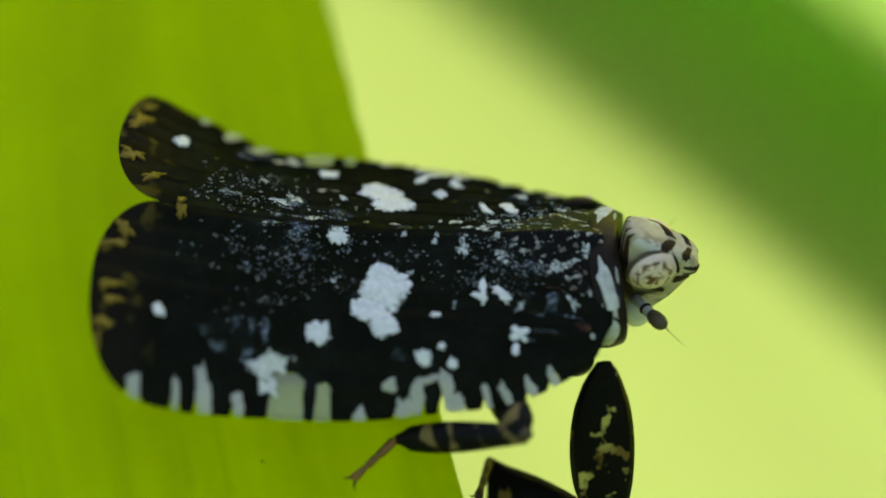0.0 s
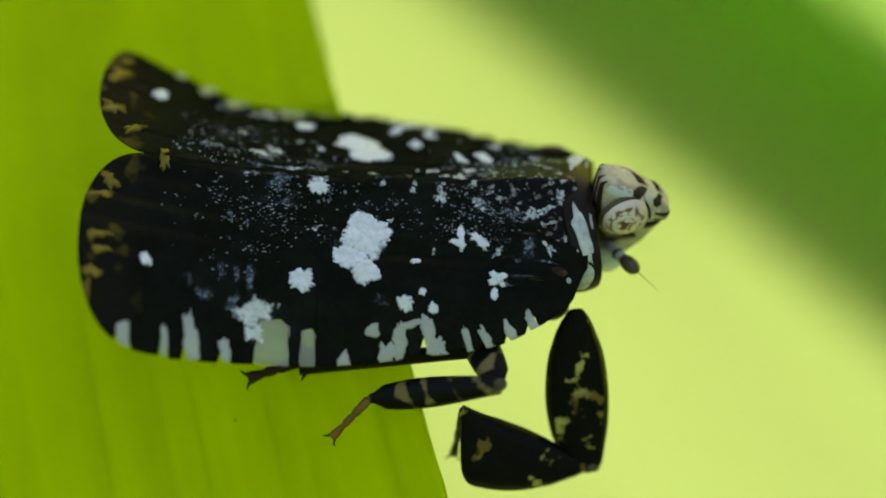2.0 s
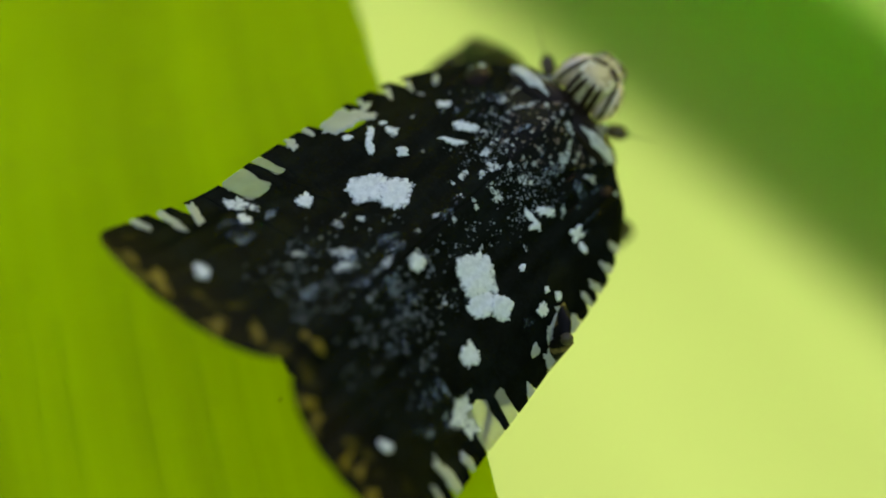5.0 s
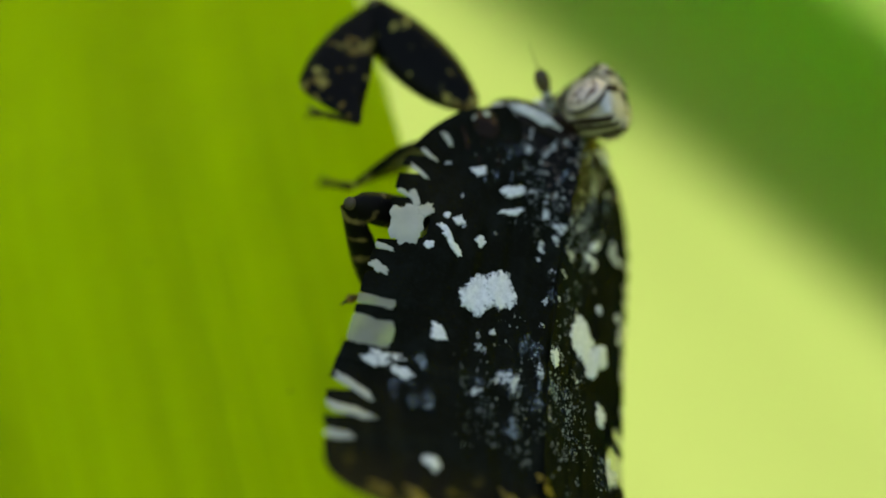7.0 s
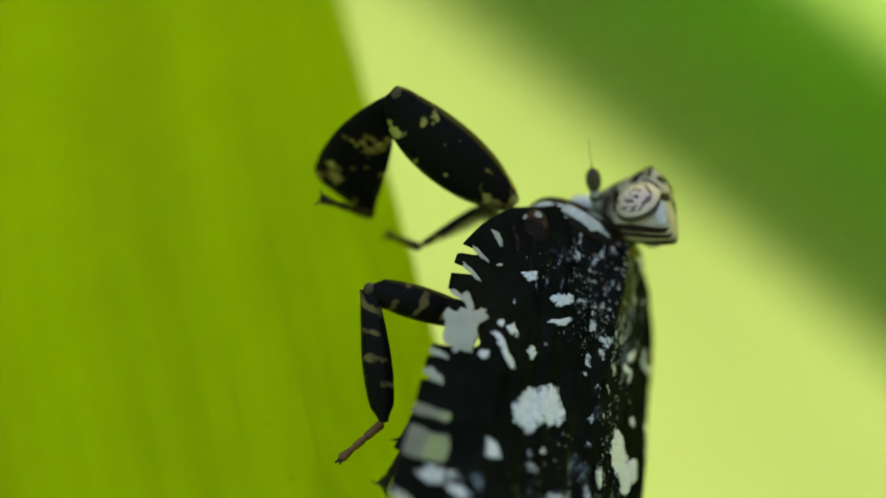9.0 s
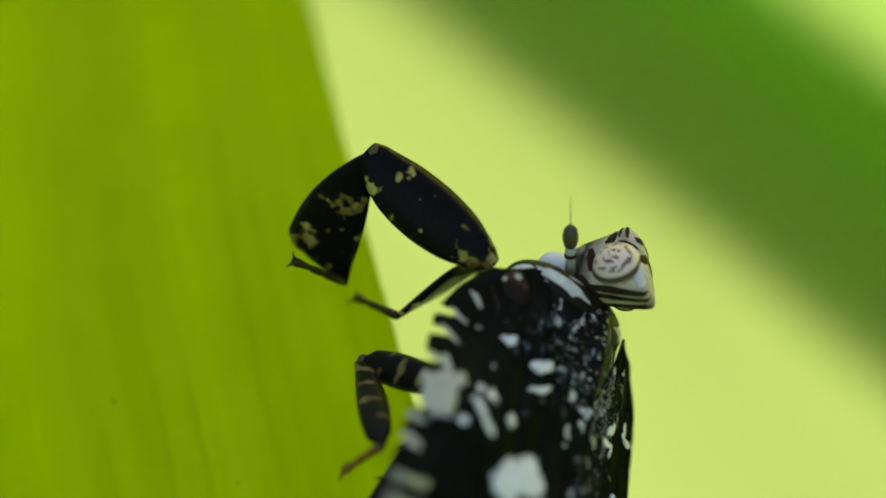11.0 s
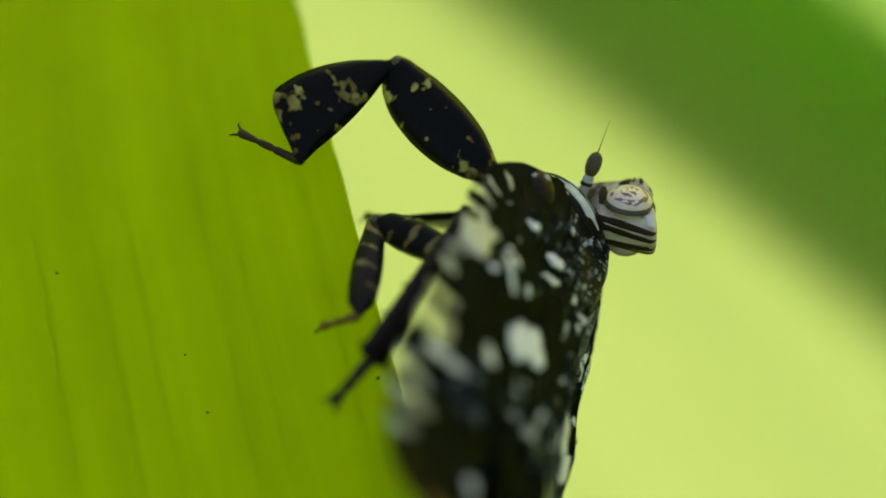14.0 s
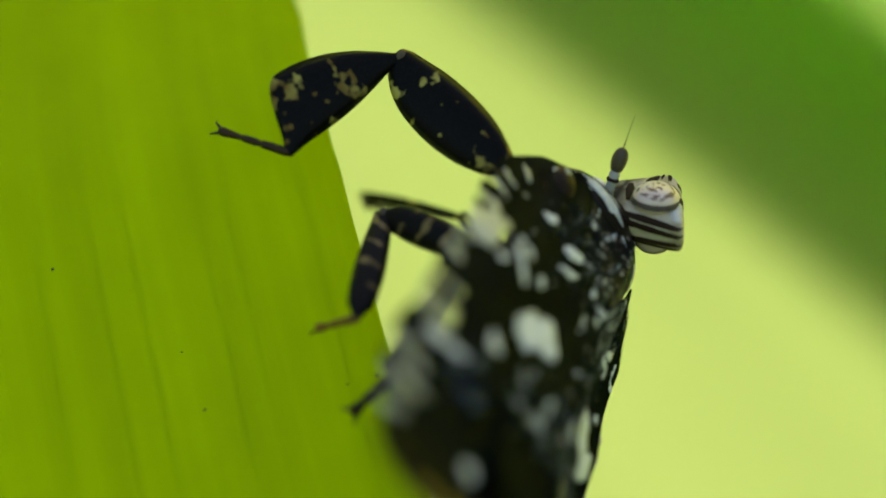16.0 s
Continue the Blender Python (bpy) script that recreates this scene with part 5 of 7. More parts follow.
    walk(LEGS["LF"][2], [
    (0, pose(-0.000339, 0.000630, -0.001782, 33.87, -10.44, -76.60)),
    (0.5, pose(-0.000326, 0.000830, -0.001896, 33.87, -12.11, -76.59)),
    (1, pose(-0.000260, 0.000840, -0.001903, 33.33, -12.91, -74.10)),
    (1.5, pose(-0.000374, 0.000546, -0.001780, 34.07, -7.84, -78.20)),
    (2, pose(-0.000353, 0.000670, -0.001865, 34.13, -9.36, -78.63)),
    (2.5, pose(-0.000374, 0.000674, -0.001918, 34.47, -8.13, -80.85)),
    (3, pose(-0.000362, 0.000644, -0.001903, 34.33, -7.59, -79.84)),
    (3.5, pose(-0.000379, 0.001007, -0.002227, 36.38, -14.00, -90.73)),
    (4, pose(0.001073, 0.002334, -0.003247, 29.61, -24.03, -70.23)),
    (4.125, pose(0.001002, 0.003344, -0.004136, 29.75, 9.58, -71.31)),
    (4.25, pose(0.001772, 0.004125, -0.004902, 29.12, 43.18, -72.67)),
    (4.375, pose(0.003155, 0.004411, -0.005448, 23.84, 76.72, -78.52)),
    (4.5, pose(0.004745, 0.004113, -0.005708, -143.41, 69.47, 113.71)),
    (4.6, pose(0.005248, 0.003324, -0.005673, -161.71, 76.66, 94.63)),
    (4.7, pose(0.005717, 0.002401, -0.005543, 151.12, 81.13, 46.70)),
    (4.8, pose(0.005892, 0.002309, -0.005408, 131.55, 80.37, 26.87)),
    (4.867, pose(0.004625, 0.001576, -0.005010, -58.97, 55.58, -163.12)),
    (4.933, pose(0.003718, 0.001140, -0.003828, -57.96, 11.68, -161.42)),
    (5, pose(0.003500, 0.001160, -0.002257, -58.18, -32.24, -160.29)),
    (5.067, pose(0.003547, 0.001599, -0.002178, -60.71, 9.52, -148.32)),
    (5.133, pose(0.003635, 0.002058, -0.002051, -52.04, 50.74, -132.23)),
    (5.2, pose(0.003767, 0.002526, -0.001875, 37.78, 74.06, -36.70)),
    (5.725, pose(0.003625, 0.002736, -0.001882, 66.27, 77.10, -7.33)),
    (6.25, pose(0.003478, 0.002940, -0.001900, 92.51, 73.27, 19.77)),
    (6.775, pose(0.003326, 0.003137, -0.001929, 100.20, 65.98, 27.95)),
    (7.3, pose(0.003170, 0.003325, -0.001968, 98.91, 58.19, 26.49)),
    (7.5, pose(0.002959, 0.003719, -0.002014, 94.96, 58.27, 21.85)),
    (7.75, pose(0.002995, 0.003312, -0.002768, 139.56, 35.20, 79.64)),
    (8, pose(0.003683, 0.002980, -0.003005, 147.83, -1.21, 106.06)),
    (8.625, pose(0.003833, 0.002719, -0.003250, 147.83, -0.56, 106.03)),
    (9.25, pose(0.003966, 0.002392, -0.003466, 147.83, 0.09, 106.00)),
    (9.875, pose(0.004076, 0.002003, -0.003641, 147.83, 0.74, 105.97)),
    (10.5, pose(0.004156, 0.001563, -0.003768, 147.83, 1.40, 105.95)),
    (11, pose(0.004364, 0.001672, -0.003953, 147.70, 4.89, 103.69)),
    (11.25, pose(0.003499, 0.002339, -0.003569, 137.33, 37.14, 76.35)),
    (11.5, pose(0.003131, 0.003196, -0.002893, 95.52, 55.98, 21.49)),
    (11.75, pose(0.003585, 0.002269, -0.003761, 135.94, 41.23, 73.40)),
    (12, pose(0.004610, 0.001545, -0.004218, 148.87, 13.49, 100.32)),
    (12.25, pose(0.003553, 0.002236, -0.003749, 136.25, 40.11, 73.48)),
    (12.5, pose(0.003035, 0.003154, -0.002911, 98.63, 54.63, 24.14)),
    (12.75, pose(0.003474, 0.002226, -0.004029, 138.75, 48.98, 73.93)),
    (13, pose(0.004402, 0.001457, -0.004792, 158.37, 28.88, 104.25)),
    (13.25, pose(0.003674, 0.002016, -0.004580, 144.38, 49.70, 82.68)),
    (13.5, pose(0.003169, 0.002677, -0.004150, 107.97, 61.92, 39.54)),
    (14, pose(0.003123, 0.002614, -0.004233, 99.57, 62.80, 30.06)),
    (14.5, pose(0.003198, 0.002556, -0.004182, 108.94, 63.00, 40.58)),
    (15, pose(0.002990, 0.002769, -0.004233, 119.31, 63.41, 52.19)),
    (15.5, pose(0.003032, 0.002714, -0.004667, 126.99, 70.26, 60.52)),
    (16, pose(0.002854, 0.002944, -0.004580, 136.65, 68.24, 70.85))])
    walk(LEGS["LM"][0], [
    (0, pose(0.001985, 0.001300, -0.001400, -28.17, 2.35, -175.83)),
    (0.5, pose(0.001985, 0.001300, -0.001400, -29.16, 7.05, 177.62)),
    (1, pose(0.001985, 0.001300, -0.001400, -30.55, 11.32, 173.87)),
    (1.5, pose(0.001985, 0.001300, -0.001400, -29.08, 4.03, -176.22)),
    (2, pose(0.001985, 0.001300, -0.001400, -28.80, 3.98, -176.78)),
    (2.5, pose(0.001985, 0.001300, -0.001400, -28.85, 5.81, -177.75)),
    (3, pose(0.001985, 0.001300, -0.001400, -28.95, 5.43, -177.06)),
    (3.5, pose(0.001985, 0.001300, -0.001400, -28.97, 10.86, 176.97)),
    (4, pose(0.001985, 0.001300, -0.001400, -23.97, 6.61, -177.82)),
    (4.5, pose(0.001985, 0.001300, -0.001400, -23.96, 5.58, -177.86)),
    (4.6, pose(0.001985, 0.001300, -0.001400, -21.77, 7.91, 178.98)),
    (4.7, pose(0.001985, 0.001300, -0.001400, -14.93, 10.62, 174.37)),
    (4.8, pose(0.001985, 0.001300, -0.001400, -12.08, 11.65, 172.50)),
    (5, pose(0.001985, 0.001300, -0.001400, -10.54, 5.05, 173.09)),
    (5.2, pose(0.001985, 0.001300, -0.001400, -7.23, 9.49, 171.92)),
    (5.725, pose(0.001950, 0.001312, -0.001377, -13.77, 10.32, 153.49)),
    (6.25, pose(0.001914, 0.001323, -0.001354, -20.23, 9.07, 135.09)),
    (6.775, pose(0.001878, 0.001334, -0.001332, -25.94, 5.89, 117.04)),
    (7.3, pose(0.001842, 0.001346, -0.001309, -30.37, 1.13, 99.47)),
    (7.5, pose(0.001829, 0.001350, -0.001300, -32.97, 5.04, 98.27)),
    (8, pose(0.001829, 0.001350, -0.001300, -33.03, 7.44, 96.34)),
    (8.625, pose(0.001829, 0.001350, -0.001300, -34.77, 26.23, 90.51)),
    (9.25, pose(0.001829, 0.001350, -0.001300, -39.60, 44.70, 82.36)),
    (9.875, pose(0.001829, 0.001350, -0.001300, -52.45, 62.03, 66.60)),
    (10.5, pose(0.001829, 0.001350, -0.001300, -93.78, 73.86, 22.56)),
    (11, pose(0.001829, 0.001350, -0.001300, -94.92, 66.44, 18.38)),
    (11.5, pose(0.001829, 0.001350, -0.001300, -92.61, 60.38, 18.56)),
    (12, pose(0.001829, 0.001350, -0.001300, -103.32, 49.10, 1.18)),
    (12.5, pose(0.001829, 0.001350, -0.001300, -103.69, 49.77, 0.89)),
    (13, pose(0.001829, 0.001350, -0.001300, -114.14, 59.65, 4.32)),
    (13.5, pose(0.001829, 0.001350, -0.001300, -105.86, 62.73, 19.48)),
    (14, pose(0.001829, 0.001350, -0.001300, -123.43, 59.77, 4.77)),
    (14.5, pose(0.001829, 0.001350, -0.001300, -120.19, 61.12, 8.18)),
    (15, pose(0.001829, 0.001350, -0.001300, -107.03, 63.07, 18.90)),
    (15.5, pose(0.001829, 0.001350, -0.001300, -118.73, 62.33, 13.45)),
    (16, pose(0.001829, 0.001350, -0.001300, -107.00, 64.54, 24.18))])
    walk(LEGS["LM"][1], [
    (0, pose(-0.000127, 0.001146, -0.001487, 32.44, 18.82, 14.87)),
    (0.5, pose(-0.000117, 0.001387, -0.001660, 32.29, 17.97, 13.54)),
    (1, pose(-0.000081, 0.001522, -0.001816, 33.14, 18.30, 13.46)),
    (1.5, pose(-0.000125, 0.001161, -0.001549, 33.40, 18.48, 15.33)),
    (2, pose(-0.000126, 0.001181, -0.001547, 32.63, 17.36, 13.39)),
    (2.5, pose(-0.000122, 0.001217, -0.001615, 32.49, 16.35, 12.72)),
    (3, pose(-0.000122, 0.001192, -0.001600, 32.66, 16.32, 12.75)),
    (3.5, pose(-0.000094, 0.001410, -0.001800, 30.90, 12.31, 6.94)),
    (4, pose(-0.000119, 0.001220, -0.001644, 26.69, 11.65, 3.67)),
    (4.5, pose(-0.000123, 0.001221, -0.001606, 26.34, 11.16, 3.14)),
    (4.6, pose(-0.000114, 0.001337, -0.001692, 22.86, 9.98, 1.97)),
    (4.7, pose(-0.000088, 0.001504, -0.001791, 12.94, 9.00, 0.28)),
    (4.8, pose(-0.000073, 0.001571, -0.001828, 7.82, 7.62, -0.73)),
    (5, pose(-0.000111, 0.001554, -0.001587, 5.31, 7.35, -0.78)),
    (5.2, pose(-0.000085, 0.001594, -0.001750, 1.52, 8.23, -0.76)),
    (5.725, pose(0.000083, 0.002242, -0.001757, 21.30, 2.88, -31.13)),
    (6.25, pose(0.000431, 0.002801, -0.001689, 41.05, 8.33, -61.49)),
    (6.775, pose(0.000919, 0.003213, -0.001549, 56.08, 22.74, -89.72)),
    (7.3, pose(0.001494, 0.003437, -0.001351, 63.13, 42.26, -118.18)),
    (7.5, pose(0.001525, 0.003440, -0.001486, 65.44, 40.51, -114.55)),
    (8, pose(0.001597, 0.003439, -0.001574, 66.09, 39.03, -119.70)),
    (8.625, pose(0.001812, 0.003252, -0.002237, 59.53, 19.45, -138.78)),
    (9.25, pose(0.002029, 0.002844, -0.002791, 59.89, -0.94, -154.54)),
    (9.875, pose(0.002224, 0.002263, -0.003172, 66.07, -20.41, -171.52)),
    (10.5, pose(0.002373, 0.001576, -0.003336, 80.06, -36.75, 165.86)),
    (11, pose(0.002633, 0.001617, -0.003243, 69.96, -26.50, 169.74)),
    (11.5, pose(0.002822, 0.001684, -0.003143, 61.44, -16.99, 171.91)),
    (12, pose(0.003216, 0.001379, -0.002902, 55.20, -3.52, 173.96)),
    (12.5, pose(0.003198, 0.001371, -0.002919, 54.64, -3.83, 173.51)),
    (13, pose(0.002897, 0.001431, -0.003129, 59.26, 1.08, 179.70)),
    (13.5, pose(0.002745, 0.001674, -0.003184, 59.17, -1.15, -179.29)),
    (14, pose(0.002892, 0.001439, -0.003132, 69.04, -5.68, -178.08)),
    (14.5, pose(0.002842, 0.001496, -0.003156, 69.17, -8.73, -175.60)),
    (15, pose(0.002737, 0.001661, -0.003190, 65.35, -8.69, -172.66)),
    (15.5, pose(0.002786, 0.001579, -0.003178, 65.26, -0.71, -172.29)),
    (16, pose(0.002660, 0.001723, -0.003214, 62.43, -2.51, -170.88))])
    walk(LEGS["LM"][2], [
    (0, pose(0.001977, 0.001705, -0.002229, 54.35, 48.54, 11.14)),
    (0.5, pose(0.002010, 0.001900, -0.002370, 53.79, 48.11, 10.39)),
    (1, pose(0.002042, 0.002031, -0.002538, 53.21, 48.11, 9.61)),
    (1.5, pose(0.001979, 0.001737, -0.002278, 54.27, 47.92, 11.04)),
    (2, pose(0.002009, 0.001690, -0.002234, 53.56, 47.88, 10.08)),
    (2.5, pose(0.002031, 0.001703, -0.002262, 53.13, 47.15, 9.49)),
    (3, pose(0.002031, 0.001679, -0.002247, 53.14, 47.29, 9.50)),
    (3.5, pose(0.002137, 0.001682, -0.002290, 49.85, 45.41, 4.96)),
    (4, pose(0.002129, 0.001364, -0.002108, 45.61, 44.20, -1.05)),
    (4.5, pose(0.002130, 0.001345, -0.002052, 44.96, 43.42, -2.00)),
    (4.6, pose(0.002150, 0.001415, -0.002091, 44.62, 42.48, -2.49)),
    (4.7, pose(0.002184, 0.001515, -0.002150, 43.60, 41.74, -4.02)),
    (4.8, pose(0.002206, 0.001542, -0.002133, 43.03, 40.52, -4.87)),
    (5, pose(0.002170, 0.001523, -0.001881, 43.04, 38.82, -4.86)),
    (5.2, pose(0.002191, 0.001564, -0.002079, 42.69, 40.00, -5.41)),
    (5.725, pose(0.002050, 0.001055, -0.001873, 72.34, 35.76, 41.19)),
    (6.25, pose(0.001517, 0.000801, -0.002022, 90.92, 20.39, 79.21)),
    (6.775, pose(0.000930, 0.001091, -0.002438, 97.36, 1.75, 111.49)),
    (7.3, pose(0.000690, 0.001936, -0.002898, 93.70, -13.88, 144.88)),
    (7.5, pose(0.000798, 0.001849, -0.002980, 93.89, 3.12, 142.92)),
    (8, pose(0.000711, 0.001887, -0.003023, 93.71, 4.44, 140.28)),
    (8.625, pose(0.000180, 0.001822, -0.003003, 95.77, 22.31, 149.06)),
    (9.25, pose(-0.000047, 0.001855, -0.002753, 102.01, 39.23, 161.09)),
    (9.875, pose(0.000092, 0.001945, -0.002370, 116.61, 53.70, -179.02)),
    (10.5, pose(0.000586, 0.002026, -0.001960, 146.09, 61.56, -144.50)),
    (11, pose(0.000608, 0.001984, -0.002217, 168.56, 71.93, -120.19)),
    (11.5, pose(0.000644, 0.001993, -0.002471, -162.08, 73.50, -89.51)),
    (12, pose(0.000934, 0.001620, -0.002761, -140.87, 67.55, -67.08)),
    (12.5, pose(0.000918, 0.001631, -0.002765, -143.88, 69.27, -70.31)),
    (13, pose(0.000598, 0.001443, -0.003173, -146.27, 63.87, -72.92)),
    (13.5, pose(0.000445, 0.001645, -0.003138, -132.71, 66.82, -58.02)),
    (14, pose(0.000605, 0.001362, -0.002904, -133.82, 57.30, -59.26)),
    (14.5, pose(0.000576, 0.001321, -0.002807, -130.37, 61.16, -55.25)),
    (15, pose(0.000482, 0.001371, -0.002843, -137.48, 66.66, -63.16)),
    (15.5, pose(0.000507, 0.001270, -0.003149, -131.57, 60.78, -56.58)),
    (16, pose(0.000392, 0.001359, -0.003113, -131.97, 64.49, -57.03))])
    walk(LEGS["LH"][0], [
    (0, pose(0.000836, 0.001000, -0.001400, -36.85, 20.62, 143.75)),
    (5.2, pose(0.000836, 0.001000, -0.001400, -36.85, 20.62, 143.75)),
    (5.725, pose(0.000836, 0.001000, -0.001400, -43.09, 32.61, 129.96)),
    (5.987, pose(0.000836, 0.001000, -0.001400, -60.98, 46.23, 102.29)),
    (6.25, pose(0.000836, 0.001000, -0.001400, -89.55, 50.22, 64.62)),
    (6.513, pose(0.000836, 0.001000, -0.001400, -114.98, 42.01, 29.93)),
    (6.775, pose(0.000836, 0.001000, -0.001400, -128.70, 26.31, 5.97)),
    (7.3, pose(0.000788, 0.001046, -0.001309, -133.01, 13.73, -6.50)),
    (7.5, pose(0.000784, 0.001050, -0.001300, -133.01, 13.73, -6.50)),
    (12, pose(0.000784, 0.001050, -0.001300, -133.01, 13.73, -6.50)),
    (12.5, pose(0.000784, 0.001050, -0.001300, -131.80, 2.98, 1.80)),
    (12.75, pose(0.000784, 0.001050, -0.001300, -131.69, -0.43, 6.43)),
    (13, pose(0.000784, 0.001050, -0.001300, -131.87, -3.84, 11.07)),
    (13.5, pose(0.000784, 0.001050, -0.001300, -131.87, 3.66, 16.56)),
    (14, pose(0.000784, 0.001050, -0.001300, -131.50, 2.24, 23.85)),
    (14.5, pose(0.000784, 0.001050, -0.001300, -131.88, 1.95, 13.37)),
    (15, pose(0.000784, 0.001050, -0.001300, -134.19, 12.55, -4.67)),
    (15.5, pose(0.000784, 0.001050, -0.001300, -131.82, 1.86, 13.93)),
    (16, pose(0.000784, 0.001050, -0.001300, -132.27, 5.95, 7.33))])
    walk(LEGS["LH"][1], [
    (0, pose(-0.000673, 0.002107, -0.002104, 26.04, 5.68, -5.71)),
    (5.2, pose(-0.000673, 0.002107, -0.002104, 26.04, 5.68, -5.71)),
    (5.725, pose(-0.000246, 0.002291, -0.002478, 24.95, 44.71, -8.13)),
    (5.987, pose(0.000541, 0.002352, -0.002844, 18.43, 66.70, -15.87)),
    (6.25, pose(0.001385, 0.002156, -0.002937, -54.57, 84.29, -90.00)),
    (6.513, pose(0.002124, 0.001742, -0.002739, -134.23, 71.28, -170.58)),
    (6.775, pose(0.002619, 0.001186, -0.002287, -142.67, 53.13, 180.00)),
    (7.3, pose(0.002718, 0.000826, -0.001784, -145.90, 21.40, 174.86)),
    (7.5, pose(0.002714, 0.000830, -0.001775, -145.90, 21.40, 174.86)),
    (12, pose(0.002714, 0.000830, -0.001775, -145.90, 21.40, 174.86)),
    (12.5, pose(0.002780, 0.001113, -0.001404, -146.42, 20.03, 173.41)),
    (12.75, pose(0.002771, 0.001274, -0.001285, -134.70, 33.68, -161.18)),
    (13, pose(0.002742, 0.001433, -0.001166, -114.96, 40.64, -129.09)),
    (13.5, pose(0.002697, 0.001619, -0.001428, -138.34, 19.87, -173.09)),
    (14, pose(0.002612, 0.001858, -0.001378, -136.94, 20.01, -168.98)),
    (14.5, pose(0.002728, 0.001512, -0.001368, -137.04, 20.36, -169.26)),
    (15, pose(0.002730, 0.000891, -0.001734, -138.09, 18.74, -172.41)),
    (15.5, pose(0.002724, 0.001531, -0.001365, -135.87, 18.97, -165.54)),
    (16, pose(0.002757, 0.001304, -0.001507, -136.68, 18.46, -168.07))])
    walk(LEGS["LH"][2], [
    (0, pose(0.002495, 0.001790, -0.002421, 37.67, -5.68, -5.71)),
    (5.2, pose(0.002495, 0.001790, -0.002421, 37.67, -5.68, -5.71)),
    (5.725, pose(0.002005, 0.001970, -0.004729, 36.89, 40.32, -8.13)),
    (5.987, pose(0.001759, 0.002006, -0.005783, 31.03, 64.51, -15.36)),
    (6.25, pose(0.001385, 0.001838, -0.006121, -42.37, 84.29, -90.00)),
    (6.513, pose(0.001111, 0.001574, -0.005769, -122.02, 71.28, -170.58)),
    (6.775, pose(0.000699, 0.001186, -0.004847, -130.46, 53.13, -180.00)),
    (7.3, pose(-0.000249, 0.001093, -0.002951, -88.37, 57.56, -129.89)),
    (7.5, pose(-0.000253, 0.001097, -0.002942, -88.37, 57.56, -129.89)),
    (12, pose(-0.000253, 0.001097, -0.002942, -88.37, 57.56, -129.89)),
    (12.5, pose(-0.000207, 0.001458, -0.002500, -108.95, 46.18, -155.76)),
    (12.75, pose(0.000251, 0.000415, -0.003059, -110.23, 38.44, -157.66)),
    (13, pose(0.001211, -0.000452, -0.003250, -111.10, 30.69, -159.19)),
    (13.5, pose(-0.000291, 0.001257, -0.002515, -109.15, 34.79, -155.59)),
    (14, pose(-0.000340, 0.001283, -0.002473, -107.12, 38.87, -152.20)),
    (14.5, pose(-0.000219, 0.000953, -0.002481, -110.45, 42.82, -157.30)),
    (15, pose(-0.000274, 0.000491, -0.002763, -92.03, 62.40, -134.55)),
    (15.5, pose(-0.000206, 0.000776, -0.002405, -106.82, 44.23, -152.71)),
    (16, pose(-0.000213, 0.000676, -0.002521, -91.22, 50.96, -131.72))])
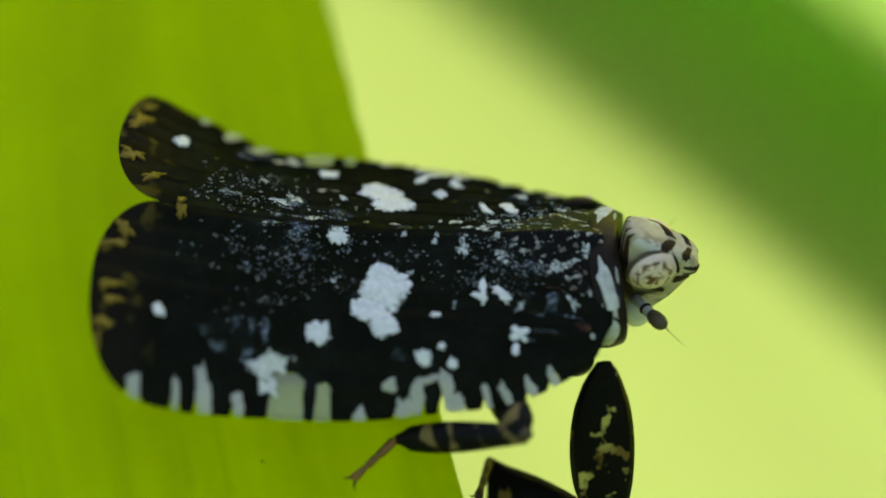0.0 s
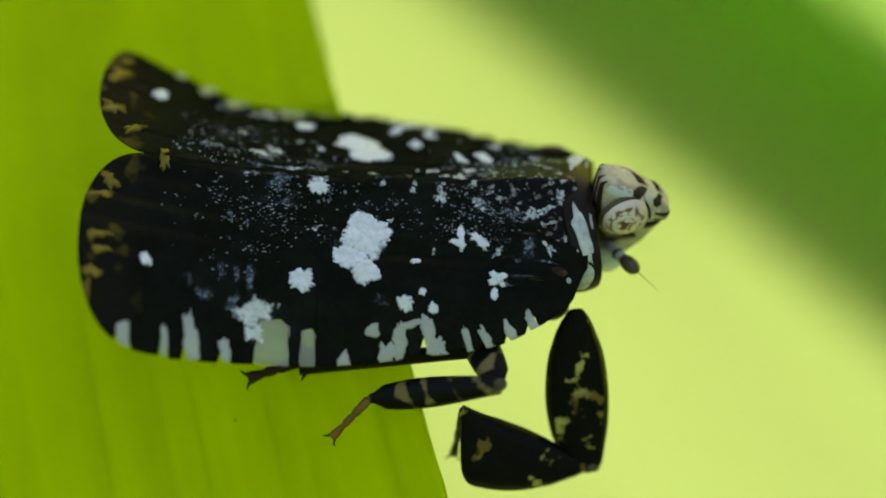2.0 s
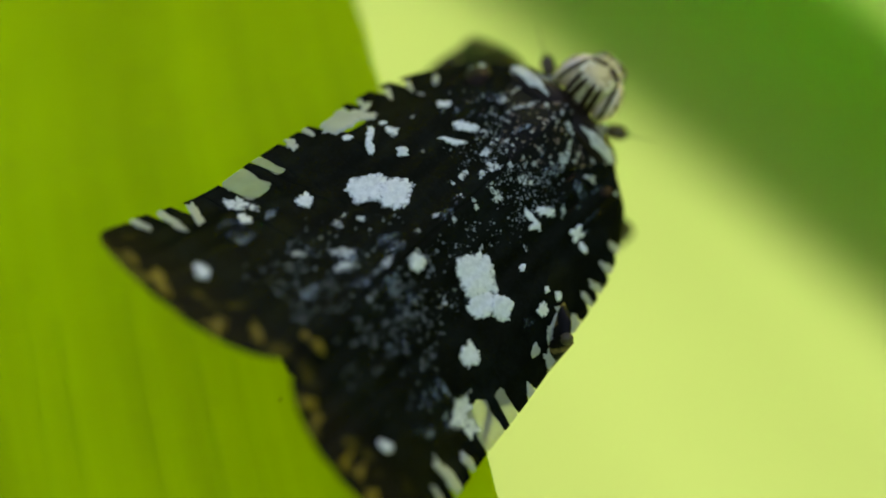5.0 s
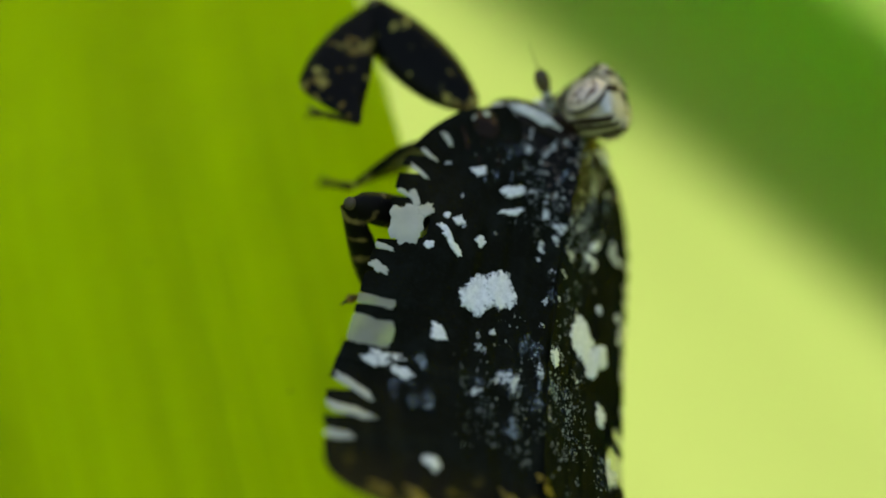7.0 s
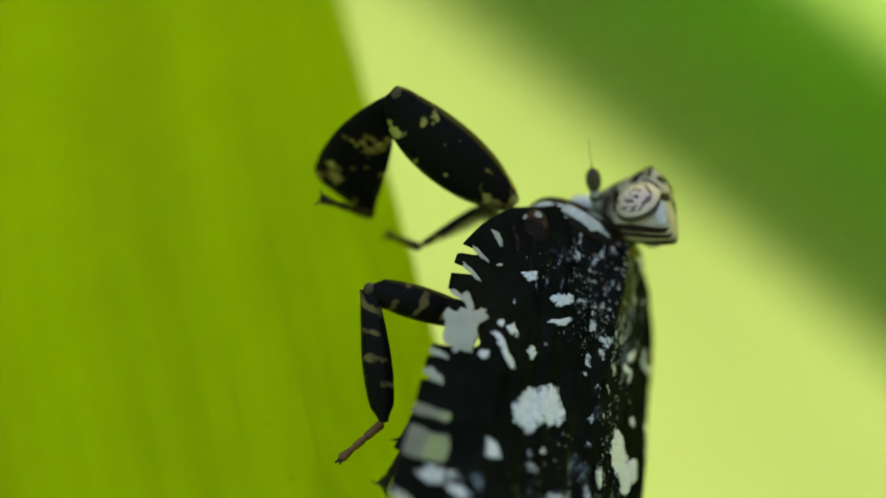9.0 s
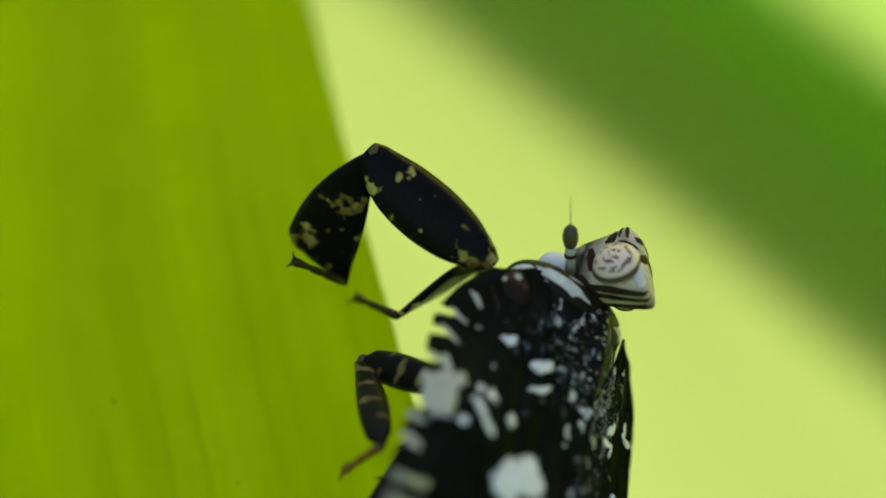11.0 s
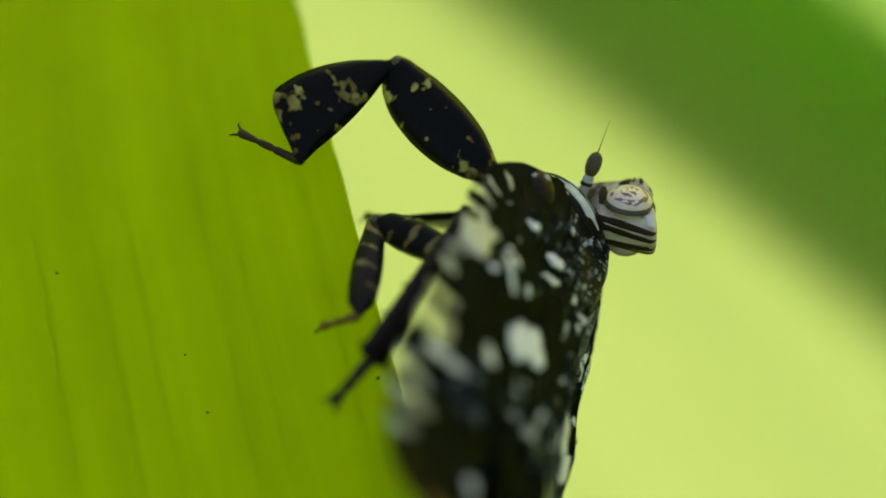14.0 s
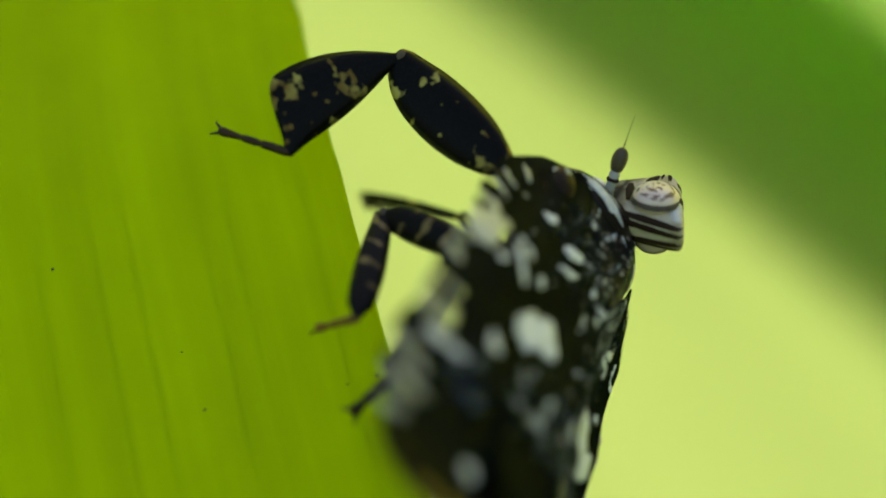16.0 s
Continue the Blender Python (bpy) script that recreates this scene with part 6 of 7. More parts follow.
    walk(LEGS["RF"][0], [
    (0, pose(0.003837, -0.001592, -0.000914, -170.04, 56.90, -75.48)),
    (0.5, pose(0.003841, -0.001599, -0.000917, -169.45, 57.21, -75.15)),
    (1, pose(0.003845, -0.001606, -0.000919, -174.53, 38.58, -80.47)),
    (1.5, pose(0.003849, -0.001612, -0.000922, -173.20, 19.95, -85.96)),
    (1.75, pose(0.003817, -0.001627, -0.000944, -171.41, 38.24, -80.72)),
    (2, pose(0.003785, -0.001641, -0.000965, -165.93, 56.23, -72.29)),
    (2.167, pose(0.003764, -0.001651, -0.000979, -168.23, 41.76, -77.34)),
    (2.333, pose(0.003742, -0.001661, -0.000993, -168.75, 27.22, -80.92)),
    (2.5, pose(0.003721, -0.001671, -0.001007, -168.29, 12.69, -84.06)),
    (3, pose(0.003657, -0.001700, -0.001050, -167.31, 10.92, -81.73)),
    (3.25, pose(0.003746, -0.001647, -0.000972, -165.08, 15.87, -83.73)),
    (3.5, pose(0.003835, -0.001594, -0.000894, -162.97, 20.88, -85.59)),
    (3.667, pose(0.003776, -0.001629, -0.000946, -162.01, 13.12, -87.67)),
    (3.833, pose(0.003717, -0.001665, -0.000998, -160.79, 5.41, -89.83)),
    (4, pose(0.003657, -0.001700, -0.001050, -159.28, -2.25, -92.16)),
    (4.5, pose(0.004032, -0.001654, -0.000867, -161.98, 1.07, -99.20)),
    (4.55, pose(0.003845, -0.001677, -0.000959, -157.55, 19.07, -80.80)),
    (4.6, pose(0.003657, -0.001700, -0.001050, -145.87, 34.42, -57.86)),
    (4.65, pose(0.003657, -0.001700, -0.001050, -149.39, 21.06, -42.90)),
    (4.7, pose(0.003657, -0.001700, -0.001050, -156.07, 8.95, -28.02)),
    (4.75, pose(0.003710, -0.001650, -0.001125, -140.64, 34.89, -30.70)),
    (4.8, pose(0.003762, -0.001600, -0.001200, -117.20, 60.26, -21.50)),
    (4.867, pose(0.003762, -0.001600, -0.001200, -158.78, 60.37, -20.15)),
    (4.933, pose(0.003762, -0.001600, -0.001200, 159.23, 60.90, -19.28)),
    (5, pose(0.003762, -0.001600, -0.001200, 116.40, 61.58, -19.37)),
    (5.2, pose(0.003762, -0.001600, -0.001200, 107.24, 67.79, -23.70)),
    (5.725, pose(0.003738, -0.001623, -0.001166, 173.94, 73.17, 30.10)),
    (6.25, pose(0.003714, -0.001646, -0.001131, -138.29, 60.60, 64.78)),
    (6.775, pose(0.003691, -0.001668, -0.001097, -117.22, 43.05, 71.74)),
    (7.3, pose(0.003667, -0.001691, -0.001063, -102.55, 25.04, 70.20)),
    (7.5, pose(0.003657, -0.001700, -0.001050, -103.23, 26.29, 69.20)),
    (8, pose(0.003657, -0.001700, -0.001050, -100.59, 28.94, 66.86)),
    (8.625, pose(0.003657, -0.001700, -0.001050, -100.45, 33.02, 56.66)),
    (9.25, pose(0.003657, -0.001700, -0.001050, -101.21, 37.05, 45.95)),
    (9.875, pose(0.003657, -0.001700, -0.001050, -102.99, 40.89, 34.55)),
    (10.5, pose(0.003657, -0.001700, -0.001050, -105.90, 44.37, 22.31)),
    (11, pose(0.003657, -0.001700, -0.001050, -117.63, 33.84, 31.67)),
    (11.25, pose(0.003657, -0.001700, -0.001050, -134.36, 43.04, 29.88)),
    (11.5, pose(0.003657, -0.001700, -0.001050, -154.57, 51.34, 23.64)),
    (11.75, pose(0.003657, -0.001700, -0.001050, 170.50, 45.86, 11.08)),
    (12, pose(0.003657, -0.001700, -0.001050, 141.36, 36.84, 5.57)),
    (12.5, pose(0.003657, -0.001700, -0.001050, 146.11, 37.26, 7.25)),
    (12.667, pose(0.003657, -0.001700, -0.001050, 144.73, 38.83, 2.25)),
    (12.833, pose(0.003657, -0.001700, -0.001050, 143.15, 40.30, -2.91)),
    (13, pose(0.003657, -0.001700, -0.001050, 141.35, 41.65, -8.24)),
    (13.5, pose(0.003657, -0.001700, -0.001050, 155.20, 42.29, 7.55)),
    (14, pose(0.003657, -0.001700, -0.001050, 168.91, 40.20, 14.90)),
    (14.5, pose(0.003657, -0.001700, -0.001050, 161.70, 37.72, 10.73)),
    (15, pose(0.003657, -0.001700, -0.001050, 167.45, 44.97, 14.45)),
    (15.167, pose(0.003657, -0.001700, -0.001050, 172.71, 43.24, 18.99)),
    (15.333, pose(0.003657, -0.001700, -0.001050, 177.62, 41.23, 23.17)),
    (15.5, pose(0.003657, -0.001700, -0.001050, -177.82, 38.97, 26.99)),
    (15.667, pose(0.003657, -0.001700, -0.001050, -166.85, 41.52, 31.20)),
    (15.833, pose(0.003657, -0.001700, -0.001050, -155.27, 43.38, 36.15)),
    (16, pose(0.003657, -0.001700, -0.001050, -143.21, 44.46, 41.64))])
    walk(LEGS["RF"][1], [
    (0, pose(0.004229, -0.003104, -0.003310, 139.65, 7.52, 144.84)),
    (0.5, pose(0.004238, -0.003096, -0.003321, 140.65, 8.68, 145.92)),
    (1, pose(0.004215, -0.003811, -0.002703, 143.95, 6.39, 144.40)),
    (1.5, pose(0.004038, -0.004294, -0.001898, 138.36, 10.14, 140.91)),
    (1.75, pose(0.004179, -0.003843, -0.002714, 138.62, -8.67, 157.00)),
    (2, pose(0.004269, -0.003156, -0.003342, 133.16, -26.75, 174.78)),
    (2.167, pose(0.004231, -0.003732, -0.002884, 136.49, -13.28, 164.17)),
    (2.333, pose(0.004144, -0.004172, -0.002301, 137.22, 0.52, 154.64)),
    (2.5, pose(0.004010, -0.004446, -0.001635, 135.63, 14.25, 144.97)),
    (3, pose(0.004062, -0.004479, -0.001592, 135.02, 13.79, 144.78)),
    (3.25, pose(0.004047, -0.004382, -0.001754, 137.54, -0.55, 156.65)),
    (3.5, pose(0.004041, -0.004258, -0.001913, 137.07, -15.10, 168.29)),
    (3.667, pose(0.003889, -0.004412, -0.001595, 141.29, -3.73, 159.90)),
    (3.833, pose(0.003725, -0.004512, -0.001268, 143.83, 8.11, 152.31)),
    (4, pose(0.003550, -0.004556, -0.000938, 144.84, 20.18, 144.86)),
    (4.5, pose(0.003574, -0.004477, -0.000920, 144.89, 29.41, 139.02)),
    (4.55, pose(0.004277, -0.004345, -0.001893, 146.31, 30.66, 143.00)),
    (4.6, pose(0.004913, -0.003698, -0.002667, 147.86, 31.82, 147.07)),
    (4.65, pose(0.005613, -0.003517, -0.002078, 148.52, 46.15, 148.29)),
    (4.7, pose(0.006152, -0.003027, -0.001495, 150.08, 60.46, 150.35)),
    (4.75, pose(0.005727, -0.002848, -0.002761, 132.74, 61.83, 114.57)),
    (4.8, pose(0.005082, -0.002120, -0.003683, 117.46, 58.15, 80.75)),
    (4.867, pose(0.005089, -0.002087, -0.003686, 154.15, 59.75, 84.90)),
    (4.933, pose(0.005075, -0.002059, -0.003699, -168.14, 59.74, 90.20)),
    (5, pose(0.005046, -0.002052, -0.003715, -131.48, 58.11, 94.30)),
    (5.2, pose(0.004752, -0.002035, -0.003848, -118.39, 57.54, 111.79)),
    (5.725, pose(0.004455, -0.001207, -0.003903, -100.67, 44.14, 124.97)),
    (6.25, pose(0.004313, -0.000375, -0.003623, -89.69, 29.15, 130.90)),
    (6.775, pose(0.004346, 0.000317, -0.003049, -81.41, 13.58, 133.25)),
    (7.3, pose(0.004545, 0.000747, -0.002273, -74.00, -2.13, 133.30)),
    (7.5, pose(0.004568, 0.000697, -0.002317, -78.51, -4.34, 132.17)),
    (8, pose(0.004641, 0.000601, -0.002434, -76.82, -5.16, 132.00)),
    (8.625, pose(0.004976, 0.000303, -0.002609, -74.38, -3.31, 133.00)),
    (9.25, pose(0.005245, -0.000060, -0.002773, -71.91, -1.50, 134.08)),
    (9.875, pose(0.005438, -0.000474, -0.002922, -69.41, 0.26, 135.23)),
    (10.5, pose(0.005549, -0.000924, -0.003050, -66.87, 1.96, 136.46)),
    (11, pose(0.005679, -0.000453, -0.002643, -65.56, 7.37, 139.70)),
    (11.25, pose(0.005470, -0.000659, -0.003002, -66.40, -0.18, 138.30)),
    (11.5, pose(0.005294, -0.000984, -0.003283, -67.07, -7.75, 137.01)),
    (11.75, pose(0.005612, -0.001317, -0.003103, -68.00, -4.00, 137.26)),
    (12, pose(0.005936, -0.001478, -0.002765, -68.91, -0.26, 137.46)),
    (12.5, pose(0.005916, -0.001413, -0.002782, -71.28, 0.02, 136.17)),
    (12.667, pose(0.005884, -0.001612, -0.002843, -76.03, 3.10, 134.42)),
    (12.833, pose(0.005836, -0.001811, -0.002900, -80.89, 6.03, 132.41)),
    (13, pose(0.005772, -0.002006, -0.002951, -85.88, 8.77, 130.14)),
    (13.5, pose(0.005755, -0.001422, -0.002975, -85.95, 7.48, 134.35)),
    (14, pose(0.005768, -0.001138, -0.002896, -86.58, 6.72, 136.25)),
    (14.5, pose(0.005880, -0.001279, -0.002800, -83.85, 7.81, 138.33)),
    (15, pose(0.005617, -0.001195, -0.003071, -86.89, 4.86, 134.92)),
    (15.167, pose(0.005627, -0.001022, -0.003009, -85.37, 6.50, 136.85)),
    (15.333, pose(0.005635, -0.000854, -0.002935, -83.78, 8.08, 138.83)),
    (15.5, pose(0.005639, -0.000691, -0.002849, -82.13, 9.61, 140.87)),
    (15.667, pose(0.005489, -0.000591, -0.002946, -85.97, 47.73, 133.40)),
    (15.833, pose(0.005336, -0.000474, -0.003014, -143.55, 81.49, 73.04)),
    (16, pose(0.005183, -0.000344, -0.003053, 119.39, 53.60, -26.76))])
    walk(LEGS["RF"][2], [
    (0, pose(0.002105, -0.001608, -0.003653, 167.16, -21.61, -100.00)),
    (0.5, pose(0.002093, -0.001645, -0.003717, 167.19, -26.25, -100.08)),
    (1, pose(0.002097, -0.002295, -0.002994, 166.03, -31.23, -97.67)),
    (1.5, pose(0.002036, -0.002667, -0.002359, 167.66, -9.24, -102.28)),
    (1.75, pose(0.001795, -0.002831, -0.002319, 166.53, 40.38, -106.10)),
    (2, pose(0.001939, -0.002942, -0.002163, 78.17, 86.23, 163.79)),
    (2.167, pose(0.001778, -0.003037, -0.002282, 163.68, 56.06, -109.54)),
    (2.333, pose(0.001776, -0.003050, -0.002325, 166.37, 22.29, -105.47)),
    (2.5, pose(0.001931, -0.002989, -0.002280, 166.60, -11.54, -103.16)),
    (3, pose(0.001983, -0.003012, -0.002217, 166.51, -4.91, -102.52)),
    (3.25, pose(0.001641, -0.003343, -0.001729, 167.44, 43.67, -99.95)),
    (3.5, pose(0.001564, -0.003745, -0.001231, -62.22, 86.59, 31.49)),
    (3.667, pose(0.001434, -0.003514, -0.001425, 148.77, 52.89, -118.11)),
    (3.833, pose(0.001428, -0.003307, -0.001637, 147.74, 12.83, -119.88)),
    (4, pose(0.001539, -0.003140, -0.001842, 147.90, -27.24, -121.08)),
    (4.5, pose(0.001851, -0.002980, -0.002207, 149.63, -3.95, -127.38)),
    (4.55, pose(0.002477, -0.002989, -0.003229, 149.58, 5.80, -130.80)),
    (4.6, pose(0.003044, -0.002487, -0.004048, 148.92, 15.53, -134.34)),
    (4.65, pose(0.004069, -0.002563, -0.003967, 149.74, 64.51, -133.19)),
    (4.7, pose(0.005029, -0.002388, -0.003774, -33.33, 66.49, 44.02)),
    (4.75, pose(0.005212, -0.001723, -0.005071, -10.95, 62.98, 68.69)),
    (4.8, pose(0.005304, -0.000755, -0.005909, 4.17, 56.30, 86.15)),
    (4.867, pose(0.005207, -0.000773, -0.005949, 8.89, 61.97, 91.63)),
    (4.933, pose(0.005070, -0.000739, -0.005962, 16.04, 67.32, 99.53)),
    (5, pose(0.004943, -0.000671, -0.005940, 27.42, 72.08, 111.66)),
    (5.2, pose(0.004230, -0.000729, -0.006058, 70.62, 71.32, 156.92)),
    (5.725, pose(0.003377, 0.000333, -0.005728, 46.64, 83.63, 132.52)),
    (6.25, pose(0.002814, 0.001354, -0.004899, -74.93, 81.39, 10.54)),
    (6.775, pose(0.002601, 0.002171, -0.003665, -90.55, 68.80, -5.53)),
    (7.3, pose(0.002749, 0.002652, -0.002176, -94.91, 55.84, -10.42)),
    (7.5, pose(0.002814, 0.002633, -0.002118, -91.87, 58.26, -6.79)),
    (8, pose(0.002895, 0.002541, -0.002199, -102.08, 54.94, -19.00)),
    (8.625, pose(0.003192, 0.002216, -0.002457, -102.78, 55.85, -19.85)),
    (9.25, pose(0.003423, 0.001822, -0.002705, -102.97, 56.88, -20.08)),
    (9.875, pose(0.003578, 0.001371, -0.002934, -102.56, 57.89, -19.59)),
    (10.5, pose(0.003651, 0.000880, -0.003140, -101.55, 58.71, -18.41)),
    (11, pose(0.003697, 0.001228, -0.002979, -90.48, 58.04, -5.42)),
    (11.25, pose(0.003513, 0.001084, -0.002994, -4.14, 58.69, 90.13)),
    (11.5, pose(0.003395, 0.000787, -0.002930, 19.20, 20.16, 124.27)),
    (11.75, pose(0.003692, 0.000457, -0.002920, 18.53, 14.82, 122.02)),
    (12, pose(0.004005, 0.000294, -0.002753, 18.08, 9.47, 119.89)),
    (12.5, pose(0.004025, 0.000402, -0.002782, 19.40, 15.95, 125.88)),
    (12.667, pose(0.004053, 0.000256, -0.002985, 11.59, 49.92, 112.19)),
    (12.833, pose(0.004079, 0.000113, -0.003175, -47.63, 75.33, 48.23)),
    (13, pose(0.004103, -0.000027, -0.003350, -120.43, 53.66, -29.25)),
    (13.5, pose(0.003939, 0.000435, -0.003316, -126.69, 45.63, -37.44)),
    (14, pose(0.003889, 0.000661, -0.003203, -124.29, 43.45, -34.01)),
    (14.5, pose(0.003941, 0.000447, -0.003156, -121.36, 48.81, -29.96)),
    (15, pose(0.003773, 0.000654, -0.003293, -115.04, 52.80, -21.81)),
    (15.167, pose(0.003728, 0.000758, -0.003306, -47.29, 77.04, 50.06)),
    (15.333, pose(0.003682, 0.000854, -0.003303, 21.30, 53.00, 122.75)),
    (15.5, pose(0.003635, 0.000939, -0.003286, 29.42, 19.44, 135.87)),
    (15.667, pose(0.004279, 0.000690, -0.004885, 29.61, 11.73, 136.59)),
    (15.833, pose(0.005449, -0.000103, -0.005606, 29.71, 4.02, 137.27)),
    (16, pose(0.006571, -0.001044, -0.005162, 29.71, -3.70, 137.94))])
    walk(LEGS["RM"][0], [
    (0, pose(0.001829, -0.001350, -0.001300, -156.25, -12.60, -69.94)),
    (0.5, pose(0.001829, -0.001350, -0.001300, -157.11, -10.39, -70.18)),
    (1, pose(0.001829, -0.001350, -0.001300, -158.46, -12.10, -68.79)),
    (1.5, pose(0.001829, -0.001350, -0.001300, -156.06, -8.83, -71.45)),
    (2, pose(0.001829, -0.001350, -0.001300, -158.00, -8.45, -72.94)),
    (2.5, pose(0.001829, -0.001350, -0.001300, -157.18, -6.56, -75.25)),
    (3, pose(0.001829, -0.001350, -0.001300, -156.84, -6.49, -73.20)),
    (3.5, pose(0.001829, -0.001350, -0.001300, -152.79, -8.95, -79.97)),
    (4, pose(0.001829, -0.001350, -0.001300, -146.54, -13.66, -65.86)),
    (4.5, pose(0.001829, -0.001350, -0.001300, -147.07, -16.19, -58.80)),
    (4.6, pose(0.001829, -0.001350, -0.001300, -143.03, -18.08, -72.43)),
    (4.65, pose(0.001829, -0.001350, -0.001300, -138.54, -22.06, -85.48)),
    (4.7, pose(0.001829, -0.001350, -0.001300, -133.05, -24.96, -99.18)),
    (4.8, pose(0.001829, -0.001350, -0.001300, -128.09, -26.21, -110.64)),
    (5, pose(0.001985, -0.001300, -0.001400, -120.66, -25.46, -127.58)),
    (5.067, pose(0.001985, -0.001300, -0.001400, -117.57, -11.80, -137.17)),
    (5.133, pose(0.001985, -0.001300, -0.001400, -116.83, 2.15, -145.84)),
    (5.2, pose(0.001985, -0.001300, -0.001400, -118.24, 16.04, -154.66)),
    (5.725, pose(0.001985, -0.001300, -0.001400, -117.59, 24.34, -152.79)),
    (6.25, pose(0.001985, -0.001300, -0.001400, -116.69, 32.67, -150.89)),
    (6.775, pose(0.001985, -0.001300, -0.001400, -115.48, 41.00, -148.88)),
    (7.3, pose(0.001985, -0.001300, -0.001400, -113.86, 49.33, -146.60)),
    (7.5, pose(0.001985, -0.001300, -0.001400, -113.37, 46.52, -145.95)),
    (8, pose(0.001985, -0.001300, -0.001400, -127.41, 35.19, -167.17)),
    (8.625, pose(0.001985, -0.001300, -0.001400, -119.49, 38.30, -153.97)),
    (9.25, pose(0.001985, -0.001300, -0.001400, -110.61, 39.76, -139.91)),
    (9.875, pose(0.001985, -0.001300, -0.001400, -101.47, 39.40, -125.62)),
    (10.5, pose(0.001985, -0.001300, -0.001400, -92.89, 37.27, -111.83)),
    (11, pose(0.001985, -0.001300, -0.001400, -92.79, 35.18, -111.66)),
    (11.5, pose(0.001985, -0.001300, -0.001400, -93.39, 33.25, -112.71)),
    (12, pose(0.001985, -0.001300, -0.001400, -91.50, 34.26, -109.32)),
    (12.5, pose(0.001985, -0.001300, -0.001400, -89.43, 36.57, -105.75)),
    (13, pose(0.001985, -0.001300, -0.001400, -88.48, 34.20, -104.11)),
    (13.25, pose(0.001985, -0.001300, -0.001400, -114.36, 28.28, -151.84)),
    (13.5, pose(0.001985, -0.001300, -0.001400, -127.16, 8.89, 169.88)),
    (14, pose(0.001985, -0.001300, -0.001400, -126.93, 12.96, 171.11)),
    (14.5, pose(0.001985, -0.001300, -0.001400, -126.46, 2.16, 174.69)),
    (15, pose(0.001985, -0.001300, -0.001400, -126.73, 4.66, 170.09)),
    (15.5, pose(0.001985, -0.001300, -0.001400, -126.31, 10.56, 173.29)),
    (16, pose(0.001985, -0.001300, -0.001400, -126.58, 8.29, 171.59))])
    walk(LEGS["RM"][1], [
    (0, pose(0.002538, -0.003293, -0.000838, 133.66, 21.33, 168.27)),
    (0.5, pose(0.002536, -0.003312, -0.000918, 134.03, 20.62, 167.31)),
    (1, pose(0.002579, -0.003282, -0.000856, 137.86, 21.29, 171.68)),
    (1.5, pose(0.002495, -0.003336, -0.000975, 133.00, 21.16, 167.99)),
    (2, pose(0.002444, -0.003355, -0.000988, 134.43, 20.83, 172.96)),
    (2.5, pose(0.002365, -0.003387, -0.001058, 134.88, 20.92, 179.23)),
    (3, pose(0.002438, -0.003366, -0.001060, 134.90, 21.06, 178.50)),
    (3.5, pose(0.002194, -0.003412, -0.000970, 137.03, 26.67, 165.61)),
    (4, pose(0.002671, -0.003230, -0.000799, 154.16, 0.22, -173.09)),
    (4.5, pose(0.002884, -0.003091, -0.000709, 159.73, 45.88, -172.64)),
    (4.6, pose(0.002437, -0.003271, -0.000642, 161.10, 1.54, -169.48)),
    (4.65, pose(0.001983, -0.003309, -0.000504, 160.04, 32.46, -172.97)),
    (4.7, pose(0.001522, -0.003247, -0.000406, 154.08, 63.16, 179.27)),
    (4.8, pose(0.001158, -0.003130, -0.000364, 155.71, 64.86, -178.92)),
    (5, pose(0.000818, -0.002817, -0.000489, 147.80, 72.00, 172.60)),
    (5.067, pose(0.000464, -0.002711, -0.000966, -24.92, 74.28, -0.43)),
    (5.133, pose(0.000233, -0.002490, -0.001479, -27.41, 40.65, -3.27)),
    (5.2, pose(0.000144, -0.002172, -0.001986, -27.74, 7.00, -4.04)),
    (5.725, pose(0.000268, -0.002183, -0.002274, -27.72, 5.95, -3.90)),
    (6.25, pose(0.000426, -0.002168, -0.002544, -27.71, 4.89, -3.79)),
    (6.775, pose(0.000616, -0.002127, -0.002791, -27.71, 3.83, -3.72)),
    (7.3, pose(0.000832, -0.002060, -0.003008, -27.71, 2.78, -3.69)),
    (7.5, pose(0.000777, -0.002117, -0.002938, -27.69, 3.03, -3.38)),
    (8, pose(0.000296, -0.001685, -0.002622, -27.88, 4.30, -6.37)),
    (8.625, pose(0.000491, -0.002030, -0.002714, -27.84, 3.89, -5.74)),
    (9.25, pose(0.000739, -0.002350, -0.002756, -27.80, 3.51, -5.10)),
    (9.875, pose(0.001032, -0.002632, -0.002746, -27.76, 3.16, -4.44)),
    (10.5, pose(0.001358, -0.002866, -0.002684, -27.72, 2.83, -3.76)),
    (11, pose(0.001346, -0.002910, -0.002621, -27.75, 2.94, -4.36)),
    (11.5, pose(0.001301, -0.002935, -0.002562, -27.78, 3.62, -4.80)),
    (12, pose(0.001406, -0.002954, -0.002593, -27.75, 3.36, -4.27)),
    (12.5, pose(0.001523, -0.002939, -0.002663, -27.72, 2.71, -3.69)),
    (13, pose(0.001558, -0.003001, -0.002592, -27.73, 1.88, -4.05)),
    (13.25, pose(0.000340, -0.002181, -0.002404, -27.78, 2.39, -5.36)),
    (13.5, pose(-0.000076, -0.000932, -0.001728, -27.84, 2.89, -6.68)),
    (14, pose(-0.000056, -0.000981, -0.001875, -27.82, 1.85, -6.29)),
    (14.5, pose(-0.000124, -0.001104, -0.001480, -27.85, 3.09, -6.97)),
    (15, pose(-0.000096, -0.000936, -0.001572, -27.85, 3.70, -6.97)),
    (15.5, pose(-0.000084, -0.001056, -0.001788, -27.78, 2.10, -5.55)),
    (16, pose(-0.000090, -0.000993, -0.001706, -27.78, 2.80, -5.53))])
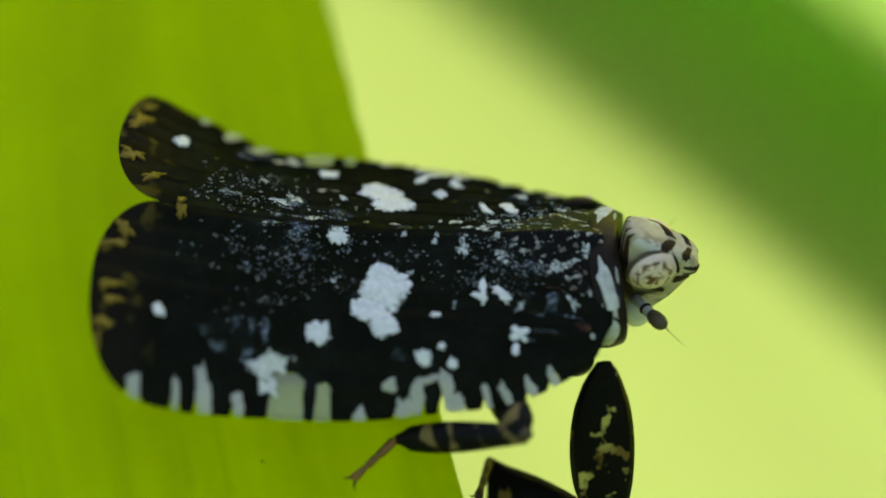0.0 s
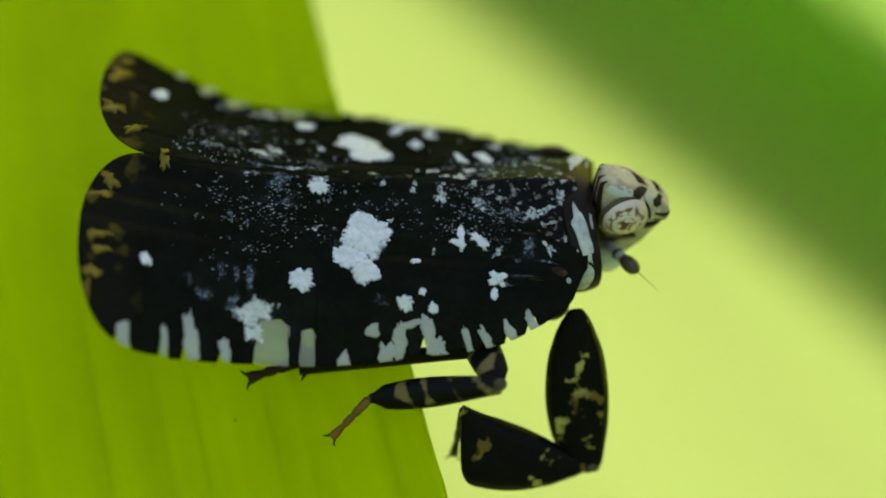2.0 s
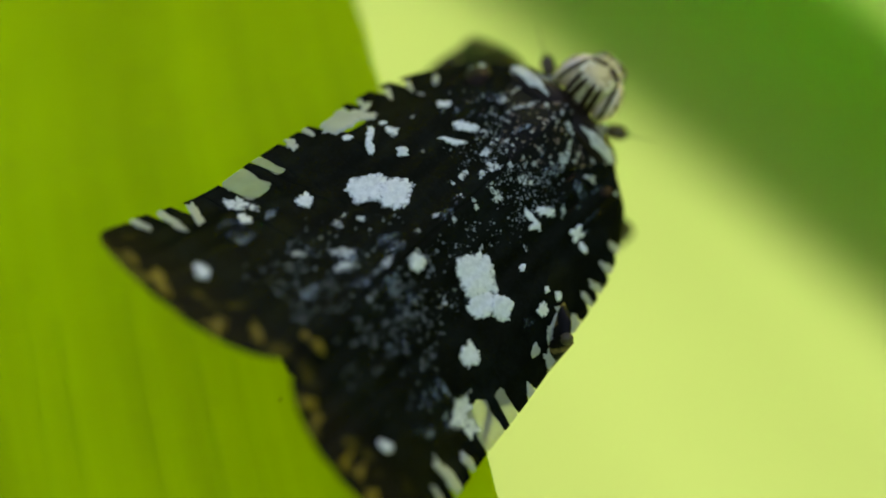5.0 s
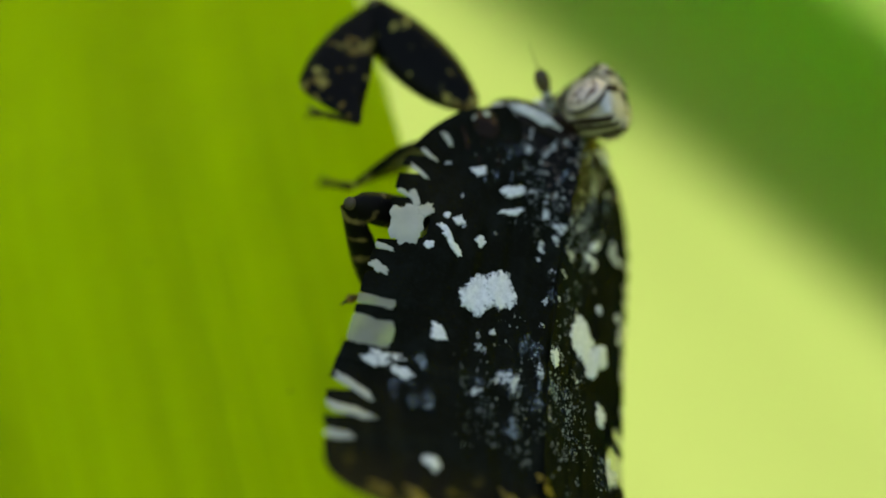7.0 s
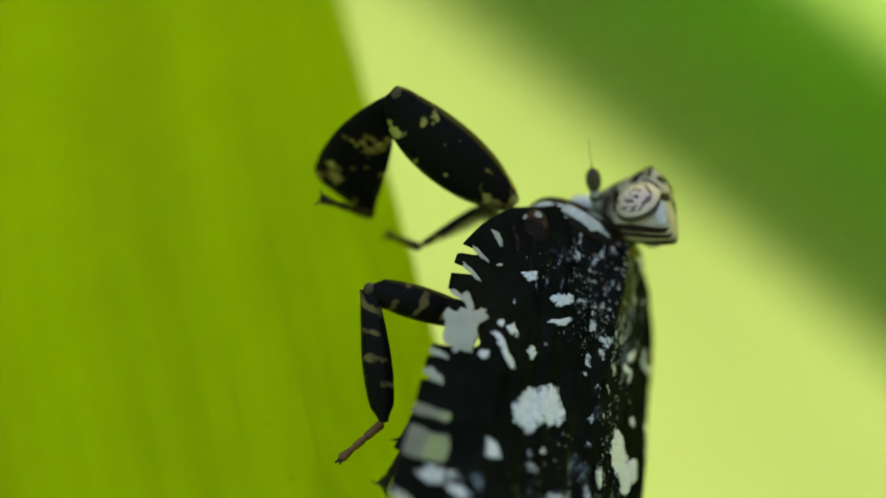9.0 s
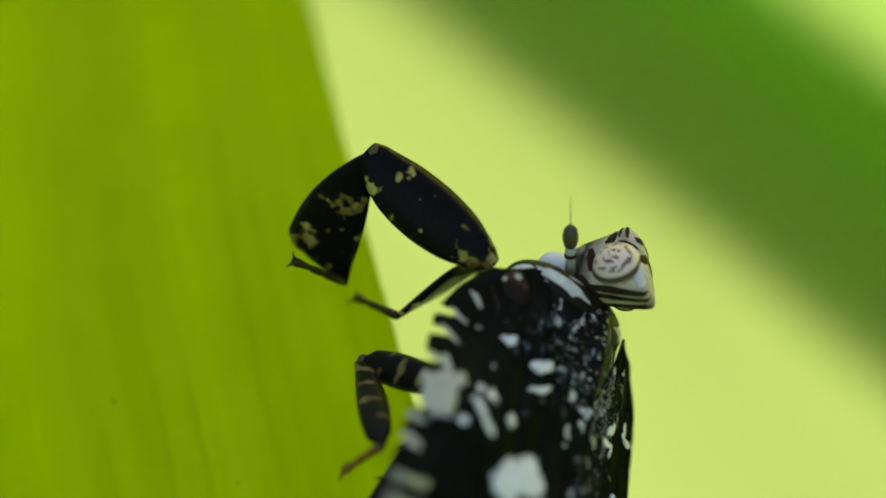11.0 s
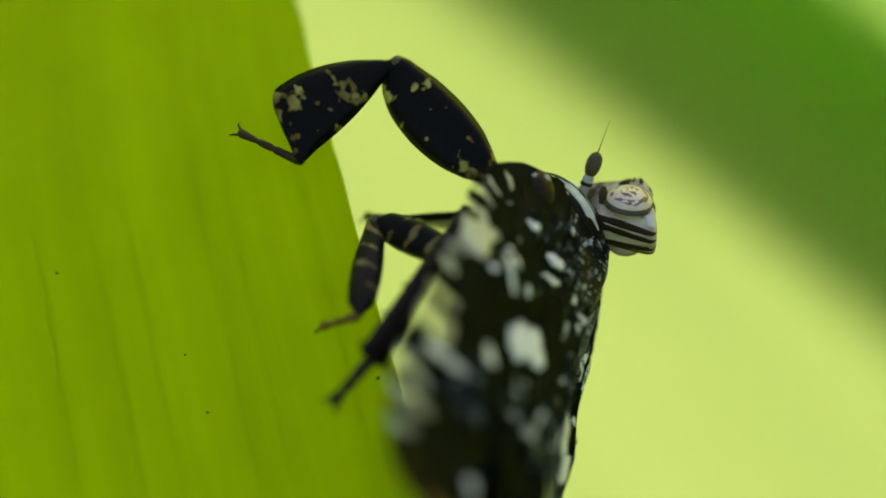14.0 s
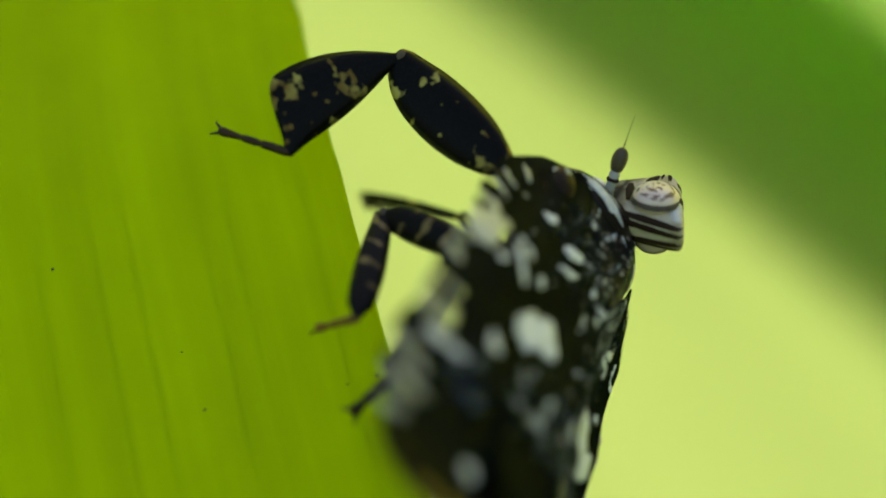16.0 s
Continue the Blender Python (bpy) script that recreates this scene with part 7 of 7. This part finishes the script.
    walk(LEGS["RM"][2], [
    (0, pose(0.000441, -0.002858, -0.001674, 147.40, 25.34, -140.03)),
    (0.5, pose(0.000436, -0.002839, -0.001728, 139.64, 44.35, -153.39)),
    (1, pose(0.000458, -0.002972, -0.001691, 138.82, 43.15, -154.57)),
    (1.5, pose(0.000397, -0.002890, -0.001805, 132.51, 51.82, -163.10)),
    (2, pose(0.000310, -0.003091, -0.001806, 139.63, 46.45, -153.70)),
    (2.5, pose(0.000217, -0.003358, -0.001879, 142.65, 45.13, -149.49)),
    (3, pose(0.000292, -0.003310, -0.001887, 141.54, 44.92, -151.06)),
    (3.5, pose(0.000203, -0.002901, -0.002003, 145.15, 30.08, -145.19)),
    (4, pose(0.000388, -0.003507, -0.000808, 146.17, 49.92, -143.62)),
    (4.5, pose(0.001295, -0.003296, -0.002360, 161.77, 26.01, -119.04)),
    (4.6, pose(0.000176, -0.003691, -0.000704, 160.59, 45.58, -121.03)),
    (4.65, pose(0.000057, -0.003546, -0.001738, 150.98, 36.13, -135.63)),
    (4.7, pose(0.000484, -0.003234, -0.002458, 145.19, 25.30, -146.89)),
    (4.8, pose(0.000181, -0.003148, -0.002446, 146.52, 25.34, -143.77)),
    (5, pose(0.000113, -0.002725, -0.002676, 145.81, 24.72, -145.45)),
    (5.067, pose(0.001087, -0.002715, -0.003180, 163.50, 54.23, -118.82)),
    (5.133, pose(0.001975, -0.002589, -0.002978, -133.15, 64.50, -47.74)),
    (5.2, pose(0.002421, -0.002333, -0.002266, -93.96, 41.15, -0.49)),
    (5.725, pose(0.002550, -0.002339, -0.002512, -93.06, 40.26, 0.89)),
    (6.25, pose(0.002713, -0.002320, -0.002740, -92.22, 39.33, 2.20)),
    (6.775, pose(0.002906, -0.002276, -0.002945, -91.43, 38.38, 3.46)),
    (7.3, pose(0.003125, -0.002208, -0.003119, -90.69, 37.39, 4.67)),
    (7.5, pose(0.003070, -0.002252, -0.003060, -91.07, 38.03, 4.05)),
    (8, pose(0.002576, -0.001939, -0.002794, -92.59, 38.79, 1.60)),
    (8.625, pose(0.002774, -0.002260, -0.002870, -93.16, 38.22, 0.69)),
    (9.25, pose(0.003025, -0.002554, -0.002897, -93.68, 37.61, -0.16)),
    (9.875, pose(0.003321, -0.002809, -0.002872, -94.17, 36.96, -0.97)),
    (10.5, pose(0.003651, -0.003017, -0.002797, -94.61, 36.27, -1.71)),
    (11, pose(0.003636, -0.003085, -0.002739, -95.67, 36.63, -3.49)),
    (11.5, pose(0.003588, -0.003127, -0.002708, -96.40, 37.56, -4.70)),
    (12, pose(0.003695, -0.003125, -0.002728, -96.07, 37.47, -4.16)),
    (12.5, pose(0.003816, -0.003086, -0.002772, -95.21, 36.57, -2.74)),
    (13, pose(0.003851, -0.003163, -0.002667, -95.66, 36.00, -3.49)),
    (13.25, pose(0.002627, -0.002396, -0.002500, -96.00, 35.26, -4.08)),
    (13.5, pose(0.002205, -0.001199, -0.001844, -96.33, 34.52, -4.65)),
    (14, pose(0.002229, -0.001233, -0.001950, -96.27, 33.58, -4.54)),
    (14.5, pose(0.002156, -0.001383, -0.001604, -98.14, 34.44, -7.88)),
    (15, pose(0.002182, -0.001215, -0.001721, -96.70, 34.94, -5.36)),
    (15.5, pose(0.002203, -0.001279, -0.001873, -96.19, 33.60, -4.45)),
    (16, pose(0.002197, -0.001215, -0.001818, -95.79, 34.12, -3.73))])
    walk(LEGS["RH"][0], [
    (0, pose(0.000784, -0.001050, -0.001300, -74.00, 32.55, 21.90)),
    (0.5, pose(0.000784, -0.001050, -0.001300, -74.75, 33.57, 20.53)),
    (1, pose(0.000784, -0.001050, -0.001300, -77.04, 36.75, 16.55)),
    (1.25, pose(0.000784, -0.001050, -0.001300, -89.35, 8.09, -14.10)),
    (1.5, pose(0.000784, -0.001050, -0.001300, -85.88, -22.49, -40.34)),
    (2, pose(0.000784, -0.001050, -0.001300, -84.59, -3.04, -46.11)),
    (2.5, pose(0.000784, -0.001050, -0.001300, -84.47, -4.27, -47.95)),
    (3, pose(0.000784, -0.001050, -0.001300, -84.50, -4.07, -47.46)),
    (3.5, pose(0.000784, -0.001050, -0.001300, -84.18, 12.11, -42.82)),
    (4, pose(0.000821, -0.001014, -0.001371, -84.18, 12.11, -42.82)),
    (4.5, pose(0.000836, -0.001000, -0.001400, -84.18, 12.11, -42.82)),
    (16, pose(0.000836, -0.001000, -0.001400, -84.18, 12.11, -42.82))])
    walk(LEGS["RH"][1], [
    (0, pose(0.002348, -0.000421, -0.002376, 133.28, 2.06, -174.05)),
    (0.5, pose(0.002344, -0.000466, -0.002406, 133.28, 2.26, -173.97)),
    (1, pose(0.002320, -0.000593, -0.002497, 133.23, -3.82, -170.36)),
    (1.25, pose(0.002704, -0.001532, -0.001581, 133.03, 6.67, -178.34)),
    (1.5, pose(0.002192, -0.002246, -0.000535, 131.31, 17.04, 173.33)),
    (2, pose(0.002168, -0.002489, -0.001194, 131.52, 14.43, 174.09)),
    (2.5, pose(0.002120, -0.002531, -0.001151, 131.04, 14.78, 172.20)),
    (3, pose(0.002133, -0.002520, -0.001158, 131.27, 14.16, 173.12)),
    (3.5, pose(0.002218, -0.002379, -0.001720, 131.81, 2.39, 176.83)),
    (4, pose(0.002256, -0.002343, -0.001791, 131.81, 2.39, 176.83)),
    (4.5, pose(0.002270, -0.002329, -0.001820, 131.81, 2.39, 176.83)),
    (16, pose(0.002270, -0.002329, -0.001820, 131.81, 2.39, 176.83))])
    walk(LEGS["RH"][2], [
    (0, pose(-0.000833, -0.000753, -0.002491, 135.81, 6.11, -166.83)),
    (0.5, pose(-0.000836, -0.000801, -0.002532, 135.83, 6.18, -166.65)),
    (1, pose(-0.000828, -0.001128, -0.002283, 135.87, 4.11, -166.27)),
    (1.25, pose(-0.000473, -0.001624, -0.001953, 135.95, 7.22, -165.40)),
    (1.5, pose(-0.000847, -0.001891, -0.001472, 136.09, 10.32, -164.52)),
    (2, pose(-0.000914, -0.002170, -0.001991, 136.53, 11.67, -162.21)),
    (2.5, pose(-0.000946, -0.002111, -0.001967, 136.07, 12.83, -164.35)),
    (3, pose(-0.000948, -0.002148, -0.001941, 136.23, 12.47, -163.64)),
    (3.5, pose(-0.000974, -0.002202, -0.001853, 134.13, 14.94, -172.46)),
    (4, pose(-0.000937, -0.002166, -0.001924, 134.13, 14.94, -172.46)),
    (4.5, pose(-0.000922, -0.002152, -0.001953, 134.13, 14.94, -172.46)),
    (16, pose(-0.000922, -0.002152, -0.001953, 134.13, 14.94, -172.46))])

motions()
